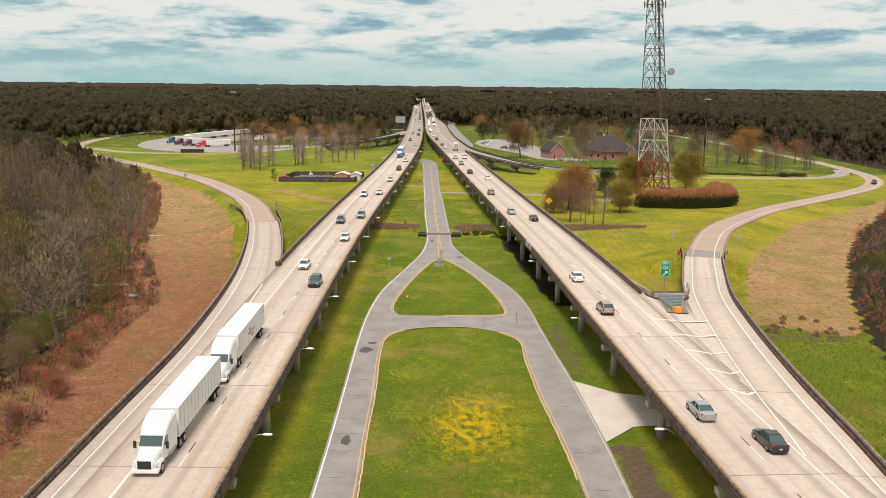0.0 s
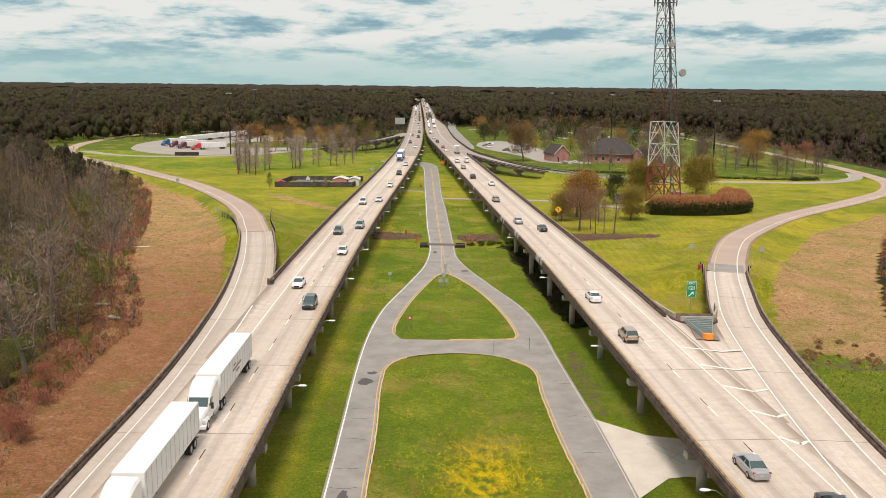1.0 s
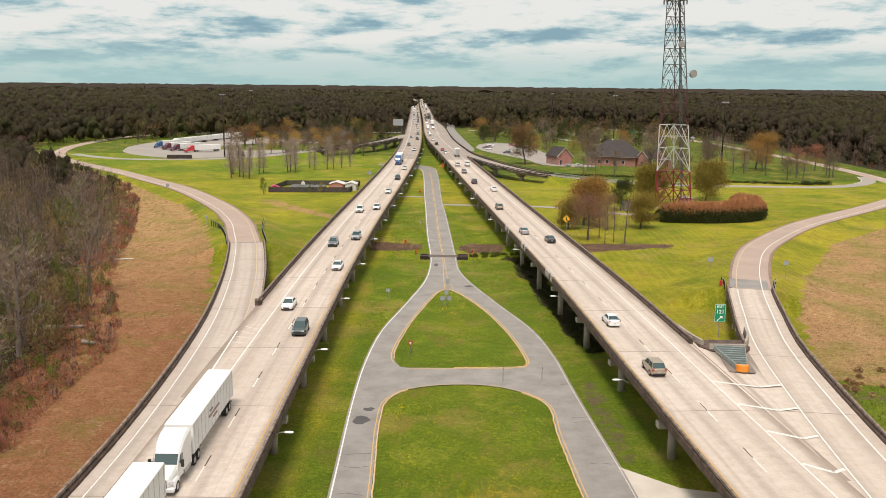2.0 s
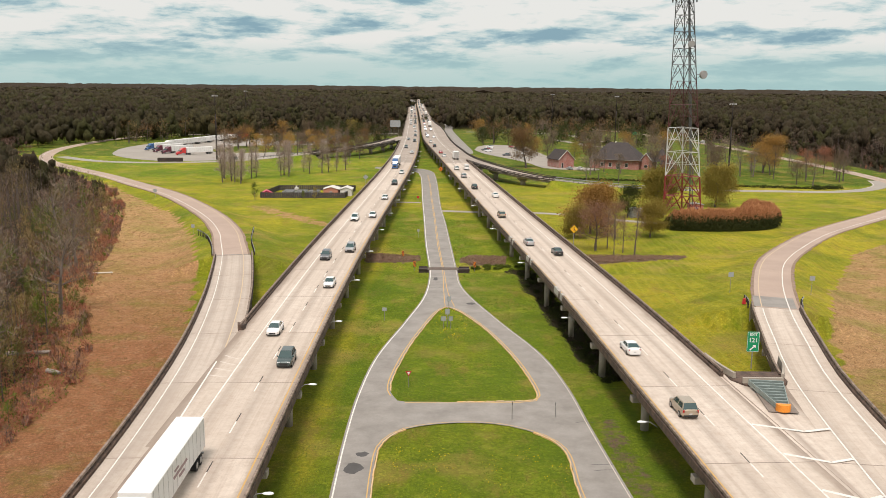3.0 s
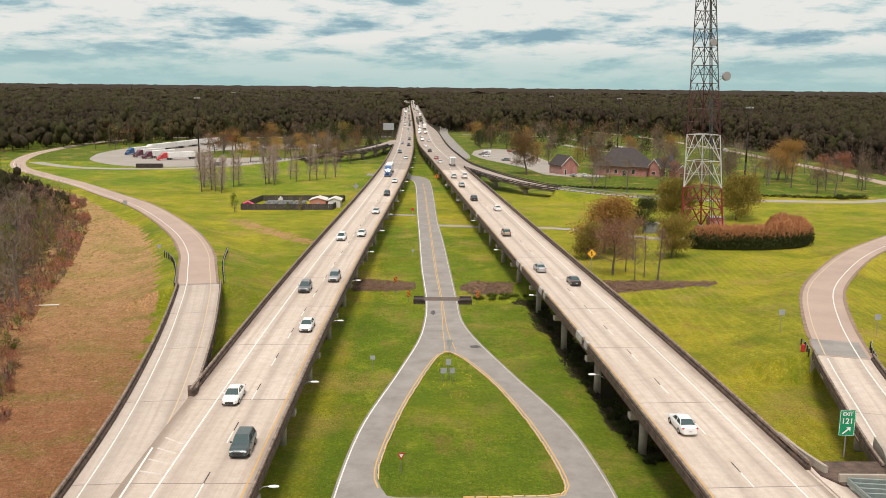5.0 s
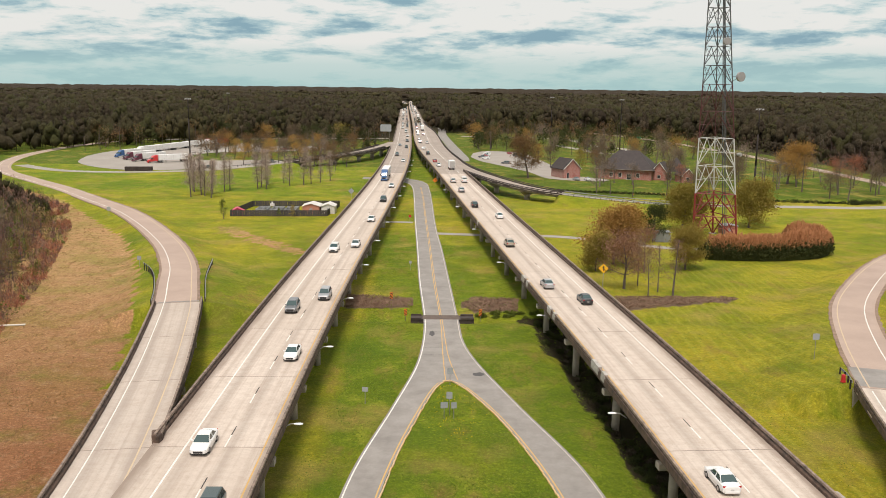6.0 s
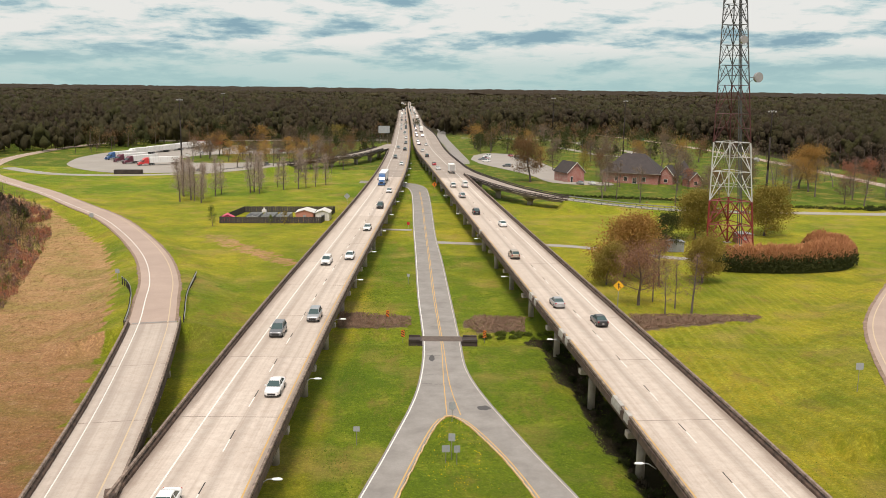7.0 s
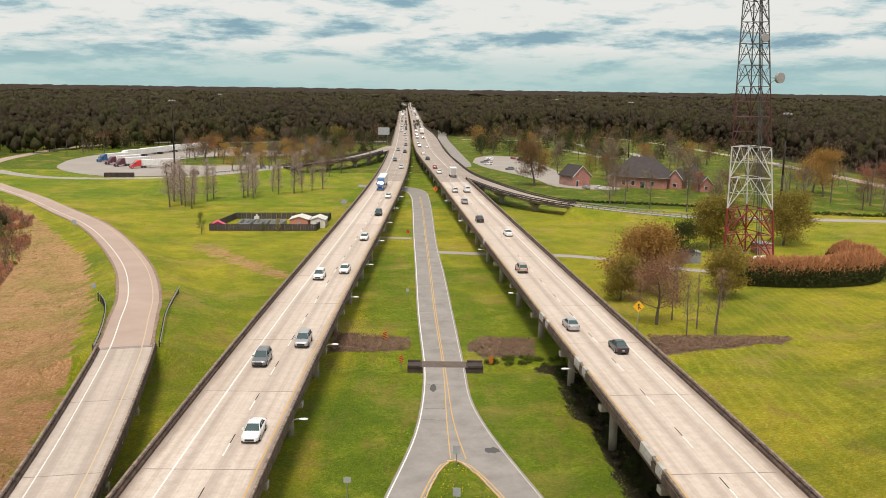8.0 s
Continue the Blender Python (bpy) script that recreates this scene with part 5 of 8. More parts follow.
def build_semi(paint, label, trailer="trailer_white", stripe=None, cab_only=False):
    """Conventional tractor with sleeper, and a long box trailer behind it. The nose is at y = 0."""
    ob = thing("semi_truck", label, "truck")
    bm = bmesh.new()
    ring = lambda y, w, zb, zt: [(w, y, zb), (w, y, zt - .25), (w * .86, y, zt), (-w * .86, y, zt), (-w, y, zt - .25), (-w, y, zb)]
    loft(bm, [ring(-.02, .72, .62, 1.45), ring(-.25, .84, .55, 1.62), ring(-1.1, .95, .6, 1.82), ring(-1.75, 1.02, .7, 1.98)])
    part("hood", fix_normals(bm), paint, ob)
    bm = bmesh.new()
    loft(bm, [ring(-1.7, 1.06, .8, 2.02), ring(-2.35, 1.1, .8, 2.95), ring(-2.7, 1.14, .8, 3.25), ring(-3.3, 1.2, .8, 3.75), ring(-4.2, 1.24, .8, 4.0), ring(-5.3, 1.25, .8, 4.05), ring(-5.32, 1.2, .8, 4.0)])
    part("cab", fix_normals(bm), paint, ob)
    bm = bmesh.new()
    quad_panel(bm, ((-1.0, -1.76, 2.1), (1.0, -1.76, 2.1), (1.0, -2.34, 2.86), (-1.0, -2.34, 2.86)), 0.03, 0.07, (0, -4, 1.5))
    part("windscreen", fix_normals(bm), "car_glass", ob, "tinted glass")
    for s in (1, -1):
        bm = bmesh.new()
        face = ((s * 1.13, -2.2, 2.0), (s * 1.13, -3.0, 2.0), (s * 1.15, -3.0, 2.75), (s * 1.12, -2.45, 2.75))
        quad_panel(bm, face, 0.02, 0.05, (0, -3, 2))
        part("side_window", fix_normals(bm), "car_glass", ob, "tinted glass")
        bm = bmesh.new()
        box(bm, s * 1.42 - .12, s * 1.42 + .12, -2.05, -1.9, 1.85, 2.5)
        rod(bm, (s * 1.1, -2.0, 2.3), (s * 1.4, -2.0, 2.3), .03, 6)
        part("mirror", bm, "black_trim", ob)
        bm = bmesh.new()
        box(bm, s * .85 - .17, s * .85 + .17, -.32, -.14, 1.05, 1.3)
        part("headlight", bm, "head_lamp", ob)
        bm = bmesh.new()
        loft(bm, [[(s * x, y, z) for x, z in ((.72, .55), (1.2, .55), (1.22, 1.0), (1.1, 1.2), (.72, 1.25))] for y in (-.45, -1.6)])
        part("fender", fix_normals(bm), paint, ob)
        bm = bmesh.new()
        rod(bm, (s * 1.0, -3.0, .85), (s * 1.0, -4.9, .85), .32, 12)
        part("fuel_tank", bm, "alloy", ob, "polished fuel tank")
    bm = bmesh.new()
    box(bm, -.58, .58, -.1, .02, .78, 1.48)
    part("grille", bm, "black_trim", ob)
    bm = bmesh.new()
    box(bm, -1.2, 1.2, -.38, .06, .38, .74)
    bmesh.ops.bevel(bm, geom=bm.edges[:], offset=.06, segments=1, affect="EDGES")
    part("front_bumper", bm, paint if paint != "car_white" else "trailer_white", ob)
    bm = bmesh.new()
    box(bm, -.5, .5, -8.4, -1.5, .75, 1.0)
    part("chassis", bm, "black_trim", ob)
    for x in (1.22, -1.22):
        add_wheel(ob, x, -1.05, .5, .3)
        for y in (-6.4, -7.7):
            add_wheel(ob, x, y, .5, .55)
    bm = bmesh.new()
    y0, y1 = -5.95, -21.4
    vs = box(bm, -1.3, 1.3, y1, y0, 1.22, 4.1)
    bmesh.ops.bevel(bm, geom=bm.edges[:], offset=.05, segments=1, affect="EDGES")
    body = part("trailer_body", fix_normals(bm), trailer, ob, "smooth box trailer")
    for x in (-1.305, 1.305):
        for y in np.arange(y1 + .4, y0, 1.22):
            bm = bmesh.new()
            box(bm, x - .006, x + .006, y - .03, y + .03, 1.3, 4.0)
            part("panel_seam", bm, "trailer_grey", body)
    for x in (-.64, .64):
        bm = bmesh.new()
        box(bm, x - .6, x + .6, y1 - .02, y1 + .03, 1.35, 3.95)
        part("rear_door", bm, trailer, body)
    bm = bmesh.new()
    box(bm, -1.15, 1.15, y1 + .05, y1 + .25, .5, .64)
    box(bm, -.9, -.8, y1 + .05, y1 + .2, .6, 1.22)
    box(bm, .8, .9, y1 + .05, y1 + .2, .6, 1.22)
    part("rear_guard", bm, "steel_dull", ob)
    for s in (1, -1):
        bm = bmesh.new()
        box(bm, s * 1.1 - .12, s * 1.1 + .12, y1 - .03, y1 + .05, 1.08, 1.2)
        part("tail_light", bm, "tail_lamp", ob)
        bm = bmesh.new()
        box(bm, s * .7 - .06, s * .7 + .06, -10.2, -10.05, .25, 1.25)
        part("landing_leg", bm, "steel_dull", ob)
        for y in (-18.6, -19.9):
            add_wheel(ob, s * 1.25, y, .5, .55)
    bm = bmesh.new()
    box(bm, -.6, .6, -20.8, -17.6, .7, 1.22)
    part("bogie", bm, "black_trim", ob)
    if stripe:
        for s in (1, -1):
            bm = bmesh.new()
            for k, (a, b, z0, z1) in enumerate(((-11.5, -15.5, 2.45, 2.75), (-12.6, -14.2, 1.95, 2.25), (-12.2, -13.4, 2.95, 3.2))):
                vs = box(bm, s * 1.312 - .004, s * 1.312 + .004, b, a, z0, z1)
                for v in vs:
                    v.co.y += (v.co.z - 2.5) * .8
            part("side_mark", bm, stripe, body, "plain painted side mark")
    return ob


def build_box_truck():
    ob = thing("box_truck", "white delivery truck with a tall grey box body", "truck")
    bm = bmesh.new()
    ring = lambda y, w, zb, zt: [(w, y, zb), (w, y, zt - .2), (w * .86, y, zt), (-w * .86, y, zt), (-w, y, zt - .2), (-w, y, zb)]
    loft(bm, [ring(4.2, .85, .5, 1.3), ring(3.6, .98, .5, 1.5), ring(3.2, 1.02, .55, 1.6), ring(2.6, 1.04, .6, 2.4), ring(1.7, 1.05, .6, 2.5)])
    part("cab", fix_normals(bm), "car_white", ob)
    bm = bmesh.new()
    quad_panel(bm, ((-.95, 3.17, 1.66), (.95, 3.17, 1.66), (.9, 2.66, 2.32), (-.9, 2.66, 2.32)), .03, .05, (0, 1, 1.2))
    part("windscreen", fix_normals(bm), "car_glass", ob, "tinted glass")
    bm = bmesh.new()
    box(bm, -1.27, 1.27, -4.4, 1.55, .95, 3.9)
    bmesh.ops.bevel(bm, geom=bm.edges[:], offset=.06, segments=1, affect="EDGES")
    body = part("cargo_box", bm, "trailer_white", ob)
    bm = bmesh.new()
    box(bm, -1.1, 1.1, -4.44, -4.38, 1.05, 3.7)
    part("roller_door", bm, "trailer_grey", body)
    bm = bmesh.new()
    box(bm, -1.15, 1.15, -4.6, -4.2, .45, .65)
    part("rear_bumper", bm, "steel_dull", ob)
    for s in (1, -1):
        for y, w in ((2.9, .3), (-2.4, .55)):
            add_wheel(ob, s * 1.15, y, .46, w)
        bm = bmesh.new()
        box(bm, s - .1, s + .1, -4.47, -4.38, .75, .9)
        part("tail_light", bm, "tail_lamp", ob)
    return ob


PROTO = {}


def vehicle(key, m, group=""):
    """A vehicle of a known kind and colour, built once and then copied."""
    if key in PROTO:
        return copy_thing(PROTO[key], m)
    kind, _, colour = key.partition(" ")
    words = dict(sedan="four-door car", suv="tall family car", van="panel van", pickup="pickup truck")
    if kind == "semi":
        ob = build_semi("truck_red" if colour == "red" else "car_" + colour, "%s semi truck with sleeper cab and long white trailer" % colour, stripe=None)
    elif kind == "semimark":
        ob = build_semi("car_white", "white semi truck with a dark mark on its trailer", stripe="car_maroon")
    elif kind == "boxtruck":
        ob = build_box_truck()
    elif kind == "suvbox":
        ob = build_car("suv", "car_white", "white tall family car with a black roof box", True)
    else:
        ob = build_car(kind, "car_" + colour, "%s %s with tinted windows" % (colour, words[kind]))
    ob.matrix_basis = m
    PROTO[key] = ob
    if group:
        ob["group"] = group
    return ob


def on_deck(run, x_or_lane, y, back):
    s = run.s_of_y(y)
    p = run.at(s, x_or_lane, 0.004)
    h = run.heading(s) + (math.pi if back else 0)
    return Matrix.Translation(p) @ Matrix.Rotation(h, 4, "Z")


SLOW, FAST = -0.85, 3.15
for key, y, lane in (("semi white", 70.0, -1.1), ("semimark white", 93.5, -1.0), ("suv green", 143.5, FAST), ("sedan white", 157.5, SLOW), ("sedan white", 187, FAST), ("suv grey", 211, SLOW), ("suv silver", 219.5, FAST), ("suv white", 262, SLOW),
                     ("sedan white", 268, FAST), ("sedan white", 305, FAST), ("suv black", 345, FAST), ("sedan white", 384, FAST), ("semi blue", 403, SLOW), ("sedan white", 489, FAST), ("suv grey", 527, SLOW),
                     ("suv black", 582, FAST), ("sedan silver", 599, SLOW), ("suv grey", 640, FAST), ("sedan white", 697, FAST), ("van white", 752, FAST - 1), ("sedan white", 817, SLOW), ("suv black", 837, FAST),
                     ("sedan white", 826, SLOW), ("semi white", 1152, SLOW)):
    vehicle(key, on_deck(LEFT_RUN, lane, y, True), "traffic on the viaducts")
INSIDE, OUTSIDE = -2.85, 1.3
for key, y, lane in (("sedan silver", 86.5, INSIDE + 0.3), ("sedan black", 78.5, OUTSIDE), ("suv beige", 128, INSIDE + 0.2), ("sedan white", 150, INSIDE + 0.3), ("sedan black", 218, OUTSIDE), ("sedan silver", 229.5, INSIDE + 0.2), ("suv beige", 270.5, INSIDE), ("sedan white", 313, OUTSIDE),
                     ("suv black", 335, INSIDE), ("suv silver", 372, INSIDE), ("van white", 402, OUTSIDE), ("suv white", 402, INSIDE), ("boxtruck white", 455, OUTSIDE + 0.2), ("sedan white", 469, INSIDE), ("sedan red", 491, INSIDE), ("suv black", 537, INSIDE), ("sedan white", 575, INSIDE),
                     ("sedan white", 625, OUTSIDE), ("suv grey", 631, INSIDE), ("sedan silver", 663, INSIDE), ("suv maroon", 718, OUTSIDE), ("suv grey", 721, INSIDE), ("suv black", 755, INSIDE), ("semi white", 800, OUTSIDE), ("suv grey", 810, INSIDE),
                     ("sedan red", 838, INSIDE), ("boxtruck white", 952, OUTSIDE), ("semi white", 1075, OUTSIDE), ("semi silver", 1335, OUTSIDE)):
    vehicle(key, on_deck(RIGHT_RUN, lane, y, False), "traffic on the viaducts")



def far_car(tall, paint):
    """A distant car: body, glass, wheels."""
    ob = thing("suv" if tall else "sedan", "%s %s in distant traffic" % (paint.split("_")[1], "tall car" if tall else "low car"), "car", "traffic on the viaducts")
    bm = bmesh.new()
    loft(bm, [hull_ring(y, w, .25, z) for y, w, z in ((-2.35, .8, .95), (-2.2, .9, 1.05), (0, .93, 1.05), (1.2, .93, 1.0), (2.2, .85, .85), (2.35, .7, .7))])
    part("body", fix_normals(bm), paint, ob)
    top = 1.7 if tall else 1.42
    bm = bmesh.new()
    loft(bm, [[(s * .84, y, .95) for s, y in ((1, 1.1), (-1, 1.1), (-1, -1.9), (1, -1.9))], [(s * .66, y, top) for s, y in ((1, .3), (-1, .3), (-1, -1.5 if tall else -1.0), (1, -1.5 if tall else -1.0))]])
    part("glasshouse", fix_normals(bm), "car_glass", ob, "dark tinted windows")
    bm = bmesh.new()
    box(bm, -.62, .62, -1.4 if tall else -.95, .25, top - .02, top + .05)
    part("roof", bm, paint, ob)
    for x in (.9, -.9):
        for y in (1.4, -1.4):
            bm = bmesh.new()
            rod(bm, (x * .8, y, .34), (x, y, .34), .34, 10)
            part("wheel", bm, "tyre_rubber", ob)
    return ob


FAR = [far_car(t, c) for t, c in ((True, "car_white"), (False, "car_white"), (True, "car_grey"), (False, "car_silver"), (True, "car_black"), (False, "car_maroon"))]
rng = random.Random(6)
spot = 0
for run, lanes, back, y0, y1 in ((LEFT_RUN, (SLOW, FAST), True, 860, 1990), (RIGHT_RUN, (INSIDE, OUTSIDE), False, 840, 1990)):
    for lane in lanes:
        y = y0 + rng.uniform(0, 20)
        while y < y1:
            if not any(abs(y - t) < 32 for t in (1163, 952, 1064, 1324)):
                m = on_deck(run, lane, y, back)
                if spot < len(FAR):
                    FAR[spot].matrix_basis = m
                else:
                    copy_thing(FAR[rng.randrange(len(FAR))], m)
                spot += 1
            y += rng.uniform(17, 40)

# a car on the far ramp, and one on the road beyond
vehicle("suv black", Matrix.Translation(RIGHT_RAMP.at(RIGHT_RAMP.s_of_y(362), 0.5, 0.03)) @ Matrix.Rotation(RIGHT_RAMP.heading(RIGHT_RAMP.s_of_y(362)) + math.pi, 4, "Z"))

# parked lorries and cars
for key, x, y, turn in (("semi blue", -177.5, 560, 152), ("semi maroon", -168, 546, 150), ("semi maroon", -160, 536, 148), ("semi red", -150, 528, 128),
                        ("semi white", -176, 588, 155), ("semi white", -172, 604, 155), ("semi silver", -168, 620, 155), ("semi white", -164, 636, 155), ("semi white", -158, 650, 155)):
    vehicle(key, pose(x, y, 0.114, 0, 0, turn), "lorries in the truck park")
lorry = build_semi("truck_red", "red semi truck with a long red trailer", "truck_red")
lorry.matrix_basis = pose(-160, 668, 0.114, 0, 0, 118)
for k, (x, y, turn) in enumerate(((-141, 585, 30), (-139, 606, 40), (-112, 503, 60), (-92, 536, 20), (-88, 540, 20), (-96, 632, 75), (-104, 628, 75), (-88, 640, 75), (-82, 648, 75), (-118, 622, 75), (-110, 640, 255),
                                  (26, 585, 80), (27, 591, 80), (28, 597, 80), (29, 603, 80), (27, 574, 80), (36, 545, 70), (47, 600, 260), (48, 594, 260), (44, 615, 200), (61, 464.5, 15), (66, 464.5, 10), (30, 612, 80), (50, 580, 260))):
    vehicle(("sedan white", "suv black", "sedan silver", "suv grey", "sedan red", "suv white", "pickup grey")[k * 5 % 7], pose(x, y, 0.114, 0, 0, turn), "parked cars")

# ---- plants ----
def foliage(name, colours, rough=0.85, crowns=None, thin=0.0):
    """Leaves or twigs, each with a tint of its own."""
    m, nt, b = node_mat(name)
    geo = nt.nodes.new("ShaderNodeNewGeometry")
    info = nt.nodes.new("ShaderNodeObjectInfo")
    r = nt.nodes.new("ShaderNodeValToRGB")
    while len(r.color_ramp.elements) < len(colours):
        r.color_ramp.elements.new(0.5)
    for k, (e, c) in enumerate(zip(r.color_ramp.elements, colours)):
        e.position, e.color = k / max(1, len(colours) - 1), (*c, 1)
    nt.links.new(geo.outputs["Random Per Island"], r.inputs[0])
    tint = blend(nt, spread(nt, info.outputs["Random"], 0, 1, 0, 0.45), r.outputs[0], colours[0])
    if crowns:
        att = nt.nodes.new("ShaderNodeAttribute")
        att.attribute_name = "tint"
        rr = nt.nodes.new("ShaderNodeValToRGB")
        while len(rr.color_ramp.elements) < len(crowns):
            rr.color_ramp.elements.new(0.5)
        for k, (e, c) in enumerate(zip(rr.color_ramp.elements, crowns)):
            e.position, e.color = k / (len(crowns) - 1), (*c, 1)
        nt.links.new(att.outputs["Fac"], rr.inputs[0])
        tint = blend(nt, 0.88, tint, rr.outputs[0])
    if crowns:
        # dark streaky mottling of massed twigs; shade between clumps is mixed into the tint
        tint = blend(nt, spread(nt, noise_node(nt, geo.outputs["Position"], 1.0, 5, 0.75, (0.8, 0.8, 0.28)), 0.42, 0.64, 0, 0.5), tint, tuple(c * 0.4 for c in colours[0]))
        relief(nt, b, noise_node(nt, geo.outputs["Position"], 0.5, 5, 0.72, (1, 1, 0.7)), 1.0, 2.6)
    clump = noise_node(nt, geo.outputs["Position"], 0.045, 3)
    tint = blend(nt, spread(nt, clump, 0.4, 0.65, 0, 0.3 if crowns else 0.5), tint, colours[-1])
    nt.links.new(tint, b.inputs["Base Color"])
    b.inputs["Roughness"].default_value = rough
    b.inputs["Specular IOR Level"].default_value = 0.2
    if thin:
        # light passes through thin leaves
        out = next(n for n in nt.nodes if n.type == "OUTPUT_MATERIAL")
        tr = nt.nodes.new("ShaderNodeBsdfTranslucent")
        mix = nt.nodes.new("ShaderNodeMixShader")
        mix.inputs[0].default_value = thin
        nt.links.new(tint, tr.inputs[0])
        nt.links.new(b.outputs[0], mix.inputs[1])
        nt.links.new(tr.outputs[0], mix.inputs[2])
        nt.links.new(mix.outputs[0], out.inputs[0])
    MATS[name] = m


foliage("twig_grey", [(0.11, 0.078, 0.054), (0.19, 0.138, 0.10), (0.38, 0.30, 0.24), (0.15, 0.105, 0.058)])
foliage("twig_mauve", [(0.12, 0.064, 0.050), (0.20, 0.115, 0.092), (0.32, 0.21, 0.17), (0.17, 0.095, 0.062)])
foliage("twig_pale", [(0.24, 0.175, 0.145), (0.36, 0.275, 0.235), (0.46, 0.37, 0.32), (0.29, 0.21, 0.175)])
foliage("twig_rust", [(0.20, 0.10, 0.062), (0.29, 0.155, 0.10), (0.38, 0.22, 0.15), (0.24, 0.125, 0.08)], thin=0.2)
foliage("twig_brown", [(0.095, 0.065, 0.045), (0.15, 0.105, 0.075), (0.20, 0.145, 0.105), (0.13, 0.09, 0.045)])
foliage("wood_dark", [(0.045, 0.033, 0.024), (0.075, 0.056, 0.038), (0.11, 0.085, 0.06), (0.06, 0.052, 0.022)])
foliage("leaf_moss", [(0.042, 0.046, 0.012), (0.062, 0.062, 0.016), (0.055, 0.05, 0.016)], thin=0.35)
foliage("bud_red", [(0.30, 0.10, 0.062), (0.42, 0.155, 0.09), (0.48, 0.23, 0.15), (0.26, 0.11, 0.06)], thin=0.35)
foliage("bud_orange", [(0.33, 0.175, 0.05), (0.44, 0.25, 0.07), (0.39, 0.26, 0.072), (0.28, 0.15, 0.044)], thin=0.35)
foliage("bud_rust", [(0.135, 0.072, 0.034), (0.19, 0.105, 0.048), (0.16, 0.105, 0.040), (0.23, 0.13, 0.06)], thin=0.3)
foliage("leaf_olive", [(0.20, 0.16, 0.034), (0.29, 0.225, 0.050), (0.22, 0.20, 0.034), (0.33, 0.225, 0.056)], thin=0.35)
foliage("leaf_spring", [(0.085, 0.125, 0.018), (0.13, 0.17, 0.025), (0.10, 0.12, 0.02), (0.17, 0.18, 0.035)], thin=0.35)
foliage("leaf_dark", [(0.030, 0.042, 0.014), (0.050, 0.062, 0.018), (0.040, 0.046, 0.015), (0.065, 0.068, 0.02)], thin=0.35)
foliage("hedge_tips", [(0.40, 0.165, 0.075), (0.52, 0.25, 0.12), (0.30, 0.12, 0.05), (0.44, 0.21, 0.09)])
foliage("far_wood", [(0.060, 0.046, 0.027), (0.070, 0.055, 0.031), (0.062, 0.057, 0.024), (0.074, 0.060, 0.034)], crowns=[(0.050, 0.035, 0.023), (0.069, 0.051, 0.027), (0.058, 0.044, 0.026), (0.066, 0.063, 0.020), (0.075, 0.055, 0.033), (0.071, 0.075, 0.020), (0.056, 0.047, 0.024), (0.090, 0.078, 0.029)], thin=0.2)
foliage("leaf_haze", [(0.20, 0.125, 0.055), (0.27, 0.18, 0.075), (0.34, 0.22, 0.12), (0.19, 0.17, 0.05)], thin=0.35)
foliage("brush_tufts", [(0.32, 0.18, 0.085), (0.17, 0.10, 0.05), (0.16, 0.17, 0.035), (0.44, 0.25, 0.13)])
foliage("heap_brush", [(0.24, 0.15, 0.10), (0.15, 0.095, 0.065), (0.33, 0.215, 0.15)])
foliage("grass_blades", [(0.10, 0.16, 0.012), (0.17, 0.23, 0.02), (0.08, 0.13, 0.010), (0.25, 0.27, 0.04)])
foliage("flower_yellow", [(0.85, 0.60, 0.01), (0.88, 0.66, 0.02), (0.78, 0.50, 0.01)])
surface("bark", (0.13, 0.10, 0.085), (0.075, 0.058, 0.05), scale=1.0, fine=7, world=False, bump=0.03)
surface("bark_grey", (0.19, 0.15, 0.125), (0.10, 0.078, 0.064), scale=1.0, fine=7, world=False, bump=0.03)
surface("bark_pale", (0.30, 0.255, 0.22), (0.17, 0.14, 0.12), scale=1.0, fine=7, world=False, bump=0.03)


def sprays(rs, centres, out, length, width, up=0.35, flat=0.6):
    """Small four-cornered leaves or twigs round given centres. Returns corner points (n, 4, 3)."""
    n = len(centres)
    d = out + rs.normal(0, flat, (n, 3)) + np.array((0, 0, up))
    d /= np.linalg.norm(d, axis=1)[:, None] + 1e-9
    s = np.cross(d, rs.normal(0, 1, (n, 3)))
    s /= np.linalg.norm(s, axis=1)[:, None] + 1e-9
    ln = rs.uniform(length[0], length[1], (n, 1))
    wd = rs.uniform(width[0], width[1], (n, 1)) / 2
    a = centres - d * ln * 0.5
    b = centres + d * ln * 0.5
    m = centres + d * ln * rs.uniform(-0.15, 0.15, (n, 1))
    return np.stack([a, m + s * wd, b, m - s * wd], 1)


def faced(rs, quads, out, tint=None):
    """Adds to each quad the direction that its clump faces, and its tree's tint."""
    n = out + rs.normal(0, .22, out.shape)
    n /= np.linalg.norm(n, axis=1)[:, None] + 1e-9
    flat = np.cross(quads[:, 1] - quads[:, 0], quads[:, 2] - quads[:, 0])
    turn = (flat * n).sum(1) < 0
    quads[turn] = quads[turn][:, ::-1]
    t = np.full((len(quads), 1, 3), rs.uniform() if tint is None else tint)
    return np.concatenate([quads, n[:, None], t], 1)


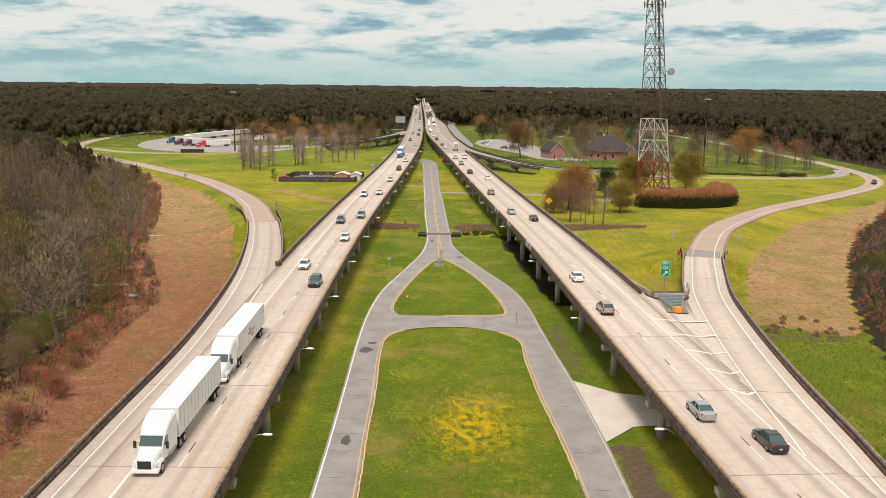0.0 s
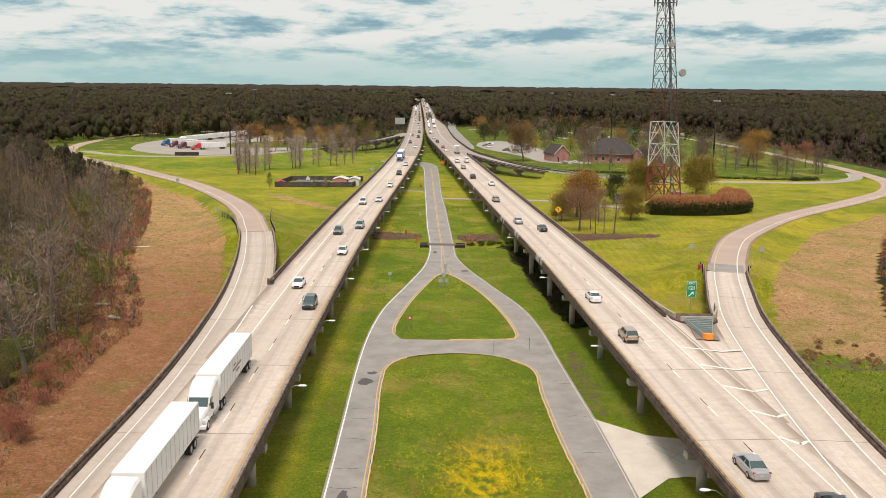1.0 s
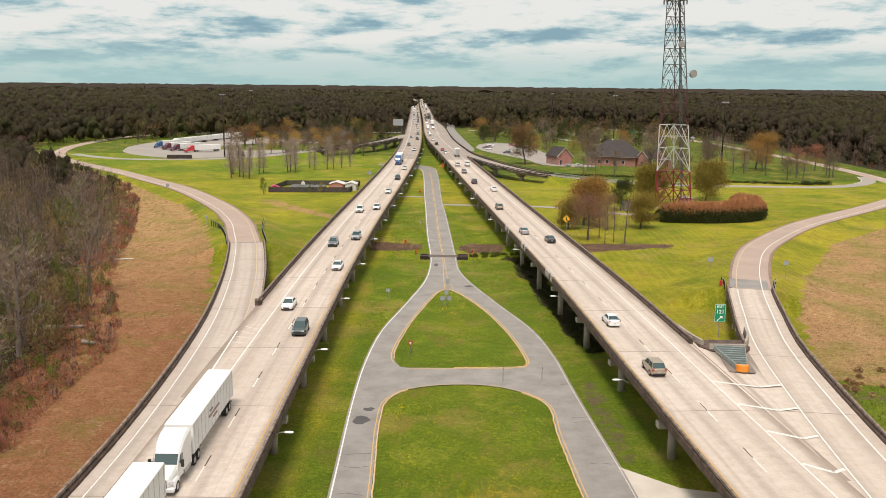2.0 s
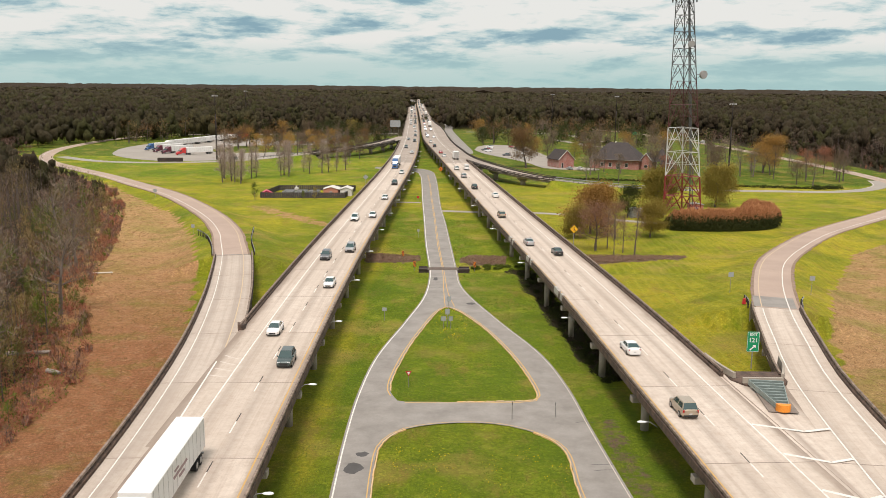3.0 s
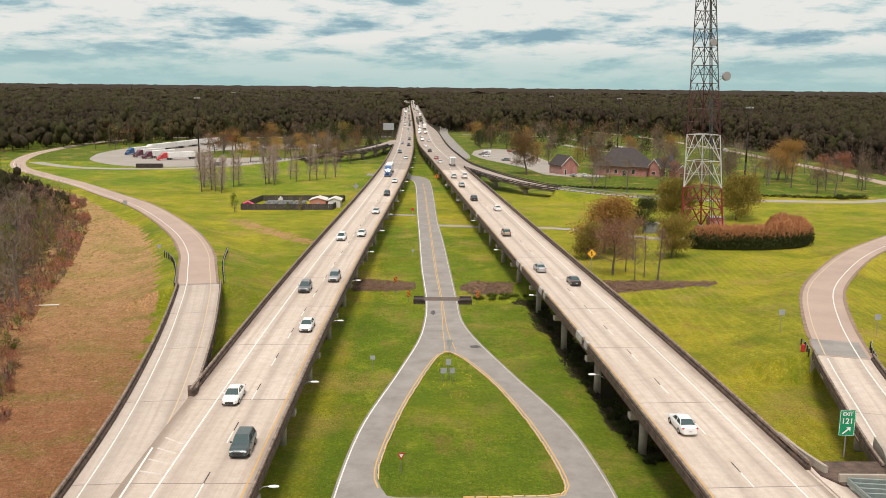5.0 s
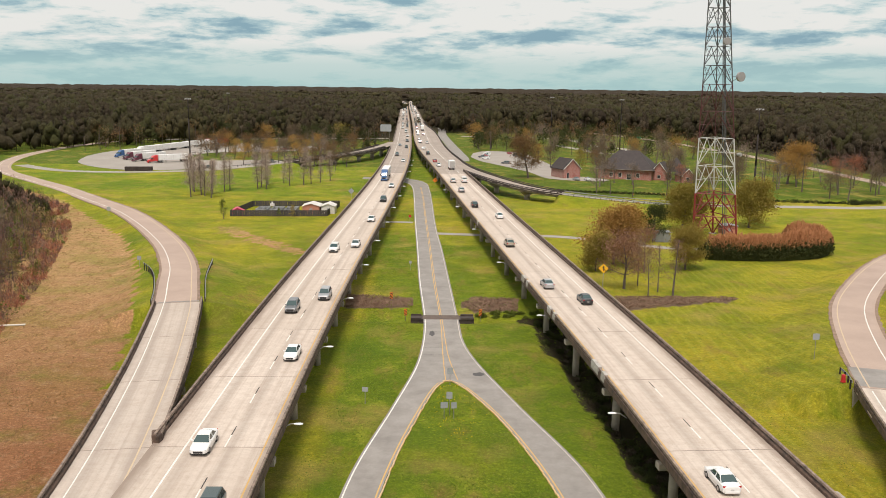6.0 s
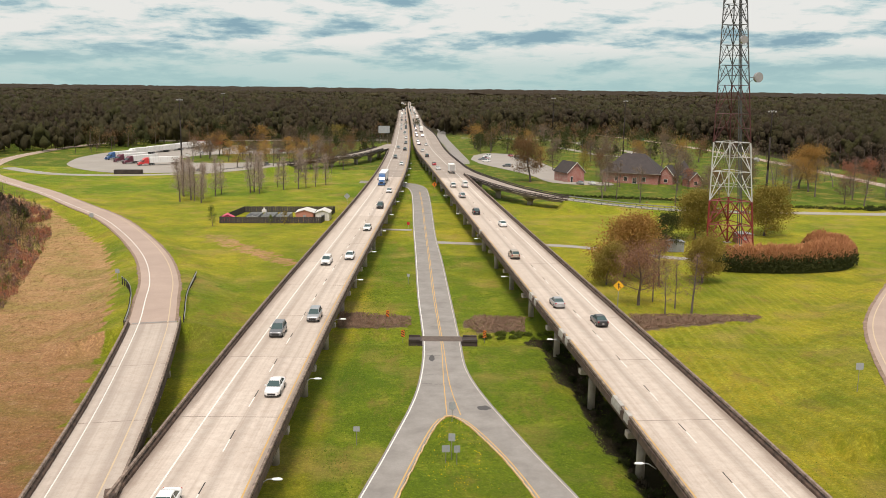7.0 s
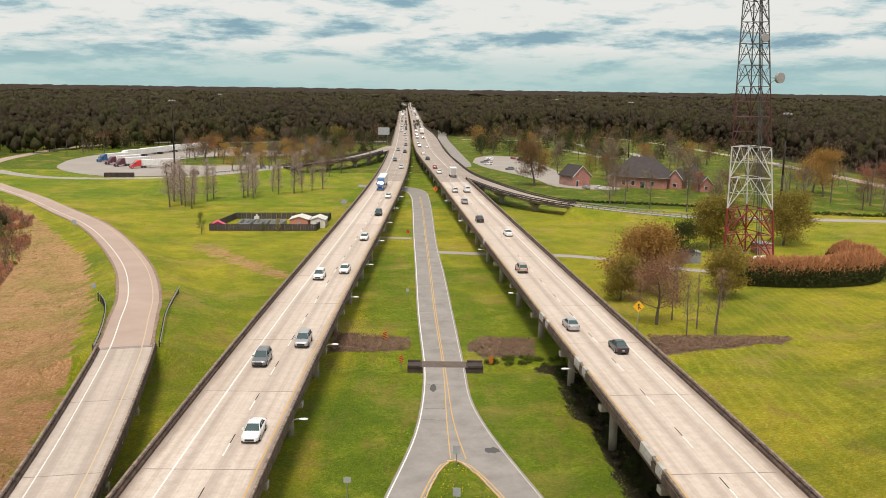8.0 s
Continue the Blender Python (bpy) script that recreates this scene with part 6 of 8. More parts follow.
def quads_mesh(name, quads):
    """Loose four-cornered pieces as one mesh; rows five and six may hold what faced() adds."""
    n = len(quads)
    me = bpy.data.meshes.new(name)
    me.vertices.add(n * 4)
    me.vertices.foreach_set("co", np.ascontiguousarray(quads[:, :4], np.float32).ravel())
    me.loops.add(n * 4)
    me.loops.foreach_set("vertex_index", np.arange(n * 4, dtype=np.int32))
    me.polygons.add(n)
    me.polygons.foreach_set("loop_start", np.arange(0, n * 4, 4, dtype=np.int32))
    me.update(calc_edges=True)
    if quads.shape[1] > 4:
        me.attributes.new("tint", "FLOAT", "FACE").data.foreach_set("value", np.ascontiguousarray(quads[:, 5, 0], np.float32))
        me.normals_split_custom_set_from_vertices(np.repeat(quads[:, 4], 4, 0))
    return me


def limb(bm, rng, p, d, length, r, depth, tips, sides=6):
    """A tapered, bending limb that forks."""
    steps = 3 if depth else 4
    for k in range(steps):
        q = p + d * (length / steps)
        rod(bm, p, q, r, sides, r * 0.8)
        p, r = q, r * 0.8
        d = (d + Vector((rng.uniform(-.18, .18), rng.uniform(-.18, .18), rng.uniform(-.02, .16)))).normalized()
        if depth == 0 and k >= 1 or depth > 0:
            tips.append((p.copy(), d.copy(), r))
    return p, d, r


TREES = {}


def tree_meshes(kind, seed):
    """Trunk with limbs, and a crown of separate twigs or leaves, for a tree ten metres high."""
    key = (kind, seed)
    if key in TREES:
        return TREES[key]
    rng, rs = random.Random(seed * 7 + len(kind)), np.random.RandomState(seed * 13 + len(kind))
    bm = bmesh.new()
    tips = []
    slim = kind in ("cypress", "thin")
    base_kind, kind = kind, kind.replace("fine", "").replace("dense", "").replace("lite", "")
    clear = dict(bare=2.2, bud=1.9, olive=1.4, oak=1.3, cypress=1.6, thin=2.6, green=1.6)[kind]
    top = 9.4 if slim else 7.2
    p, d, r = Vector((0, 0, -0.3)), Vector((0, 0, 1)), 0.16 if slim else 0.22
    spine = []
    z, n = -0.3, 9
    for k in range(n):
        q = p + d * ((top + .3) / n)
        rod(bm, p, q, r, 6, r * 0.87)
        spine.append((q.copy(), r * .87))
        p, r = q, r * 0.87
        bend = 0.03 if slim else 0.11
        d = (d + Vector((rng.uniform(-bend, bend), rng.uniform(-bend, bend), 0.03))).normalized()
    reach = dict(bare=2.9, bud=3.0, olive=3.3, oak=3.6, cypress=1.25, thin=1.7, green=2.4)[kind]
    count = dict(bare=15, bud=15, olive=14, oak=13, cypress=26, thin=14, green=14)[kind]
    for k in range(count):
        f = (k + rng.uniform(0, 1)) / count
        zz = clear + (top - clear) * f
        i = min(range(n), key=lambda j: abs(spine[j][0].z - zz))
        base, rr = spine[i]
        a = k * 2.4 + rng.uniform(-.4, .4)
        if slim:
            shape = (1 - f) * 0.8 + 0.25
            rise = 0.35 + 0.5 * f
        else:
            shape = math.sin(math.pi * (0.22 + 0.70 * f)) ** 0.7
            rise = 0.25 + 1.0 * f
        dd = Vector((math.cos(a), math.sin(a), rise)).normalized()
        ends = []
        e, ed, er = limb(bm, rng, base.copy(), dd, reach * shape * rng.uniform(.75, 1.1), rr * (0.38 if slim else 0.5), 0, ends, 4)
        tips += ends
        if not slim:
            for b in range(1 if base_kind.endswith("lite") else 3):
                b0 = rng.choice(ends)
                da = (b0[1] + Vector((rng.uniform(-.9, .9), rng.uniform(-.9, .9), rng.uniform(-.1, .7)))).normalized()
                limb(bm, rng, b0[0].copy(), da, reach * .38 * rng.uniform(.6, 1.1), b0[2] * .6, 1, tips, 3)
    tips.append((p.copy(), d.copy(), r))
    trunk = bpy.data.meshes.new("trunk")
    bm.to_mesh(trunk)
    bm.free()
    trunk.materials.append(MATS["bark_grey" if kind == "bare" else "bark"])
    tp = np.array([t[0] for t in tips])
    td = np.array([t[1] for t in tips])
    total, ln, wd, fuzz = dict(bare=(1300, (.35, .95), (.02, .055), .55), bud=(3000, (.22, .55), (.09, .2), .68), olive=(4200, (.25, .55), (.2, .42), .8), oak=(2600, (.22, .45), (.2, .36), .8),
                               cypress=(1700, (.3, .8), (.03, .065), .42), thin=(480, (.3, .75), (.03, .07), .4), green=(1200, (.2, .45), (.14, .28), .6))[kind]
    if base_kind.endswith("lite"):
        total, ln, wd = int(total * .85), tuple(v * .95 for v in ln), tuple(v * (1.1 if kind in ("bare", "thin") else .55) for v in wd)
    elif base_kind.endswith("dense"):
        total, ln, wd = int(total * 3.0), tuple(v * .7 for v in ln), tuple(v * .6 for v in wd)
    elif base_kind != kind:
        total, ln, wd = int(total * 1.7), tuple(v * .62 for v in ln), tuple(v * .55 for v in wd)
    idx = rs.randint(0, len(tp), total)
    c = tp[idx] + rs.normal(0, fuzz, (total, 3)) * np.array((1, 1, .8))
    crown = quads_mesh("crown", sprays(rs, c, td[idx] * .8, ln, wd, 0.3, 0.55))
    TREES[key] = (trunk, crown)
    return TREES[key]


CROWNS = {}


def plant_tree(kind, seed, material, x, y, high, wide=1.0, label="", group="", name="tree"):
    trunk, crown = tree_meshes(kind, seed)
    key = (kind, seed, material)
    if key not in CROWNS:
        CROWNS[key] = crown.copy()
        CROWNS[key].materials.append(MATS[material])
    ob = thing(name, label, "tree", group)
    ob.matrix_basis = Matrix.Translation((x, y, height(x, y))) @ Matrix.Rotation((x * 7.3 + y * 3.1) % 6.28, 4, "Z") @ Matrix.Diagonal((high / 10 * wide, high / 10 * wide, high / 10, 1))
    for n, me in (("trunk", trunk), ("crown", CROWNS[key])):
        c = new(n, me)
        c.parent = ob
    return ob


# the group near the tower
for k, (kind, m, x, y, h, w, lab) in enumerate((("budfine", "twig_rust", 36.9, 251.5, 13.6, 1.2, "tree with fine reddish budding twigs on mown grass"), ("thin", "twig_grey", 40.4, 254.5, 10.5, 1.0, "slender bare tree on mown grass"),
                                                ("thin", "twig_grey", 40.0, 243.8, 9.5, 1.0, "slender bare tree with a pale trunk"), ("thin", "twig_mauve", 43.2, 248.8, 10, 1.0, "slender bare tree on mown grass"), ("thin", "twig_mauve", 45.2, 244.8, 11.5, 1.35, "slender bare tree with wide fine twigs"),
                                                ("olivedense", "bud_orange", 39.8, 277, 14.6, 1.3, "round tree in rust and olive spring leaf"), ("olivedense", "leaf_olive", 34.2, 269, 9.5, 1.1, "round tree in olive spring leaf"), ("oakdense", "leaf_dark", 56.5, 307, 11.0, 0.95, "dark evergreen tree beside the tower"), ("olivedense", "leaf_olive", 55.2, 271.5, 10.5, 1.2, "low yellow-green tree beside a hedge"),
                                                ("olivedense", "leaf_olive", 70, 327, 14.5, 1.3, "olive-leaved tree behind the tower"), ("olivedense", "leaf_olive", 92, 334, 15, 1.2, "broad olive-leaved tree behind the tower"),
                                                ("budfine", "twig_rust", 45, 268, 11.0, 1.0, "tree with orange budding twigs"))):
    plant_tree(kind, k % 4, m, x, y, h, w, lab, "trees by the tower")

# bare young cypresses on the lawn
for k, (x, y) in enumerate(((-91.2, 394.7), (-93.7, 408.7), (-88.7, 399.8), (-86.5, 396.5), (-82.9, 391.4), (-89.8, 404), (-85, 402), (-82.8, 411.2), (-82.1, 417.5), (-72.1, 421.6), (-71.6, 426.5), (-68.4, 420.3), (-70.6, 435.1), (-65.2, 441.9), (-61.4, 433.4), (-56.1, 436.6), (-53.6, 440.4), (-95, 412), (-50.5, 446), (-47, 452))):
    plant_tree("cypress", k % 5, "twig_pale", x, y, 15.5 - (k * 3 % 5) * (0.7 if k < 12 else 1.2), 1.15, "slim bare young cypress on the lawn", "cypresses on the lawn")
plant_tree("green", 1, "leaf_spring", -66.8, 341.8, 7.0, .75, "small green-leaved tree by the fence")
plant_tree("green", 2, "leaf_olive", -46.5, 346.0, 4.5, .8, "small green-leaved tree by the fence")
plant_tree("green", 0, "leaf_spring", -50.5, 345.2, 3.6, .8, "small green-leaved tree by the fence")

# trees of the rest area
REST = [(40.3, 472.5, 21, "buddense", "bud_rust", 1.25), (153, 458, 20, "buddense", "bud_orange", 1.3), (66, 413, 12, "thin", "twig_brown", 1.2), (73, 405, 12.5, "thin", "twig_brown", 1.2), (84, 398, 15, "thin", "twig_brown", 1.1), (92, 394, 13, "bud", "twig_brown", .8), (27, 655, 12, "oak", "leaf_dark", 1.5), (36, 665, 12, "oak", "leaf_dark", 1.5), (44, 640, 11, "oak", "leaf_dark", 1.5),
        (26, 690, 18, "bud", "bud_orange", 1.1), (54, 548, 12, "bud", "bud_orange", 1.1), (58, 530, 13, "bud", "twig_brown", 1.1), (70, 512, 12, "oak", "leaf_olive", 1.0), (76, 455, 11, "thin", "twig_brown", 1.4), (72, 458, 12, "bud", "twig_grey", 1.0), (98, 446, 13, "bud", "twig_brown", .9), (104, 452, 10, "bud", "bud_red", .9), (95, 500, 12, "bud", "twig_grey", 1.1),
        (112, 480, 15, "bud", "twig_brown", 1.0), (118, 520, 16, "bud", "twig_grey", 1.1), (108, 560, 16, "bud", "bud_orange", 1.0), (96, 600, 15, "bud", "twig_grey", 1.1), (86, 580, 14, "bud", "twig_brown", 1.1), (70, 620, 13, "bud", "twig_grey", 1.1), (62, 680, 15, "bud", "bud_orange", 1.0), (78, 720, 16, "bud", "twig_grey", 1.1), (130, 560, 16, "bud", "bud_orange", 1.1), (140, 620, 17, "bud", "twig_brown", 1.1),
        (128, 452, 15, "bud", "twig_brown", 1.0), (136, 440, 14, "thin", "twig_brown", 1.3), (147, 428, 15, "thin", "twig_brown", 1.3), (152, 446, 16, "bud", "bud_orange", 1.1), (158, 420, 14, "thin", "twig_brown", 1.4), (165, 436, 15, "bud", "bud_red", 1.0), (172, 418, 14, "bud", "twig_brown", .9), (176, 430, 15, "thin", "twig_brown", 1.3), (181, 455, 15, "bud", "bud_red", 1.0), (120, 425, 14, "bud", "twig_brown", .9), (112, 412, 13, "thin", "twig_brown", 1.3),
        (-100, 526, 13, "bud", "bud_orange", 1.1), (-94, 530, 14, "bud", "twig_brown", 1.1), (-85, 520, 14, "bud", "bud_orange", 1.1), (-78, 522, 13, "bud", "twig_brown", 1.1), (-82, 590, 14, "bud", "bud_orange", 1.2), (-70, 600, 14, "bud", "bud_orange", 1.2), (-62, 660, 14, "oak", "leaf_dark", 1.3), (-50, 668, 13, "oak", "leaf_dark", 1.2), (-36, 560, 8, "thin", "twig_brown", 1.2), (-50, 500, 9, "thin", "twig_brown", 1.2),
        (-132, 600, 14, "bud", "bud_orange", 1.1), (-126, 575, 13, "bud", "twig_brown", 1.1), (-112, 560, 13, "bud", "bud_orange", 1.1), (-150, 705, 15, "oak", "leaf_dark", 1.3), (-120, 700, 15, "bud", "bud_orange", 1.2), (-100, 690, 15, "bud", "twig_brown", 1.2), (-88, 700, 14, "oak", "leaf_dark", 1.2), (-70, 720, 15, "oak", "leaf_olive", 1.2), (-40, 640, 11, "green", "leaf_dark", .8), (-170, 720, 15, "oak", "leaf_dark", 1.4)]
rng = random.Random(40)
for zone, count, kinds in ((((60, 178), (400, 600)), 40, ("bud", "bare", "thin", "bare")), (((-135, -45), (505, 640)), 40, ("bud", "bare", "bud", "thin"))):
    for k in range(count):
        for _ in range(60):
            x, y = rng.uniform(*zone[0]), rng.uniform(*zone[1])
            if not inside(LOT_LEFT, x, y) and not inside(LOT_RIGHT, x, y) and all(math.hypot(x - r[0], y - r[1]) > 6 for r in REST) and not (74 < x < 112 and 455 < y < 492) and not (49 < x < 66 and 468 < y < 490) and not (x < 30 and y > 700):
                break
        kind = rng.choice(kinds)
        REST.append((x, y, rng.uniform(10, 16), kind, rng.choice(("leaf_dark", "leaf_dark", "leaf_olive")) if kind == "oak" else rng.choice(("bud_rust", "bud_rust", "twig_brown", "bud_orange")) if kind == "bud" else rng.choice(("twig_brown", "twig_brown", "twig_grey")), 1.2))
WORDS = dict(twig_brown="bare with brown twigs", bud_rust="with dark rusty budding twigs", bud_orange="with orange-coloured budding twigs", twig_mauve="with fine reddish bare twigs", twig_grey="bare and grey", leaf_dark="evergreen with dark leaves", leaf_olive="in olive spring leaf", bud_red="with red budding twigs")
for k, (x, y, h, kind, m, w) in enumerate(REST):
    plant_tree(kind if kind in ("thin", "buddense") else kind + "lite", k % 4, m, x, y, h, w, "tree %s in the rest-area lawn" % WORDS[m], "trees of the rest area")


# ---- woodland ----
def wood_spots(poly, x0, x1, y0, y1, gap, seed):
    rs = np.random.RandomState(seed)
    spots = []
    for y in np.arange(y0, y1, gap):
        for x in np.arange(x0, x1, gap):
            px, py = x + rs.uniform(-.55, .55) * gap, y + rs.uniform(-.55, .55) * gap
            if inside(poly, px, py):
                spots.append((px, py))
    return spots


def edge_distance(poly, x, y, upto):
    best = 1e9
    for (ax, ay), (bx, by) in zip(poly[:upto], poly[1:upto + 1]):
        t = max(0, min(1, ((x - ax) * (bx - ax) + (y - ay) * (by - ay)) / ((bx - ax) ** 2 + (by - ay) ** 2)))
        best = min(best, math.hypot(x - ax - t * (bx - ax), y - ay - t * (by - ay)))
    return best


def trunk_quads(x, y, z, high, top):
    t = 0.012 * high
    return np.array([[(x - t, y, z - .3), (x + t, y, z - .3), (x + t * .4, y, z + high * top), (x - t * .4, y, z + high * top)], [(x, y - t, z - .3), (x, y + t, z - .3), (x, y + t * .4, z + high * top), (x, y - t * .4, z + high * top)]])


def crowd_quads(rs, x, y, high, wide, n, size, thin, deep=.33, up=.5, tint=None):
    """A whole tree as loose twigs that rise and fan out, for a joined wood."""
    u = rs.normal(0, 1, (n, 3))
    u /= np.linalg.norm(u, axis=1)[:, None]
    if deep > .45:
        u[:, 2] = np.where(rs.uniform(0, 1, n) < .8, abs(u[:, 2]), u[:, 2])
    r = rs.uniform(.5 if deep > .45 else .3, 1, (n, 1)) ** .5
    # a few limbs gather the twigs, with gaps between them
    heads = rs.normal(0, 1, (7, 3))
    heads /= np.linalg.norm(heads, axis=1)[:, None]
    pull = heads[np.argmax(u @ heads.T, 1)]
    u = u * .72 + pull * .4
    c = u * r * np.array((wide, wide, high * deep)) * rs.uniform(.8, 1.15, (n, 1)) + np.array((x, y, high * (.97 - deep)))
    d = u * .5 + rs.normal(0, .45, (n, 3)) + np.array((0, 0, 1.3 if deep > .45 else up))
    d /= np.linalg.norm(d, axis=1)[:, None] + 1e-9
    s = np.cross(d, u + rs.normal(0, .5, (n, 3)))
    s /= np.linalg.norm(s, axis=1)[:, None] + 1e-9
    ln, wd = rs.uniform(size[0], size[1], (n, 1)), rs.uniform(thin[0], thin[1], (n, 1)) / 2
    q = np.stack([c - d * ln * .5, c + s * wd, c + d * ln * .5, c - s * wd], 1)
    return faced(rs, q, u + np.array((0, 0, .35)), tint), trunk_quads(x, y, 0, high, .8)


def crown_shell(rs, x, y, high, wide, n, size, lobes=4, low=.45, tint=None):
    """A leafy tree as overlapping lobes of leaf clumps that face outwards."""
    q, out = [], []
    for k in range(lobes):
        f = k / max(1, lobes - 1)
        a, off = rs.uniform(0, 6.28), wide * .6 * (1 - f * .8)
        r = wide * rs.uniform(.36, .58) * (1 - .2 * f)
        m = n // lobes
        u = rs.normal(0, 1, (m, 3)) + np.array((0, 0, .45))
        u /= np.linalg.norm(u, axis=1)[:, None]
        c = u * np.array((r, r, r * 1.15)) * rs.uniform(.8, 1.08, (m, 1)) + np.array((x + math.cos(a) * off, y + math.sin(a) * off, high * (low + (.9 - low) * f * rs.uniform(.75, 1)) - r * .2))
        nn = u + rs.normal(0, .35, (m, 3))
        d = np.cross(nn, rs.normal(0, 1, (m, 3)))
        d /= np.linalg.norm(d, axis=1)[:, None] + 1e-9
        s = np.cross(nn, d)
        s /= np.linalg.norm(s, axis=1)[:, None] + 1e-9
        la, lb = rs.uniform(size[0], size[1], (m, 1)) * .5, rs.uniform(size[0], size[1], (m, 1)) * .4
        q.append(np.stack([c - d * la, c + s * lb, c + d * la, c - s * lb], 1))
        out.append(u)
    return faced(rs, np.concatenate(q), np.concatenate(out), tint), trunk_quads(x, y, 0, high, .7)


ICO = [(0, 0, 1), (.894, 0, .447), (.276, .851, .447), (-.724, .526, .447), (-.724, -.526, .447), (.276, -.851, .447), (.724, .526, -.447), (-.276, .851, -.447), (-.894, 0, -.447), (-.276, -.851, -.447), (.724, -.526, -.447), (0, 0, -1)]
ICO_FACES = [(0, 1, 2), (0, 2, 3), (0, 3, 4), (0, 4, 5), (0, 5, 1), (1, 6, 2), (2, 7, 3), (3, 8, 4), (4, 9, 5), (5, 10, 1), (2, 6, 7), (3, 7, 8), (4, 8, 9), (5, 9, 10), (1, 10, 6), (6, 11, 7), (7, 11, 8), (8, 11, 9), (9, 11, 10), (10, 11, 6)]


def soft_tree(rs, x, y, high, wide, lobes, n, size, thin, tint):
    """A distant tree: uneven lobes of massed twigs, and loose twigs that break their outline. Returns lobe points and twigs."""
    base, twigs = np.array(ICO), []
    parts = []
    for k in range(lobes):
        f = (k + .6) / lobes
        a, off = rs.uniform(0, 6.28), wide * .62 * (1 - f * .7)
        r = wide * rs.uniform(.30, .60) * (1 - .25 * f)
        tall = min(r * rs.uniform(1.0, 1.9), high * .34)
        c = np.array((x + math.cos(a) * off, y + math.sin(a) * off, min(high - tall * .8, high * (.28 + .57 * f) + rs.uniform(-1, 1))))
        spun = base @ np.array(Matrix.Rotation(rs.uniform(0, 6.28), 3, Vector(rs.normal(0, 1, 3)).normalized())).T
        parts.append(spun * rs.uniform(.5, 1.2, (12, 1)) * np.array((r, r, tall)) + c)
        m = n // lobes
        u = rs.normal(0, 1, (m, 3)) + np.array((0, -.2, .35))
        u /= np.linalg.norm(u, axis=1)[:, None]
        p = c + u * np.array((r, r, tall)) * rs.uniform(.85, 1.35, (m, 1))
        d = u * .5 + rs.normal(0, .35, (m, 3)) + np.array((0, 0, .9))
        d /= np.linalg.norm(d, axis=1)[:, None] + 1e-9
        s = np.cross(d, u)
        s /= np.linalg.norm(s, axis=1)[:, None] + 1e-9
        ln, wd = rs.uniform(size[0], size[1], (m, 1)), rs.uniform(thin[0], thin[1], (m, 1)) / 2
        q = np.stack([p - d * ln * .5, p + s * wd, p + d * ln * .5, p - s * wd], 1)
        twigs.append(faced(rs, q, u * np.array((1, 1, .7)), tint))
    return np.concatenate(parts), np.concatenate(twigs)


def lobes_mesh(name, points, tints):
    """Many twelve-cornered lobes as one smooth mesh, each with its tree's tint."""
    n = len(points) // 12
    me = bpy.data.meshes.new(name)
    me.vertices.add(n * 12)
    me.vertices.foreach_set("co", np.ascontiguousarray(points, np.float32).ravel())
    idx = (np.array(ICO_FACES).ravel()[None] + 12 * np.arange(n)[:, None]).ravel()
    me.loops.add(n * 60)
    me.loops.foreach_set("vertex_index", idx.astype(np.int32))
    me.polygons.add(n * 20)
    me.polygons.foreach_set("loop_start", np.arange(0, n * 60, 3, dtype=np.int32))
    me.update(calc_edges=True)
    me.attributes.new("tint", "FLOAT", "FACE").data.foreach_set("value", np.repeat(np.array(tints, np.float32), 20))
    return me


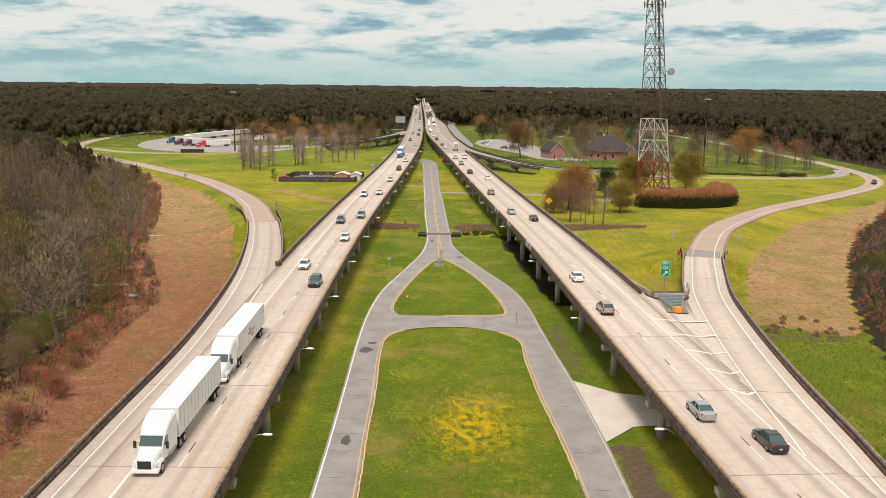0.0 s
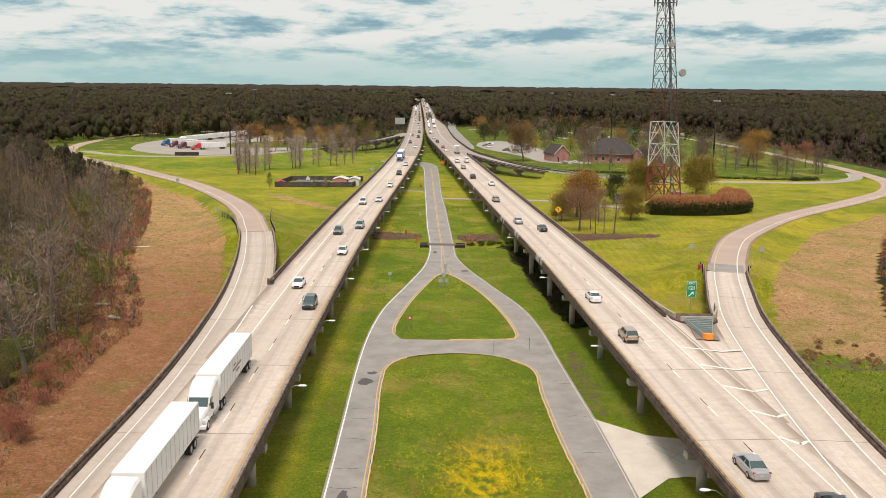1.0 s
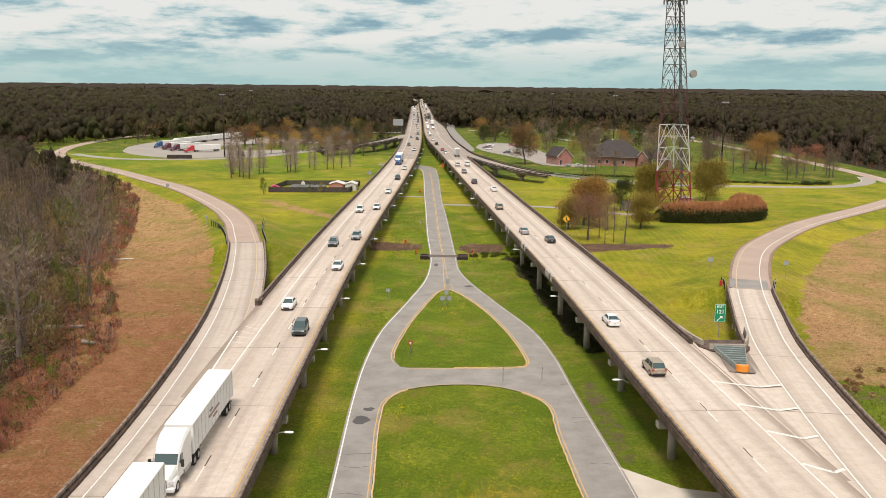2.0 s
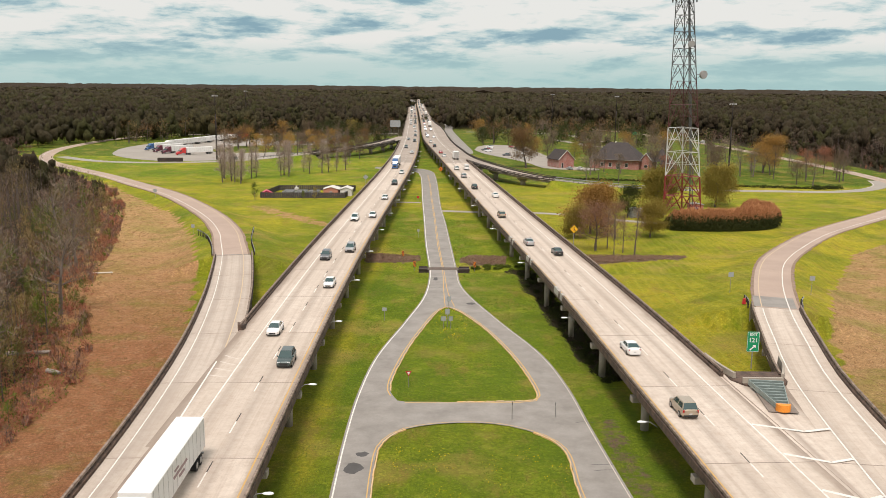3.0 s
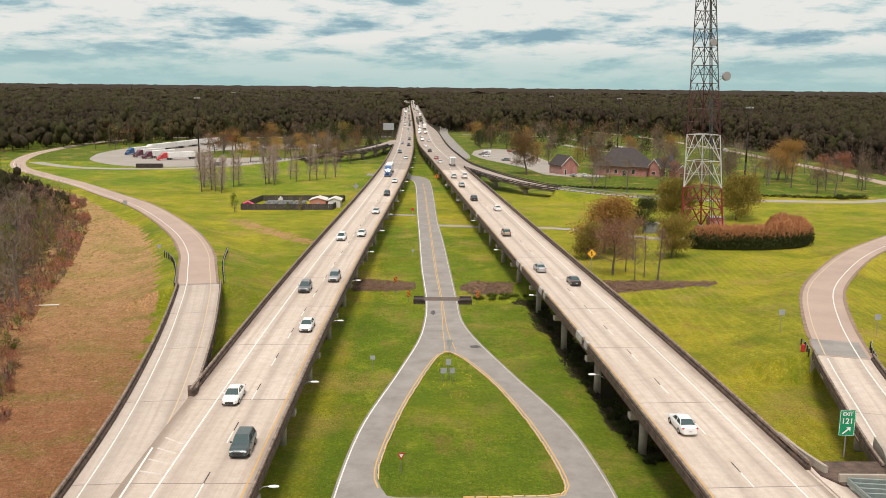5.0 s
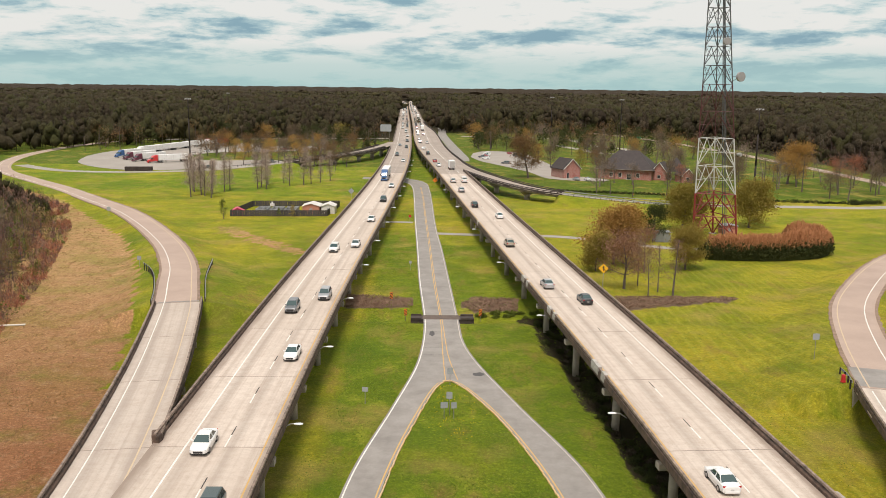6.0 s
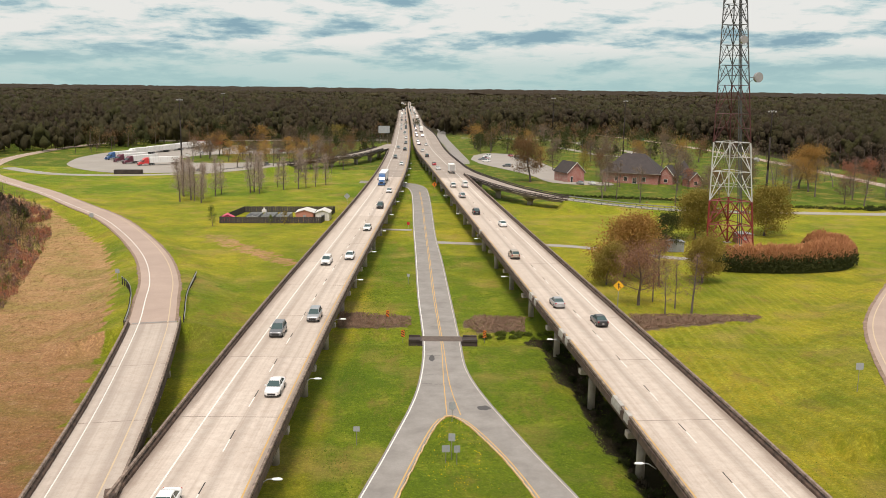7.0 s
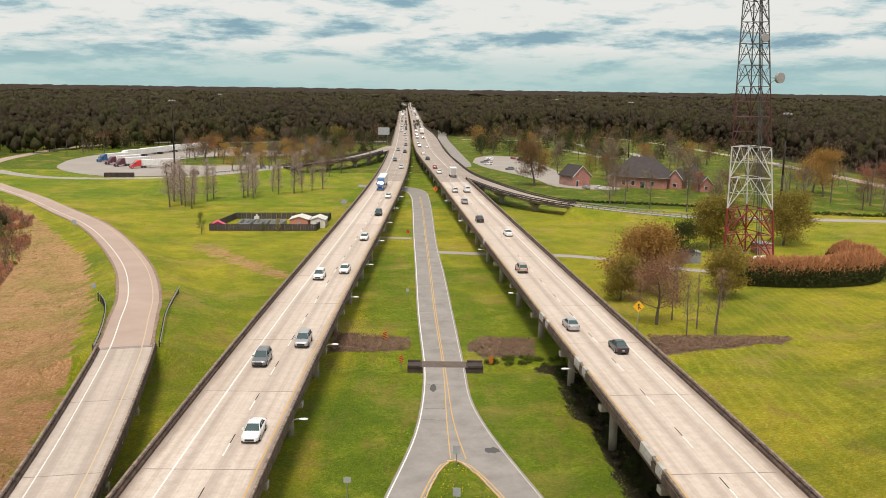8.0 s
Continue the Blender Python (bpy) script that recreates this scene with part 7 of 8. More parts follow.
def near_wood(name, poly, bounds, edge_n, gap, seed, solo_y, label, dusk=False):
    rs = np.random.RandomState(seed + 1)
    joined = {}
    trunks = []
    masses, tones = [], []
    solo = 0
    for k, (x, y) in enumerate(wood_spots(poly, *bounds, gap, seed)):
        d = edge_distance(poly, x, y, edge_n)
        if d > 150 or y < 42 and d > 40 or abs(x) > .56 * y + 30:
            continue
        tone = noise.noise((x * 0.035, y * 0.035, seed))
        pick = rs.uniform(-.45, .45) + tone
        if d < 6:
            if rs.uniform() < .3:
                continue
            high, wide = rs.uniform(1.6, 3.8), 1.4
            kind, m = ("bud", "bud_red") if pick > .1 else ("bare", "twig_mauve") if pick > -.15 else ("greenfine", "leaf_spring")
        elif d < 24:
            high, wide = rs.uniform(5, 9.5), 1.15
            kind, m = ("thin", "twig_mauve") if pick > .14 else ("bare", "twig_mauve") if pick > .0 else ("budfine", "leaf_haze") if pick > -.24 else ("greenfine", "leaf_spring")
        else:
            if rs.uniform() < (.40 if d < 50 else .62 if d < 90 else .74):
                continue
            high, wide = rs.uniform(11, 17) + min(6, (d - 24) * .2), 1.15
            kind, m = ("bare", "twig_grey") if pick > .12 else ("budfine", "leaf_haze") if pick > -.06 else ("bare", "twig_mauve") if pick > -.22 else ("budfine", "leaf_olive") if pick > -.36 else ("bare", "wood_dark")
        # far from the edge, darker twig and leaf colours stand for shade inside the wood
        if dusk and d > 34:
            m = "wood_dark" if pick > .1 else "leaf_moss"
        if d < 60 and 48 < y < solo_y and solo < 130:
            words = {"bare": "bare grey tree in a tangled wood", "thin": "slender bare sapling at the wood's edge", "budfine": "tree in olive bud in a tangled wood", "greenfine": "young tree in fresh leaf at the wood's edge"}
            if d < 6:
                words = {"bare": "low bare shrub at the wood's edge", "bud": "low shrub with red buds at the wood's edge", "greenfine": "low shrub in fresh leaf at the wood's edge"}
            plant_tree(kind, k % 4, m, x, y, high, wide, words[kind], "trees of the near wood", "tree" if d >= 6 else "shrub")
            solo += 1
            continue
        if m == "twig_mauve" and d < 24 or d < 6:
            q, t = crowd_quads(rs, x, y, high, high * .3, int(120 + high * 16), (.4, 1.2), (.02, .055), .42, 1.3)
        elif m in ("twig_grey", "twig_mauve"):
            q, t = crowd_quads(rs, x, y, high, high * .26, 340 if d < 60 else 130, (.4, 1.3), (.03, .075), .42, .6)
        else:
            if d < 70 and y < 330:
                q, t = crowd_quads(rs, x, y, high, high * .27, 420, (.3, .9), (.05, .15), .42, .5)
            else:
                # deep in the wood only the massed tops show
                tone = min(1, max(0, .5 + tone * .7 + rs.uniform(-.35, .35)))
                lob, q = soft_tree(rs, x, y, high, high * .42, 4, 60, (.6, 1.9), (.1, .28), tone)
                t, m = trunk_quads(x, y, 0, high, .5), "far_wood"
                masses.append(lob)
                tones += [tone] * 4
        joined.setdefault(m, []).append(q)
        trunks.append(t)
    ob = tagged(new(name), label, "woodland", kind="stuff")
    if masses:
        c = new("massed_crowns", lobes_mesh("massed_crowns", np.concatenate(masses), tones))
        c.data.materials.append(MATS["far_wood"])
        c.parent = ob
    for m, qs in joined.items():
        c = new("crowns", quads_mesh("crowns", np.concatenate(qs)))
        c.data.materials.append(MATS[m])
        c.parent = ob
    c = new("trunks", quads_mesh("trunks", np.concatenate(trunks)))
    c.data.materials.append(MATS["bark"])
    c.parent = ob


for k, (x, y, h) in enumerate(((-57, 126, 16.5), (-63, 148, 18), (-73, 166, 16), (-68, 186, 17.5), (-84, 196, 18), (-80, 222, 15.5), (-96, 250, 17), (-108, 282, 16.5))):
    plant_tree("bare", k % 4, "twig_grey", x, y, h, 1.25, "tall bare grey tree with wide limbs over low scrub", "trees of the near wood")
near_wood("wood_left", WOOD_LEFT, (-420, -40, -40, 640), 14, 4.4, 3, 290, "tangled bare grey and budding wood beside the highway")
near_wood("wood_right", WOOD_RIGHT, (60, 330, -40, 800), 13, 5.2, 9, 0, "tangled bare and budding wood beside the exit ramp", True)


def grove():
    """Loose bare trees between the rest area and the forest."""
    rs = np.random.RandomState(5)
    joined, trunks = {}, []
    for k in range(760):
        x, y = rs.uniform(-215, 185), rs.uniform(590, 930)
        if -38 < x < 24 and y < 900 or inside(LOT_LEFT, x, y) or inside(LOT_RIGHT, x, y):
            continue
        m = ("bud_rust", "twig_brown", "leaf_haze", "bud_rust", "leaf_moss", "leaf_dark", "leaf_dark")[rs.randint(7)]
        high = rs.uniform(9, 17)
        q, t = crowd_quads(rs, x, y, high, high * .32, 210, (.5, 1.4), (.12, .30), .38) if not m.startswith("leaf_d") else crown_shell(rs, x, y, high * .8, high * .38, 260, (.5, 1.1), 6, .35)
        joined.setdefault(m, []).append(q)
        trunks.append(t)
    ob = tagged(new("grove"), "loose bare and budding trees before the far forest", "woodland", kind="stuff")
    for m, qs in joined.items():
        c = new("crowns", quads_mesh("crowns", np.concatenate(qs)))
        c.data.materials.append(MATS[m])
        c.parent = ob
    c = new("trunks", quads_mesh("trunks", np.concatenate(trunks)))
    c.data.materials.append(MATS["bark"])
    c.parent = ob


grove()


def far_wood():
    rs = np.random.RandomState(21)
    quads, trunks = [], []

    def near_line(x, y, room=14):
        a = np.interp(y, LEFT_RUN.p[:, 1], LEFT_RUN.p[:, 0])
        b = np.interp(y, RIGHT_RUN.p[:, 1], RIGHT_RUN.p[:, 0])
        # far out the carriageways part round a wooded median
        return a - room < x < b + room if y < 2010 else abs(x - a) < room or abs(x - b) < room

    masses, tones = [], []
    for y0, y1, gap, n, size, thin, lobes, w in ((540, 900, 10.5, 110, (.8, 2.8), (.12, .32), 6, 7.6), (900, 1250, 14.5, 36, (1.2, 3.2), (.3, .7), 4, 12), (1250, 2100, 26, 14, (2.4, 5.0), (.8, 1.8), 2, 24), (2100, 3300, 46, 8, (4, 9), (2, 4), 2, 42)):
        for y in np.arange(y0, y1, gap):
            half = 0.55 * y + 50
            for x in np.arange(-half, half, gap):
                px, py = x + rs.uniform(-.5, .5) * gap, y + rs.uniform(-.5, .5) * gap
                # the clearing of the interchange
                if y < 1250:
                    wobble = 45 * noise.noise((px * .012, 3, 1)) + 20 * noise.noise((px * .05, 8, 1))
                    rim = float(np.interp(px, (-330, -250, -222, -150, -60, 20, 110, 200, 222, 300), (545, 560, 650, 715, 750, 860, 860, 800, 660, 580))) + wobble
                    if py < rim:
                        continue
                if near_line(px, py):
                    continue
                high = rs.uniform(14.5, 21) * (1 + .25 * noise.noise((px * .004, py * .004, 5)))
                tone = min(1, max(0, .5 + .6 * noise.noise((px * .008, py * .004, 9)) + rs.uniform(-.4, .4)))
                lob, q = soft_tree(rs, px, py, high, w * rs.uniform(.7, 1.15), lobes, n, size, thin, tone)
                masses.append(lob)
                tones += [tone] * lobes
                quads.append(q)
                if y < 900:
                    trunks.append(trunk_quads(px, py, 0, high, .5))
    ob = tagged(new("wood_far"), "dark wide forest that reaches the horizon", "woodland", kind="stuff")
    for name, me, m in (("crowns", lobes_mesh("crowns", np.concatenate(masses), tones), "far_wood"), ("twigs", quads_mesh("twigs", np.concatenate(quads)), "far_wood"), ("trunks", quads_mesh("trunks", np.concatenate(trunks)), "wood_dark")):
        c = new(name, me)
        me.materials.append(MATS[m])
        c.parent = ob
    # canopy beyond, made taller with distance to bring the skyline up to the horizon
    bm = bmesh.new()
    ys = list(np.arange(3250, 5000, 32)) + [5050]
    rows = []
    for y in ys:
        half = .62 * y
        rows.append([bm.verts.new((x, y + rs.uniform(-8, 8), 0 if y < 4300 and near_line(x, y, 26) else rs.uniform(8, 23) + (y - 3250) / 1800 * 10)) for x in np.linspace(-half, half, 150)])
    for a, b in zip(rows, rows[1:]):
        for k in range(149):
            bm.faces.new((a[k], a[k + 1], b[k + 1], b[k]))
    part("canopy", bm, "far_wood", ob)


far_wood()


# ---- hedge round the tower compound ----
def build_hedge():
    run = Run([(63.0, 288, 0), (70, 286.5, 0), (80, 286.5, 0), (89, 289, 0), (94, 294, 0), (94.5, 301, 0), (91, 306, 0)], 1)
    rs = np.random.RandomState(8)
    ob = thing("hedge", "thick dark hedge with reddish-brown feathery tips", "hedge")
    n = 24000
    s = rs.uniform(0, run.s[-1], n)
    a = rs.uniform(0.02, math.pi - .02, n)
    pts, out = np.zeros((n, 3)), np.zeros((n, 3))
    for k in range(n):
        f = s[k] / run.s[-1]
        hi = 5.0 + 1.5 * f + 1.1 * noise.noise((s[k] * .18, 2, 2)) + .7 * noise.noise((s[k] * .9, a[k], 5))
        w = 5.0 + .7 * noise.noise((s[k] * .15, 7, 3))
        ends = min(1, (s[k] + .4) / 3.5, (run.s[-1] - s[k] + .4) / 3.5) ** .5
        r = rs.uniform(.82, 1.06) * ends
        p = run.at(s[k], math.cos(a[k]) * w * r)
        nn = run.at(s[k], math.cos(a[k]) * w * r + 1) - p
        pts[k] = (p.x, p.y, max(.1, abs(math.sin(a[k])) ** .6 * hi * r))
        out[k] = (nn.x * math.cos(a[k]), nn.y * math.cos(a[k]), math.sin(a[k]))
    high = pts[:, 2] > 3.7 + rs.normal(0, .6, n)
    low_me = quads_mesh("leaves", sprays(rs, pts[~high], out[~high], (.35, .8), (.18, .4), 0, .6))
    top_me = quads_mesh("tips", sprays(rs, pts[high], out[high] * .6, (.6, 1.7), (.07, .18), .7, .5))
    for nme, me, m in (("foliage", low_me, "leaf_dark"), ("feathery_top", top_me, "hedge_tips")):
        c = new(nme, me)
        me.materials.append(MATS[m])
        c.parent = ob
    # solid dark core added to close the gaps behind the leaves
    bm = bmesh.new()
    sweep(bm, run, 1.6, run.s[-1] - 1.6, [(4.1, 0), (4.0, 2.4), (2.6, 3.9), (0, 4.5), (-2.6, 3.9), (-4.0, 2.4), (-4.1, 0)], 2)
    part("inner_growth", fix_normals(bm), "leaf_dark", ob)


build_hedge()


def low_bushes(name, spots, material, label, n=420, tall=1.3):
    rs = np.random.RandomState(len(spots))
    qs = []
    for x, y, r in spots:
        u = rs.normal(0, 1, (n, 3))
        u /= np.linalg.norm(u, axis=1)[:, None]
        u[:, 2] = abs(u[:, 2])
        c = u * np.array((r, r, tall * r * .7)) * rs.uniform(.5, 1, (n, 1)) + np.array((x, y, height(x, y)))
        qs.append(sprays(rs, c, u, (.25, .65), (.06, .22), .2, .7))
    ob = tagged(new(name, quads_mesh(name, np.concatenate(qs))), label, "bushes", kind="stuff")
    ob.data.materials.append(MATS[material])


rng = random.Random(12)
# dark twig and leaf tints here hold part of the ditch's shade too
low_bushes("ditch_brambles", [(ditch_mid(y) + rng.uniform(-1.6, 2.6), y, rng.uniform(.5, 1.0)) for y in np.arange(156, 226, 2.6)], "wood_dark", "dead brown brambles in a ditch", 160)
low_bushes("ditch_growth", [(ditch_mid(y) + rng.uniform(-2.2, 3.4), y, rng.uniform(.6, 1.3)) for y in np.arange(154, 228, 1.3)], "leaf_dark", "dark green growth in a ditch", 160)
low_bushes("low_hedge", [(44 + k * 1.7, 423 - k * .42 + rng.uniform(-.6, .6), rng.uniform(.9, 1.4)) for k in range(30)] + [(112 + k * 1.6, 398 - k * .3 + rng.uniform(-.8, .8), rng.uniform(.9, 1.5)) for k in range(26)] + [(154 + rng.uniform(-5, 9), 392 + rng.uniform(-3, 3), rng.uniform(1.2, 2.0)) for k in range(16)], "leaf_dark", "row of low dark bushes", 200)
low_bushes("wash_growth", [(rng.uniform(2.6, 20), rng.uniform(228.8, 231), rng.uniform(.4, .8)) for k in range(26)], "leaf_spring", "green growth along a wash", 120)


# ---- grass tufts, dead brush and flowers ----
def scatter(name, n, place, material, length, width, label, seed, up=1.6, lift=.5):
    rs = np.random.RandomState(seed)
    pts = []
    while len(pts) < n:
        x, y = place(rs)
        if x is not None:
            pts.append((x, y, height(x, y) + length[0] * lift))
    c = np.array(pts)
    ob = tagged(new(name, quads_mesh(name, sprays(rs, c, np.zeros_like(c), length, width, up, .8))), label, "grass", kind="stuff")
    ob.data.materials.append(MATS[material])


def in_flowers(rs):
    if rs.uniform() < .85:
        x, y = rs.normal(4.2, 2.7), rs.normal(96, 5.5)
        if noise.noise((x * 1.1, y * .7, 4)) + rs.uniform(-.45, .45) < .0:
            return None, None
    else:
        x, y = rs.uniform(-7, 13), rs.uniform(76, 130)
        if noise.noise((x * .3, y * .25, 9)) < .1:
            return None, None
    return (x, y) if inside(ISLE_LOW, x, y) else (None, None)


def in_isle2(rs):
    x, y = rs.normal(0, 1.6), rs.uniform(172, 192)
    return (x, y) if inside(ISLE_TOP, x, y) and noise.noise((x * .5, y * .4, 2)) > 0 else (None, None)


def on_lawn(rs):
    x, y = rs.uniform(-17, 24), rs.uniform(66, 300)
    if inside(LEFT_OUT + RIGHT_OUT, x, y) and not inside(ISLE_LOW, x, y) and not inside(ISLE_TOP, x, y):
        return None, None
    if 17.5 < x and 90 < y < 113:
        return None, None
    return (x, y) if noise.noise((x * .16, y * .16, 3)) > -.1 else (None, None)


def in_brush(rs):
    if rs.uniform() < .6:
        x, y = rs.uniform(-130, -36), rs.uniform(60, 380)
        return (x, y) if inside(BRUSH_LEFT, x, y) and noise.noise((x * .9, y * .5, 5)) > .08 else (None, None)
    x, y = rs.uniform(52, 160), rs.uniform(134, 320)
    return (x, y) if inside(BRUSH_RIGHT, x, y) and noise.noise((x * .9, y * .7, 5)) > .08 else (None, None)


def in_wood(near):
    def place(rs):
        x, y = rs.uniform(-150, -34), rs.uniform(48, 400)
        if not inside(WOOD_LEFT, x, y):
            return None, None
        d = edge_distance(WOOD_LEFT, x, y, 14)
        if d > (12 if near == 1.0 else 40) or noise.noise((x * .09, y * .09, near)) < -.05:
            return None, None
        return x, y
    return place


scatter("undergrowth_red", 42000, in_wood(1.0), "bud_red", (.25, .8), (.04, .12), "reddish undergrowth at the wood's edge", 41, .9, 1.0)
scatter("undergrowth_grey", 24000, in_wood(4.0), "twig_mauve", (.3, 1.2), (.025, .07), "bare twiggy undergrowth at the wood's edge", 42, .9, 1.2)
scatter("undergrowth_green", 20000, in_wood(7.0), "leaf_spring", (.2, .6), (.08, .22), "fresh green undergrowth at the wood's edge", 43, .6, 1.2)


def thicket(name, poly, bounds, gap, seed, edge_n, label):
    """Low scrub along the edge of a wood."""
    rs = np.random.RandomState(seed)
    groups = {}
    for x, y in wood_spots(poly, *bounds, gap, seed + 1):
        d = edge_distance(poly, x, y, edge_n)
        tone = noise.noise((x * .06, y * .06, 12)) + rs.uniform(-.4, .4)
        if d > 17 or tone < -.3 or abs(x) > .56 * y + 25:
            continue
        z = height(x, y)
        if tone > .05:
            high = rs.uniform(1.0, 2.2) + d * .22
            m = "twig_mauve"
            q, t = crowd_quads(rs, x, y, high, .45 + high * .14, 90, (.4, 1.1), (.025, .06), .45, 2.4)
        else:
            high = rs.uniform(.8, 1.7) + d * .08
            m = ("bud_red", "leaf_haze", "bud_red", "leaf_spring")[int((noise.noise((x * .1, y * .1, 3)) + .5 + rs.uniform(-.2, .2)) * 4) % 4]
            q, t = crown_shell(rs, x, y, high, .5 + high * .4, 90, (.12, .38), 4, .2)
        q[:, :4, 2] += z
        groups.setdefault(m, []).append(q)
    ob = tagged(new(name), label, "bushes", kind="stuff")
    for m, qs in groups.items():
        c = new("scrub", quads_mesh("scrub", np.concatenate(qs)))
        c.data.materials.append(MATS[m])
        c.parent = ob


thicket("thicket", WOOD_LEFT, (-190, -36, 44, 420), 2.5, 77, 14, "low mauve, red and green scrub along the wood's edge")
thicket("thicket", WOOD_RIGHT, (60, 215, 100, 420), 2.6, 87, 13, "low mauve and green scrub beside the exit ramp")


def in_spoil(rs):
    x, y = rs.uniform(-20, 58), rs.uniform(230, 244)
    return (x, y) if any(inside(p, x, y) for p in SPOIL) else (None, None)


scatter("spoil_brush", 9000, in_spoil, "heap_brush", (.3, .9), (.05, .16), "heap of dead brown brush and mulch", 35, .3, .4)
scatter("flowers", 12500, in_flowers, "flower_yellow", (.06, .13), (.05, .12), "patch of bright yellow wild flowers in grass", 31, .2, 1.1)
scatter("flowers_isle", 260, in_isle2, "flower_yellow", (.08, .14), (.08, .14), "scattered yellow wild flowers in grass", 32, .2, 1.1)
def on_open_lawn(rs):
    x, y = rs.uniform(26, 110), rs.uniform(140, 290)
    run_x = float(np.interp(y, RIGHT_RUN.p[:, 1], RIGHT_RUN.p[:, 0])) + 7
    ramp_x = float(np.interp(y, RIGHT_RAMP.p[:, 1], RIGHT_RAMP.p[:, 0])) - 4.5
    return (x, y) if run_x < x < ramp_x else (None, None)


scatter("lawn_tufts", 9000, on_open_lawn, "grass_blades", (.08, .2), (.06, .14), "uneven mown spring grass", 36)
scatter("grass_tufts", 34000, on_lawn, "grass_blades", (.12, .3), (.06, .14), "uneven tufts of spring grass", 33)
def on_bank(rs):
    x, y = rs.uniform(40, 72), rs.uniform(60, 150)
    lo = float(np.interp(y, RIGHT_RAMP.p[:, 1], RIGHT_RAMP.p[:, 0])) + 4.5
    return (x, y) if x > lo and not inside(WOOD_RIGHT, x, y) and not inside(BRUSH_RIGHT, x, y) else (None, None)


scatter("bank_weeds", 12000, on_bank, "grass_blades", (.2, .5), (.06, .18), "rank green weeds on the bank", 44, 1.0, .8)
low_bushes("bank_brambles", [(57 + rng.gauss(0, 6), 138 + rng.gauss(0, 3.5), rng.uniform(.3, .8)) for k in range(34)], "brush_tufts", "dead brown brambles along the bank", 130)
scatter("brush_stubble", 26000, in_brush, "brush_tufts", (.12, .38), (.04, .13), "stubble of mown dead brush", 34)

# ---- buildings of the rest area ----
surface("mortar", (0.36, 0.27, 0.22), (0.27, 0.2, 0.17), scale=1, fine=8, bump=0)


def brick_mat():
    m, nt, b = node_mat("brick_wall")
    tc = nt.nodes.new("ShaderNodeTexCoord")
    br = nt.nodes.new("ShaderNodeTexBrick")
    br.inputs["Color1"].default_value = (0.30, 0.085, 0.065, 1)
    br.inputs["Color2"].default_value = (0.38, 0.13, 0.10, 1)
    br.inputs["Mortar"].default_value = (0.40, 0.30, 0.26, 1)
    br.inputs["Scale"].default_value = 1.0
    br.inputs["Mortar Size"].default_value = 0.012
    br.inputs["Brick Width"].default_value = 0.22
    br.inputs["Row Height"].default_value = 0.075
    mp = nt.nodes.new("ShaderNodeMapping")
    mp.inputs["Rotation"].default_value = (radians(90), 0, 0)
    nt.links.new(tc.outputs["Object"], mp.inputs[0])
    nt.links.new(mp.outputs[0], br.inputs["Vector"])
    col = blend(nt, spread(nt, noise_node(nt, tc.outputs["Object"], 0.5, 4), 0.4, 0.7, 0, 0.5), br.outputs["Color"], (0.22, 0.06, 0.05))
    nt.links.new(col, b.inputs["Base Color"])
    b.inputs["Roughness"].default_value = 0.9
    relief(nt, b, br.outputs["Fac"], -0.4, 0.01)
    MATS["brick"] = m


brick_mat()
surface("shingles", (0.052, 0.040, 0.038), (0.028, 0.022, 0.021), scale=0.5, fine=5, bump=0.03)
surface("trim_white", (0.70, 0.67, 0.62), (0.5, 0.46, 0.42), scale=1.5, fine=8, bump=0)
surface("window_dark", (0.03, 0.035, 0.04), (0.05, 0.05, 0.055), rough=0.15, bump=0)
surface("fence_wood", (0.075, 0.062, 0.058), (0.035, 0.03, 0.03), scale=0.6, fine=6, bump=0.01, alike=0.6)
surface("salmon_wall", (0.50, 0.22, 0.15), (0.40, 0.17, 0.12), scale=0.8, fine=6, bump=0)
surface("sheet_roof", (0.68, 0.65, 0.60), (0.50, 0.46, 0.42), rough=0.5, scale=0.7, fine=5, bump=0)
surface("pink_sheet", (0.60, 0.06, 0.13), (0.45, 0.04, 0.09), rough=0.5, scale=0.7, fine=5, bump=0)
surface("equipment_grey", (0.33, 0.34, 0.35), (0.18, 0.18, 0.19), rough=0.6, scale=0.7, fine=5, bump=0)


def roof_hip(bm, w, d, z0, z1, over, ridge):
    lo = [(-w - over, -d - over, z0), (w + over, -d - over, z0), (w + over, d + over, z0), (-w - over, d + over, z0)]
    vs = [bm.verts.new(p) for p in lo]
    a, b = bm.verts.new((-ridge, 0, z1)), bm.verts.new((ridge, 0, z1))
    for f in ((vs[0], vs[1], b, a), (vs[1], vs[2], b), (vs[2], vs[3], a, b), (vs[3], vs[0], a)):
        bm.faces.new(f)
    bm.faces.new(vs[::-1])


def roof_gable(bm, w, d, z0, z1, over, thick=0.22):
    """Ridge along y."""
    for s in (1, -1):
        drop = (z1 - z0) / w * over
        a = [(0, -d - over, z1), (s * (w + over), -d - over, z0 - drop), (s * (w + over), d + over, z0 - drop), (0, d + over, z1)]
        up = [bm.verts.new((x, y, z + thick)) for x, y, z in a]
        dn = [bm.verts.new(p) for p in a]
        bm.faces.new(up), bm.faces.new(dn[::-1])
        for k in range(4):
            bm.faces.new((dn[k], dn[(k + 1) % 4], up[(k + 1) % 4], up[k]))


def openings(ob, w, d, rows, wall):
    for x, z0, z1, half, side in rows:
        bm = bmesh.new()
        y = -d * side
        box(bm, x - half, x + half, y - 0.05, y + 0.05, z0, z1)
        win = part("window", bm, "trim_white", ob)
        bm = bmesh.new()
        box(bm, x - half + .1, x + half - .1, y - 0.07, y + 0.07, z0 + .1, z1 - .1)
        part("pane", bm, "window_dark", win)


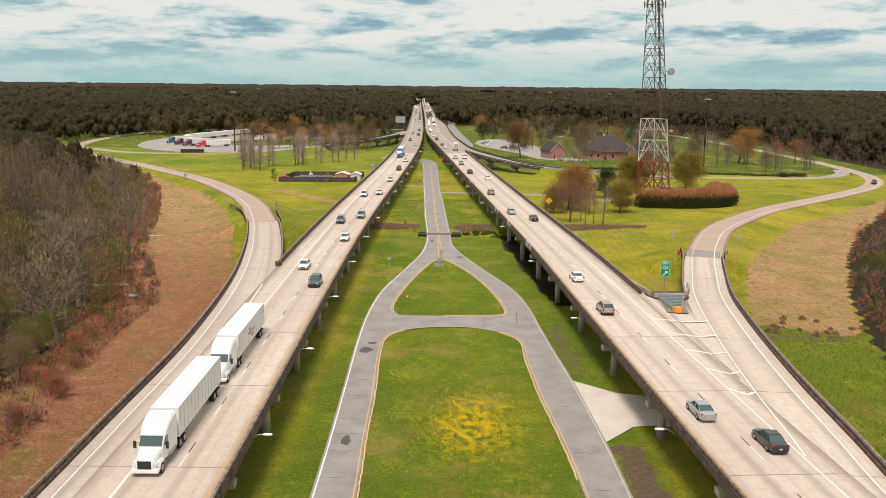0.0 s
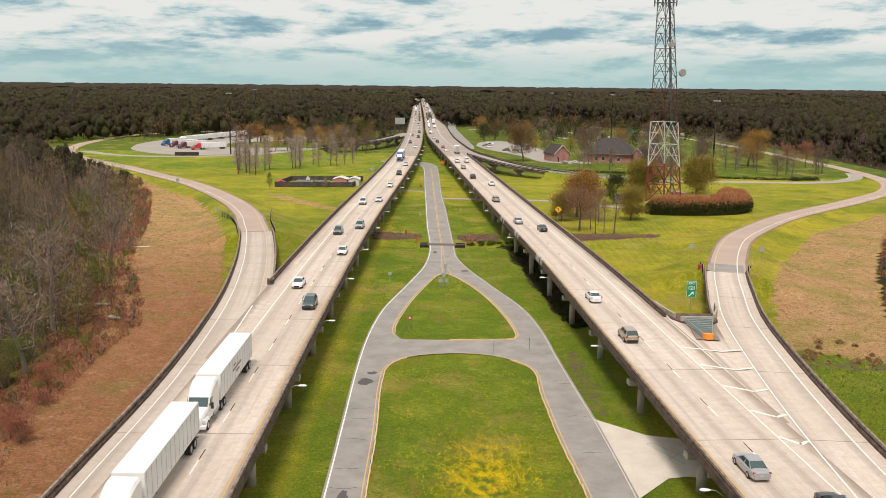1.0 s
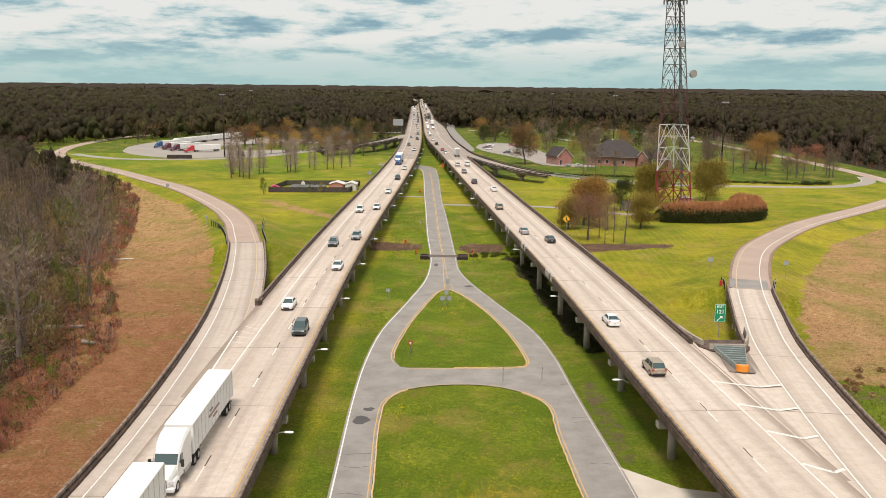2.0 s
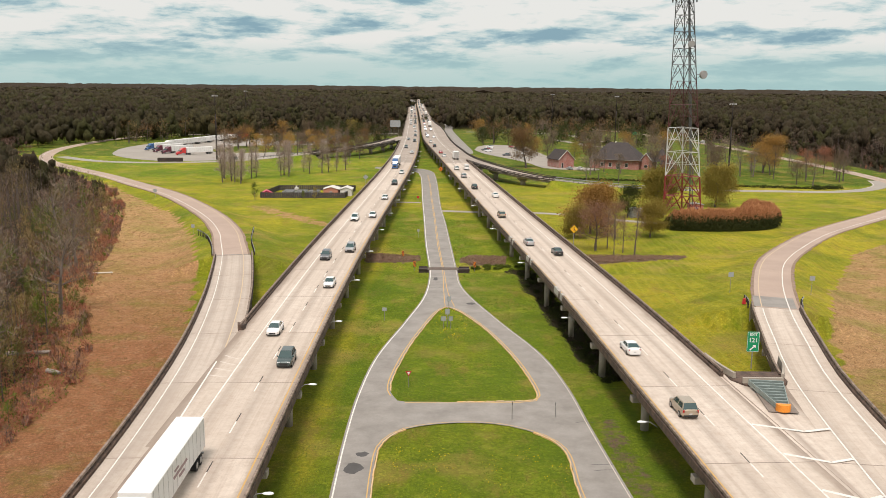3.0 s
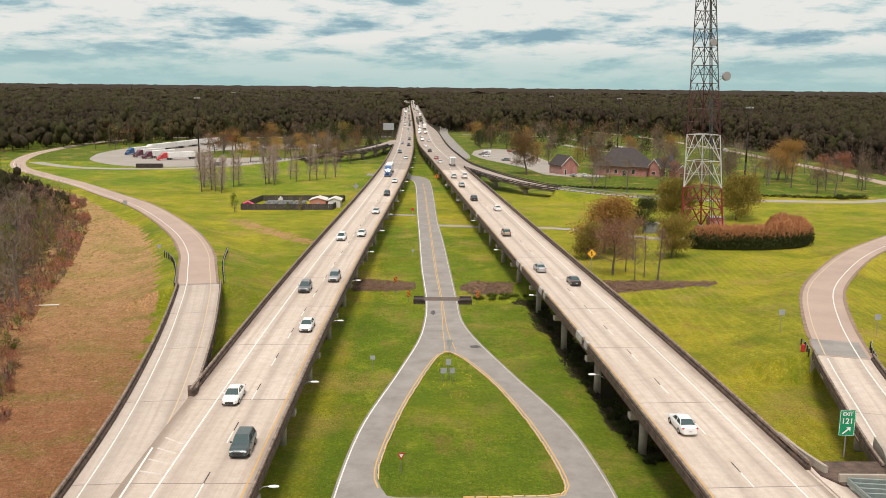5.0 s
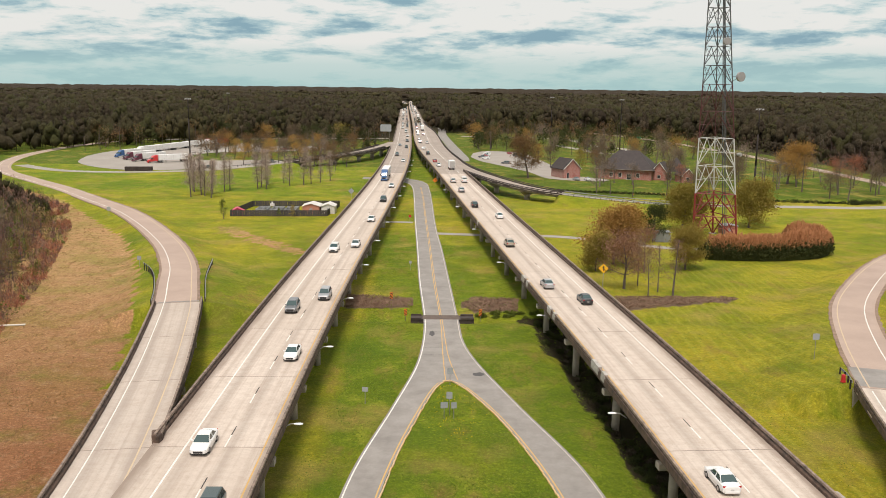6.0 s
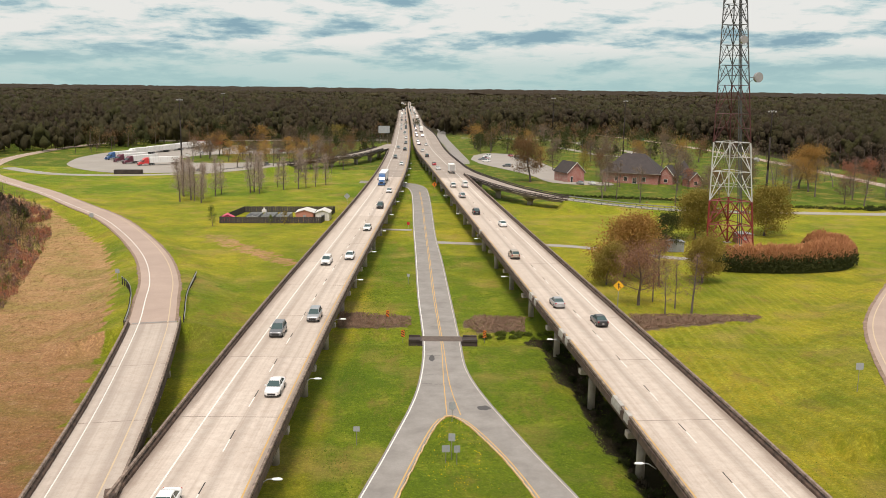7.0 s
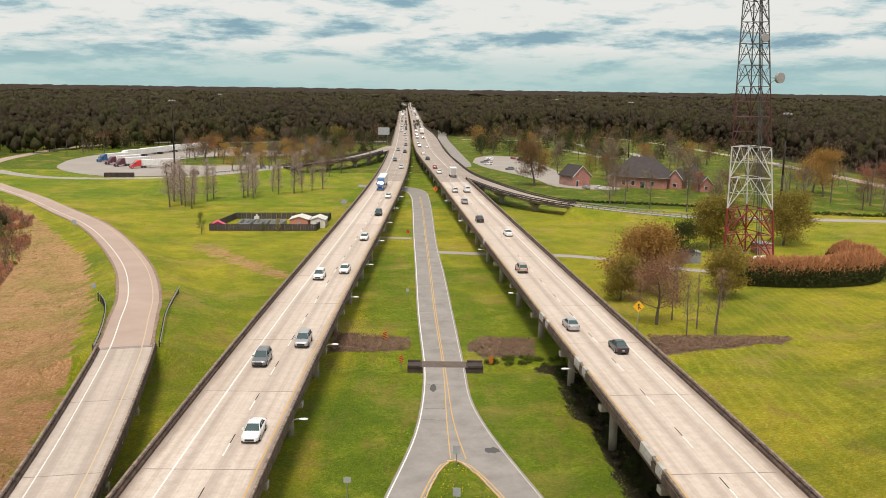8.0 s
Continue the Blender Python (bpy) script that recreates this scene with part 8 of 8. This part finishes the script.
def build_gable_house(label, at, w, d, eave, ridge, windows, wall="brick", roof="shingles"):
    ob = thing("house", label, "house", at=at)
    bm = bmesh.new()
    lo = [bm.verts.new(p) for p in ((-w, -d, -.3), (w, -d, -.3), (w, d, -.3), (-w, d, -.3))]
    hi = [bm.verts.new(p) for p in ((-w, -d, eave), (w, -d, eave), (w, d, eave), (-w, d, eave))]
    r0, r1 = bm.verts.new((0, -d, ridge)), bm.verts.new((0, d, ridge))
    bm.faces.new((lo[0], lo[1], hi[1], r0, hi[0]))
    bm.faces.new((lo[2], lo[3], hi[3], r1, hi[2]))
    bm.faces.new((lo[1], lo[2], hi[2], hi[1]))
    bm.faces.new((lo[3], lo[0], hi[0], hi[3]))
    part("wall", fix_normals(bm), wall, ob)
    bm = bmesh.new()
    roof_gable(bm, w, d, eave, ridge, 0.5)
    part("roof", fix_normals(bm), roof, ob)
    for s in (1, -1):
        bm = bmesh.new()
        n = Vector((s * w, 0, eave - ridge)).normalized()
        p, q = Vector((0, -d - .53, ridge + .05)), Vector((s * (w + .5), -d - .53, eave - (ridge - eave) / w * .5 + .05))
        rod(bm, p, q, 0.14, 4)
        part("bargeboard", bm, "trim_white", ob)
    openings(ob, w, d, windows, wall)
    return ob


def build_hip_house(label, at, w, d, eave, ridge, run, windows):
    ob = thing("house", label, "house", at=at)
    bm = bmesh.new()
    box(bm, -w, w, -d, d, -.3, eave)
    part("wall", fix_normals(bm), "brick", ob)
    bm = bmesh.new()
    roof_hip(bm, w, d, eave - 0.1, ridge, 1.0, run)
    part("roof", fix_normals(bm), "shingles", ob)
    bm = bmesh.new()
    for a, b in (((-w - 1, -d - 1), (w + 1, -d - 1)), ((w + 1, -d - 1), (w + 1, d + 1)), ((-w - 1, -d - 1), (-w - 1, d + 1))):
        rod(bm, (*a, eave - .12), (*b, eave - .12), .12, 4)
    part("gutter", bm, "girder_concrete", ob)
    openings(ob, w, d, windows, "brick")
    return ob


build_gable_house("red brick rest-area building with a steep dark gable roof", pose(58.4, 479, 0.0, 0, 0, 24), 4.4, 5.4, 4.5, 8.7, [(-2.2, 0, 2.6, 0.6, 1)])
big = build_hip_house("large red brick visitor centre with a dark hipped roof", pose(87.5, 480, 0, 0, 0, -22), 12.0, 9.5, 4.6, 12.6, 4.6, [(-6, 1, 3, .8, 1), (-2, 1, 3, .8, 1), (2, 0, 2.6, 1.0, 1), (6, 1, 3, .8, 1)])
bm = bmesh.new()
rod(bm, (-1.5, 0, 11.9), (-1.5, 0, 13.2), .35, 8)
part("roof_vent", bm, "trim_white", big)
build_gable_house("small brick pavilion with a steep dark roof", pose(108.5, 462, 0, 0, 0, 10), 2.6, 3.6, 3.4, 6.2, [(0, 0.8, 2.4, .8, 1)])
build_gable_house("small brick pavilion with a steep dark roof", pose(101.0, 472, 0, 0, 0, -30), 3.0, 4.0, 4.4, 8.0, [(0, 0.8, 2.4, .8, 1)])
spire = thing("pavilion", "open pavilion under a tall pointed dark roof", "pavilion", at=pose(107.5, 472, 0))
bm = bmesh.new()
roof_hip(bm, 3.4, 3.4, 4.0, 10.2, 0.5, 0.15)
part("roof", fix_normals(bm), "shingles", spire)
for x in (-3, 3):
    for y in (-3, 3):
        bm = bmesh.new()
        rod(bm, (x, y, 0), (x, y, 4.1), .22, 8)
        part("post", bm, "trim_white", spire)


# ---- fenced treatment plant ----
def build_fence(pts):
    ob = thing("fence", "weathered dark wooden board fence round a small plant", "fence", kind="structure")
    board = None
    for (x0, y0), (x1, y1) in zip(pts, pts[1:]):
        long = math.hypot(x1 - x0, y1 - y0)
        n = max(1, int(long / 0.75))
        h = math.atan2(y1 - y0, x1 - x0)
        for k in range(n):
            f = (k + .5) / n
            if board is None:
                bm = bmesh.new()
                box(bm, -.36, .36, -.03, .03, -.1, 1.95)
                for v in bm.verts:
                    if v.co.z > 1:
                        v.co.x *= 0.97
                pc = part("board", bm, "fence_wood", ob)
                board = pc.data
            else:
                pc = new("board", board)
                pc.parent = ob
            pc.matrix_basis = Matrix.Translation((x0 + (x1 - x0) * f, y0 + (y1 - y0) * f, 0.02 * math.sin(k * 2.3))) @ Matrix.Rotation(h, 4, "Z")
        bm = bmesh.new()
        rod(bm, (x0, y0, 1.5), (x1, y1, 1.5), .06, 4)
        rod(bm, (x0, y0, .4), (x1, y1, .4), .06, 4)
        part("rail", bm, "fence_wood", ob)


build_fence([(-66.0, 347.2), (-36.0, 349), (-34.5, 372.5), (-63.5, 370.5), (-66.0, 347.2)])


def build_shed(label, x, y, w, d, eave, ridge, wall, roof, turn=0):
    ob = thing("shed", label, "shed", group="sheds in the plant", at=pose(x, y, 0, 0, 0, turn))
    bm = bmesh.new()
    lo = [bm.verts.new(p) for p in ((-w, -d, -.2), (w, -d, -.2), (w, d, -.2), (-w, d, -.2))]
    hi = [bm.verts.new(p) for p in ((-w, -d, eave), (w, -d, eave), (w, d, eave), (-w, d, eave))]
    r0, r1 = bm.verts.new((0, -d, ridge)), bm.verts.new((0, d, ridge))
    for f in ((lo[0], lo[1], hi[1], r0, hi[0]), (lo[2], lo[3], hi[3], r1, hi[2]), (lo[1], lo[2], hi[2], hi[1]), (lo[3], lo[0], hi[0], hi[3])):
        bm.faces.new(f)
    part("wall", fix_normals(bm), wall, ob)
    bm = bmesh.new()
    roof_gable(bm, w, d, eave, ridge, .25, .1)
    part("roof", fix_normals(bm), roof, ob)
    bm = bmesh.new()
    box(bm, -.45, .45, -d - .04, -d + .04, .9, 1.8)
    part("louvre", bm, "equipment_grey", ob)
    return ob


build_shed("salmon-pink metal shed with a pale low roof", -41.7, 357, 2.7, 3.2, 2.5, 3.3, "salmon_wall", "sheet_roof")
build_shed("pale metal shed with a white low roof", -36.3, 357.3, 2.1, 3.0, 2.4, 3.2, "trim_white", "sheet_roof")
build_shed("small shed with a bright pink roof", -64.2, 349.8, 1.9, 1.7, 1.5, 2.5, "pink_sheet", "pink_sheet", 12)
rng = random.Random(4)
for k in range(3):
    ob = thing("settling_tank", "grey open steel settling tank with walkways", "tank", group="tanks in the plant", at=pose(-57.8 + k * 4.6, 358.5, 0))
    for x0, x1, y0, y1 in ((-1.9, 1.9, -4.1, -3.95), (-1.9, 1.9, 3.95, 4.1), (-1.9, -1.75, -4.1, 4.1), (1.75, 1.9, -4.1, 4.1), (-.06, .06, -4.1, 4.1)):
        bm = bmesh.new()
        box(bm, x0, x1, y0, y1, 0, 1.25)
        part("wall", bm, "equipment_grey", ob)
    bm = bmesh.new()
    box(bm, -1.85, 1.85, -4, 4, 0.0, .75)
    part("water", bm, "window_dark", ob, "dark still water")
    for j in range(4):
        bm = bmesh.new()
        y = -3 + j * 2
        box(bm, -1.9, 1.9, y - .22, y + .22, 1.25, 1.33)
        part("walkway", bm, "galvanised", ob)
ob = thing("blower_unit", "pale blower unit on the tanks", "machine", at=pose(-55.4, 361.5, 1.33))
bm = bmesh.new()
box(bm, -.7, .7, -.5, .5, 0, .9)
bmesh.ops.bevel(bm, geom=bm.edges[:], offset=.1, segments=2, affect="EDGES")
part("housing", bm, "trim_white", ob)
bm = bmesh.new()
rod(bm, (0, 0, .8), (0, 0, 1.5), .25, 10)
part("stack", bm, "trim_white", ob)

# tower compound
ob = build_shed("flat grey equipment hut below the tower", 82.0, 323, 2.2, 1.8, 2.4, 2.7, "salmon_wall", "equipment_grey")
ob = build_shed("grey equipment cabinet hut", 59.5, 309, 2.0, 1.6, 2.6, 2.8, "equipment_grey", "equipment_grey")
tank = thing("gas_tank", "white rounded gas tank on saddles", "tank", at=pose(75.2, 305.5, 0, 0, 0, 10))
bm = bmesh.new()
loft(bm, [[(y, r * math.cos(a), 1.5 + r * math.sin(a)) for a in np.linspace(0, 6.283, 15)[:-1]] for y, r in ((-2.0, .25), (-1.8, .7), (-1.4, .95), (1.4, .95), (1.8, .7), (2.0, .25))])
part("vessel", fix_normals(bm), "trim_white", tank, smooth=True)
for x in (-1.2, 1.2):
    bm = bmesh.new()
    box(bm, x - .15, x + .15, -.7, .7, -.1, .9)
    part("saddle", bm, "pier_concrete", tank)

# dark skip by the truck park
ob = thing("container", "low dark steel container beside the service road", "container", at=pose(-141.2, 488.9, 0.05, 0, 0, 7))
bm = bmesh.new()
box(bm, -6.2, 6.2, -1.2, 1.2, 0, 1.9)
part("shell", bm, "rail_dark", ob)
for k in range(13):
    bm = bmesh.new()
    x = -6 + k
    box(bm, x - .08, x + .08, -1.27, 1.27, 0.05, 1.85)
    part("stiffener", bm, "rusty_pole", ob)


# ---- signs ----
enamel("sign_green", (0.0, 0.26, 0.10), (0.0, 0.20, 0.08))
enamel("sign_yellow", (0.80, 0.42, 0.01), (0.66, 0.34, 0.01))
enamel("sign_orange", (0.80, 0.22, 0.02), (0.66, 0.18, 0.02))
enamel("sign_white", (0.80, 0.80, 0.78), (0.66, 0.65, 0.62))
enamel("sign_black", (0.015, 0.015, 0.015), (0.03, 0.03, 0.03))
enamel("sign_red", (0.50, 0.02, 0.02), (0.36, 0.02, 0.02))
enamel("sign_back", (0.36, 0.37, 0.38), (0.24, 0.25, 0.26))
surface("timber_post", (0.24, 0.18, 0.13), (0.14, 0.10, 0.08), scale=1, fine=9, bump=0)


def letters(text, size, material, parent, at):
    cu = bpy.data.curves.new("lettering", "FONT")
    cu.body, cu.size, cu.align_x, cu.align_y, cu.extrude = text, size, "CENTER", "CENTER", 0.004
    cu.offset = size * 0.02
    tmp = bpy.data.objects.new("lettering", cu)
    scene.collection.objects.link(tmp)
    me = bpy.data.meshes.new_from_object(tmp)
    bpy.data.objects.remove(tmp)
    ob = new("lettering", me)
    me.materials.clear()
    me.materials.append(MATS[material])
    ob.parent = parent
    ob.matrix_basis = at
    return ob


def plate_board(bm, w, h, t=0.03):
    box(bm, -w / 2, w / 2, -t / 2, t / 2, -h / 2, h / 2)
    bmesh.ops.bevel(bm, geom=[e for e in bm.edges if abs(e.verts[0].co.y - e.verts[1].co.y) > t / 2], offset=min(w, h) * 0.05, segments=2, affect="EDGES")


def facing():
    return Matrix.Rotation(radians(90), 4, "X")


def build_exit_sign():
    ob = thing("exit_sign", "green exit sign with white letters and an arrow on a post", "road sign", at=pose(37.35, 142.2, 0, 0, 0, -4))
    base = DECK + 0.25
    bm = bmesh.new()
    rod(bm, (0, 0.06, base), (0, 0.06, 10.4), 0.07, 8)
    part("post", bm, "galvanised", ob)
    bm = bmesh.new()
    plate_board(bm, 1.5, 2.6, 0.05)
    for v in bm.verts:
        v.co.z += 9.15
    board = part("panel", bm, "sign_green", ob)
    bm = bmesh.new()
    for x0, x1, z0, z1 in ((-.68, .68, 10.36, 10.40), (-.68, .68, 7.90, 7.94), (-.71, -.67, 7.92, 10.38), (.67, .71, 7.92, 10.38)):
        box(bm, x0, x1, -.036, -.03, z0, z1)
    part("border", bm, "sign_white", board)
    letters("EXIT", 0.46, "sign_white", board, Matrix.Translation((0, -.036, 10.05)) @ facing())
    letters("121", 0.76, "sign_white", board, Matrix.Translation((0, -.036, 9.33)) @ facing())
    bm = bmesh.new()
    for pts in ([(-.42, 8.10), (-.32, 8.00), (.22, 8.52), (.12, 8.62)], [(-.05, 8.72), (.36, 8.76), (.36, 8.30)]):
        bm.faces.new([bm.verts.new((x, -.036, z)) for x, z in pts])
    part("arrow", bm, "sign_white", board)


build_exit_sign()


def build_diamond(at, half=0.85, post=2.2, colour="sign_yellow", label="yellow diamond merge sign on a post", merge=True, dark=True, scale=1):
    ob = thing("warning_sign", label, "road sign", at=at)
    bm = bmesh.new()
    rod(bm, (0, .05, -.3), (0, .05, post + half * 1.9), 0.06, 8)
    part("post", bm, "galvanised", ob)
    bm = bmesh.new()
    pts = [(0, post), (half, post + half), (0, post + 2 * half), (-half, post + half)]
    a = [bm.verts.new((x, -.02, z)) for x, z in pts]
    b = [bm.verts.new((x, .02, z)) for x, z in pts]
    bm.faces.new(a), bm.faces.new(b[::-1])
    for k in range(4):
        bm.faces.new((a[k], a[(k + 1) % 4], b[(k + 1) % 4], b[k]))
    board = part("panel", fix_normals(bm), colour, ob)
    if dark:
        c = post + half
        bm = bmesh.new()
        s = half / 0.85
        shapes = [[(-.06, -.45), (.06, -.45), (.06, .22), (-.06, .22)], [(-.2, .16), (.2, .16), (0, .48)]]
        if merge:
            shapes.append([(.28, -.42), (.38, -.34), (.06, .04), (.06, -.12)])
        for sh in shapes:
            bm.faces.new([bm.verts.new((x * s, -.026, c + z * s)) for x, z in sh])
        part("symbol", bm, "sign_black", board)
    return ob


build_diamond(pose(27.75, 227.75, 0, 0, 0, -6), 0.88, 8.3)
build_diamond(pose(-1.9, 440, 0.0, 0, 0, 0), 1.1, 1.0, "sign_orange", "orange diamond roadworks sign on a stand", False)
build_diamond(pose(-31.8, 386, 0, 0, 0, 180), 1.1, 2.6, "sign_back", "grey back of a diamond sign on a post", dark=False)


def build_panel_sign(at, w, h, bottom, front, label, posts=1, back=True, double=False):
    ob = thing("road_sign", label, "road sign", at=at)
    xs = (0,) if posts == 1 else (-w * .33, w * .33)
    for x in xs:
        bm = bmesh.new()
        rod(bm, (x, .05, -.3), (x, .05, bottom + h), .045, 6)
        part("post", bm, "galvanised", ob)
    bm = bmesh.new()
    plate_board(bm, w, h)
    for v in bm.verts:
        v.co.z += bottom + h / 2
    part("panel", bm, front, ob)
    return ob


for x, y, w, h, z, m, lab in ((-11.2, 184, .75, .6, 1.7, "sign_back", "small grey sign back on a thin post"), (-0.05, 209.5 - 6.0 - 12, .8, .95, 1.6, "sign_back", "small dull grey sign back on a post at the fork"), (-1.0, 179.3, .9, .8, 1.3, "sign_back", "grey sign back on a post"),
                              (0.2, 179.0, .7, .8, 1.4, "sign_back", "grey sign back on a post"), (-0.35, 180.2, .75, .9, 2.2, "sign_back", "tall grey sign back on a post"), (-7.6, 268, .6, .6, 1.6, "sign_back", "small grey sign back on a thin post"),
                              (52.3, 196, 1.0, .9, 3.0, "sign_back", "grey sign back on a post"), (67.0, 195, 1.0, .9, 2.7, "sign_back", "grey sign back on a post"), (-66, 262, .9, .9, 1.6, "sign_back", "grey sign back on a post"),
                              (-101, 340, 1.2, 1.2, 1.8, "sign_back", "grey back of a diamond sign"), (12.7, 139.5, .1, .4, 1.6, "steel_dull", "thin metal marker post"), (7.3, 138.6, .12, .4, 2.0, "steel_dull", "thin metal marker post"),
                              (-222, 690, 6, 2.4, 3.0, "sign_green", "large green direction sign by the road"), (150, 735, 5, 2.2, 3.0, "sign_green", "large green direction sign by the road"), (-90, 770, 3, 1.6, 3.4, "sign_green", "green direction sign beside a far road"), (92, 860, 3, 1.6, 3.0, "sign_green", "green direction sign beside a far road"),
                              (20.5, 330.5, .5, 1.6, 3.6, "sign_green", "narrow green marker sign on a post")):
    build_panel_sign(pose(x, y, height(x, y), 0, 0, random.Random(int(y)).uniform(-8, 8)), w, h, z, m, lab)
ob = build_panel_sign(pose(-36.8, 705, 0), 7.8, 5.0, 8.5, "sign_back", "large grey back of an overhead highway sign", 2)


def build_yield():
    ob = thing("yield_sign", "red and white triangular give-way sign on a post", "road sign", at=pose(-5.75, 150.2, 0.0, 0, 0, 20))
    bm = bmesh.new()
    rod(bm, (0, .04, -.3), (0, .04, 2.3), .045, 6)
    part("post", bm, "galvanised", ob)
    for r, m, off in ((.52, "sign_red", 0), (.27, "sign_white", -.012)):
        bm = bmesh.new()
        pts = [(r * math.cos(a), 2.0 + r * math.sin(a)) for a in (radians(-90), radians(30), radians(150))]
        a = [bm.verts.new((x, -.02 + off, z)) for x, z in pts]
        b = [bm.verts.new((x, .02, z)) for x, z in pts]
        bm.faces.new(a), bm.faces.new(b[::-1])
        for k in range(3):
            bm.faces.new((a[k], a[(k + 1) % 3], b[(k + 1) % 3], b[k]))
        part("panel", fix_normals(bm), m, ob)


build_yield()
build_panel_sign(pose(-9.6, 339, 0), 0.8, 0.8, 1.4, "sign_red", "small red sign on a post by the track")


def build_object_marker(x, y, flip):
    ob = thing("object_marker", "striped orange and black hazard marker by the crossing", "road sign", group="hazard markers", at=pose(x, y, 0.1))
    bm = bmesh.new()
    rod(bm, (0, .03, -.2), (0, .03, 1.9), .04, 6)
    part("post", bm, "steel_dull", ob)
    bm = bmesh.new()
    box(bm, -.28, .28, -.015, .015, .75, 1.95)
    board = part("panel", bm, "sign_orange", ob)
    for k in range(4):
        bm = bmesh.new()
        z = .82 + k * .28
        d = .22 * flip
        bm.faces.new([bm.verts.new(p) for p in ((-.28, -.02, z - d / 2 + .0), (.28, -.02, z + d / 2), (.28, -.02, z + d / 2 + .13), (-.28, -.02, z - d / 2 + .13))])
        part("stripe", bm, "sign_black", board)


build_object_marker(-7.3, 225.6, 1)
build_object_marker(5.9, 225.6, -1)
build_object_marker(-10.4, 238, 1)

# ---- lamps below the deck edge ----
def build_under_lamp():
    ob = thing("bridge_lamp", "white cobra-head lamp on an arm off the bridge side", "street lamp", group="lamps along the viaducts")
    bm = bmesh.new()
    rod(bm, (-1.1, 0, -.5), (-.3, 0, .05), .05, 6)
    rod(bm, (-.3, 0, .05), (.25, 0, .1), .05, 6)
    part("arm", bm, "galvanised", ob)
    bm = bmesh.new()
    loft(bm, [[(x, r * math.cos(a), .08 + .55 * r * math.sin(a)) for a in np.linspace(0, 6.283, 11)[:-1]] for x, r in ((.1, .08), (.3, .2), (.75, .24), (1.0, .16), (1.08, .05))])
    part("head", fix_normals(bm), "sign_white", ob)
    return ob


lamp = build_under_lamp()
first = True
for k, y in enumerate(np.arange(79.7, 520, 28.0)):
    p = LEFT_RUN.at(LEFT_RUN.s_of_y(y), 6.9, -0.1)
    m = Matrix.Translation(p)
    if first:
        lamp.matrix_basis, first = m, False
    else:
        copy_thing(lamp, m)
for y in np.arange(84, 420, 42.6):
    copy_thing(lamp, Matrix.Translation(RIGHT_RUN.at(RIGHT_RUN.s_of_y(y), -7.0, -0.6)) @ Matrix.Rotation(math.pi, 4, "Z"))

# red barrels at the ramp ends
for x, y in ((50.6, 183.5),):
    ob = thing("traffic_barrel", "red plastic traffic barrel", "barrel", at=pose(x, y, max(height(x, y), 0) + (0 if y > 170 else 0) if y > 170 else DECK + .255))
    bm = bmesh.new()
    for z0, z1, r0, r1 in ((0, .12, .36, .36), (.12, .95, .3, .24)):
        rod(bm, (0, 0, z0), (0, 0, z1), r0, 12, r1)
    part("drum", bm, "sign_red", ob)
# pale plank lying in the brush
ob = thing("plank", "long pale plank lying in the mown brush", "plank", at=pose(-73.6, 219.9, height(-73.6, 219.9) + .02, 0, 0, 12))
bm = bmesh.new()
box(bm, -2.0, 2.0, -.3, .3, 0, .2)
bmesh.ops.bevel(bm, geom=bm.edges[:], offset=.05, segments=1, affect="EDGES")
part("timber", bm, "apron_concrete", ob)

# fallen logs at the wood's edge
for x, y, turn, n in ((-62.5, 162.3, 8, 3.2), (-55.2, 153.8, -30, 1.3)):
    ob = thing("log", "weathered pinkish fallen log in low scrub", "log", at=pose(x, y, height(x, y) + .25, 0, 0, turn))
    bm = bmesh.new()
    rod(bm, (-n, 0, .2), (n * .3, .15, .22), .36, 9, .30)
    rod(bm, (n * .3, .15, .22), (n, .05, .3), .30, 9, .2)
    part("trunk", bm, "bark_pale", ob)
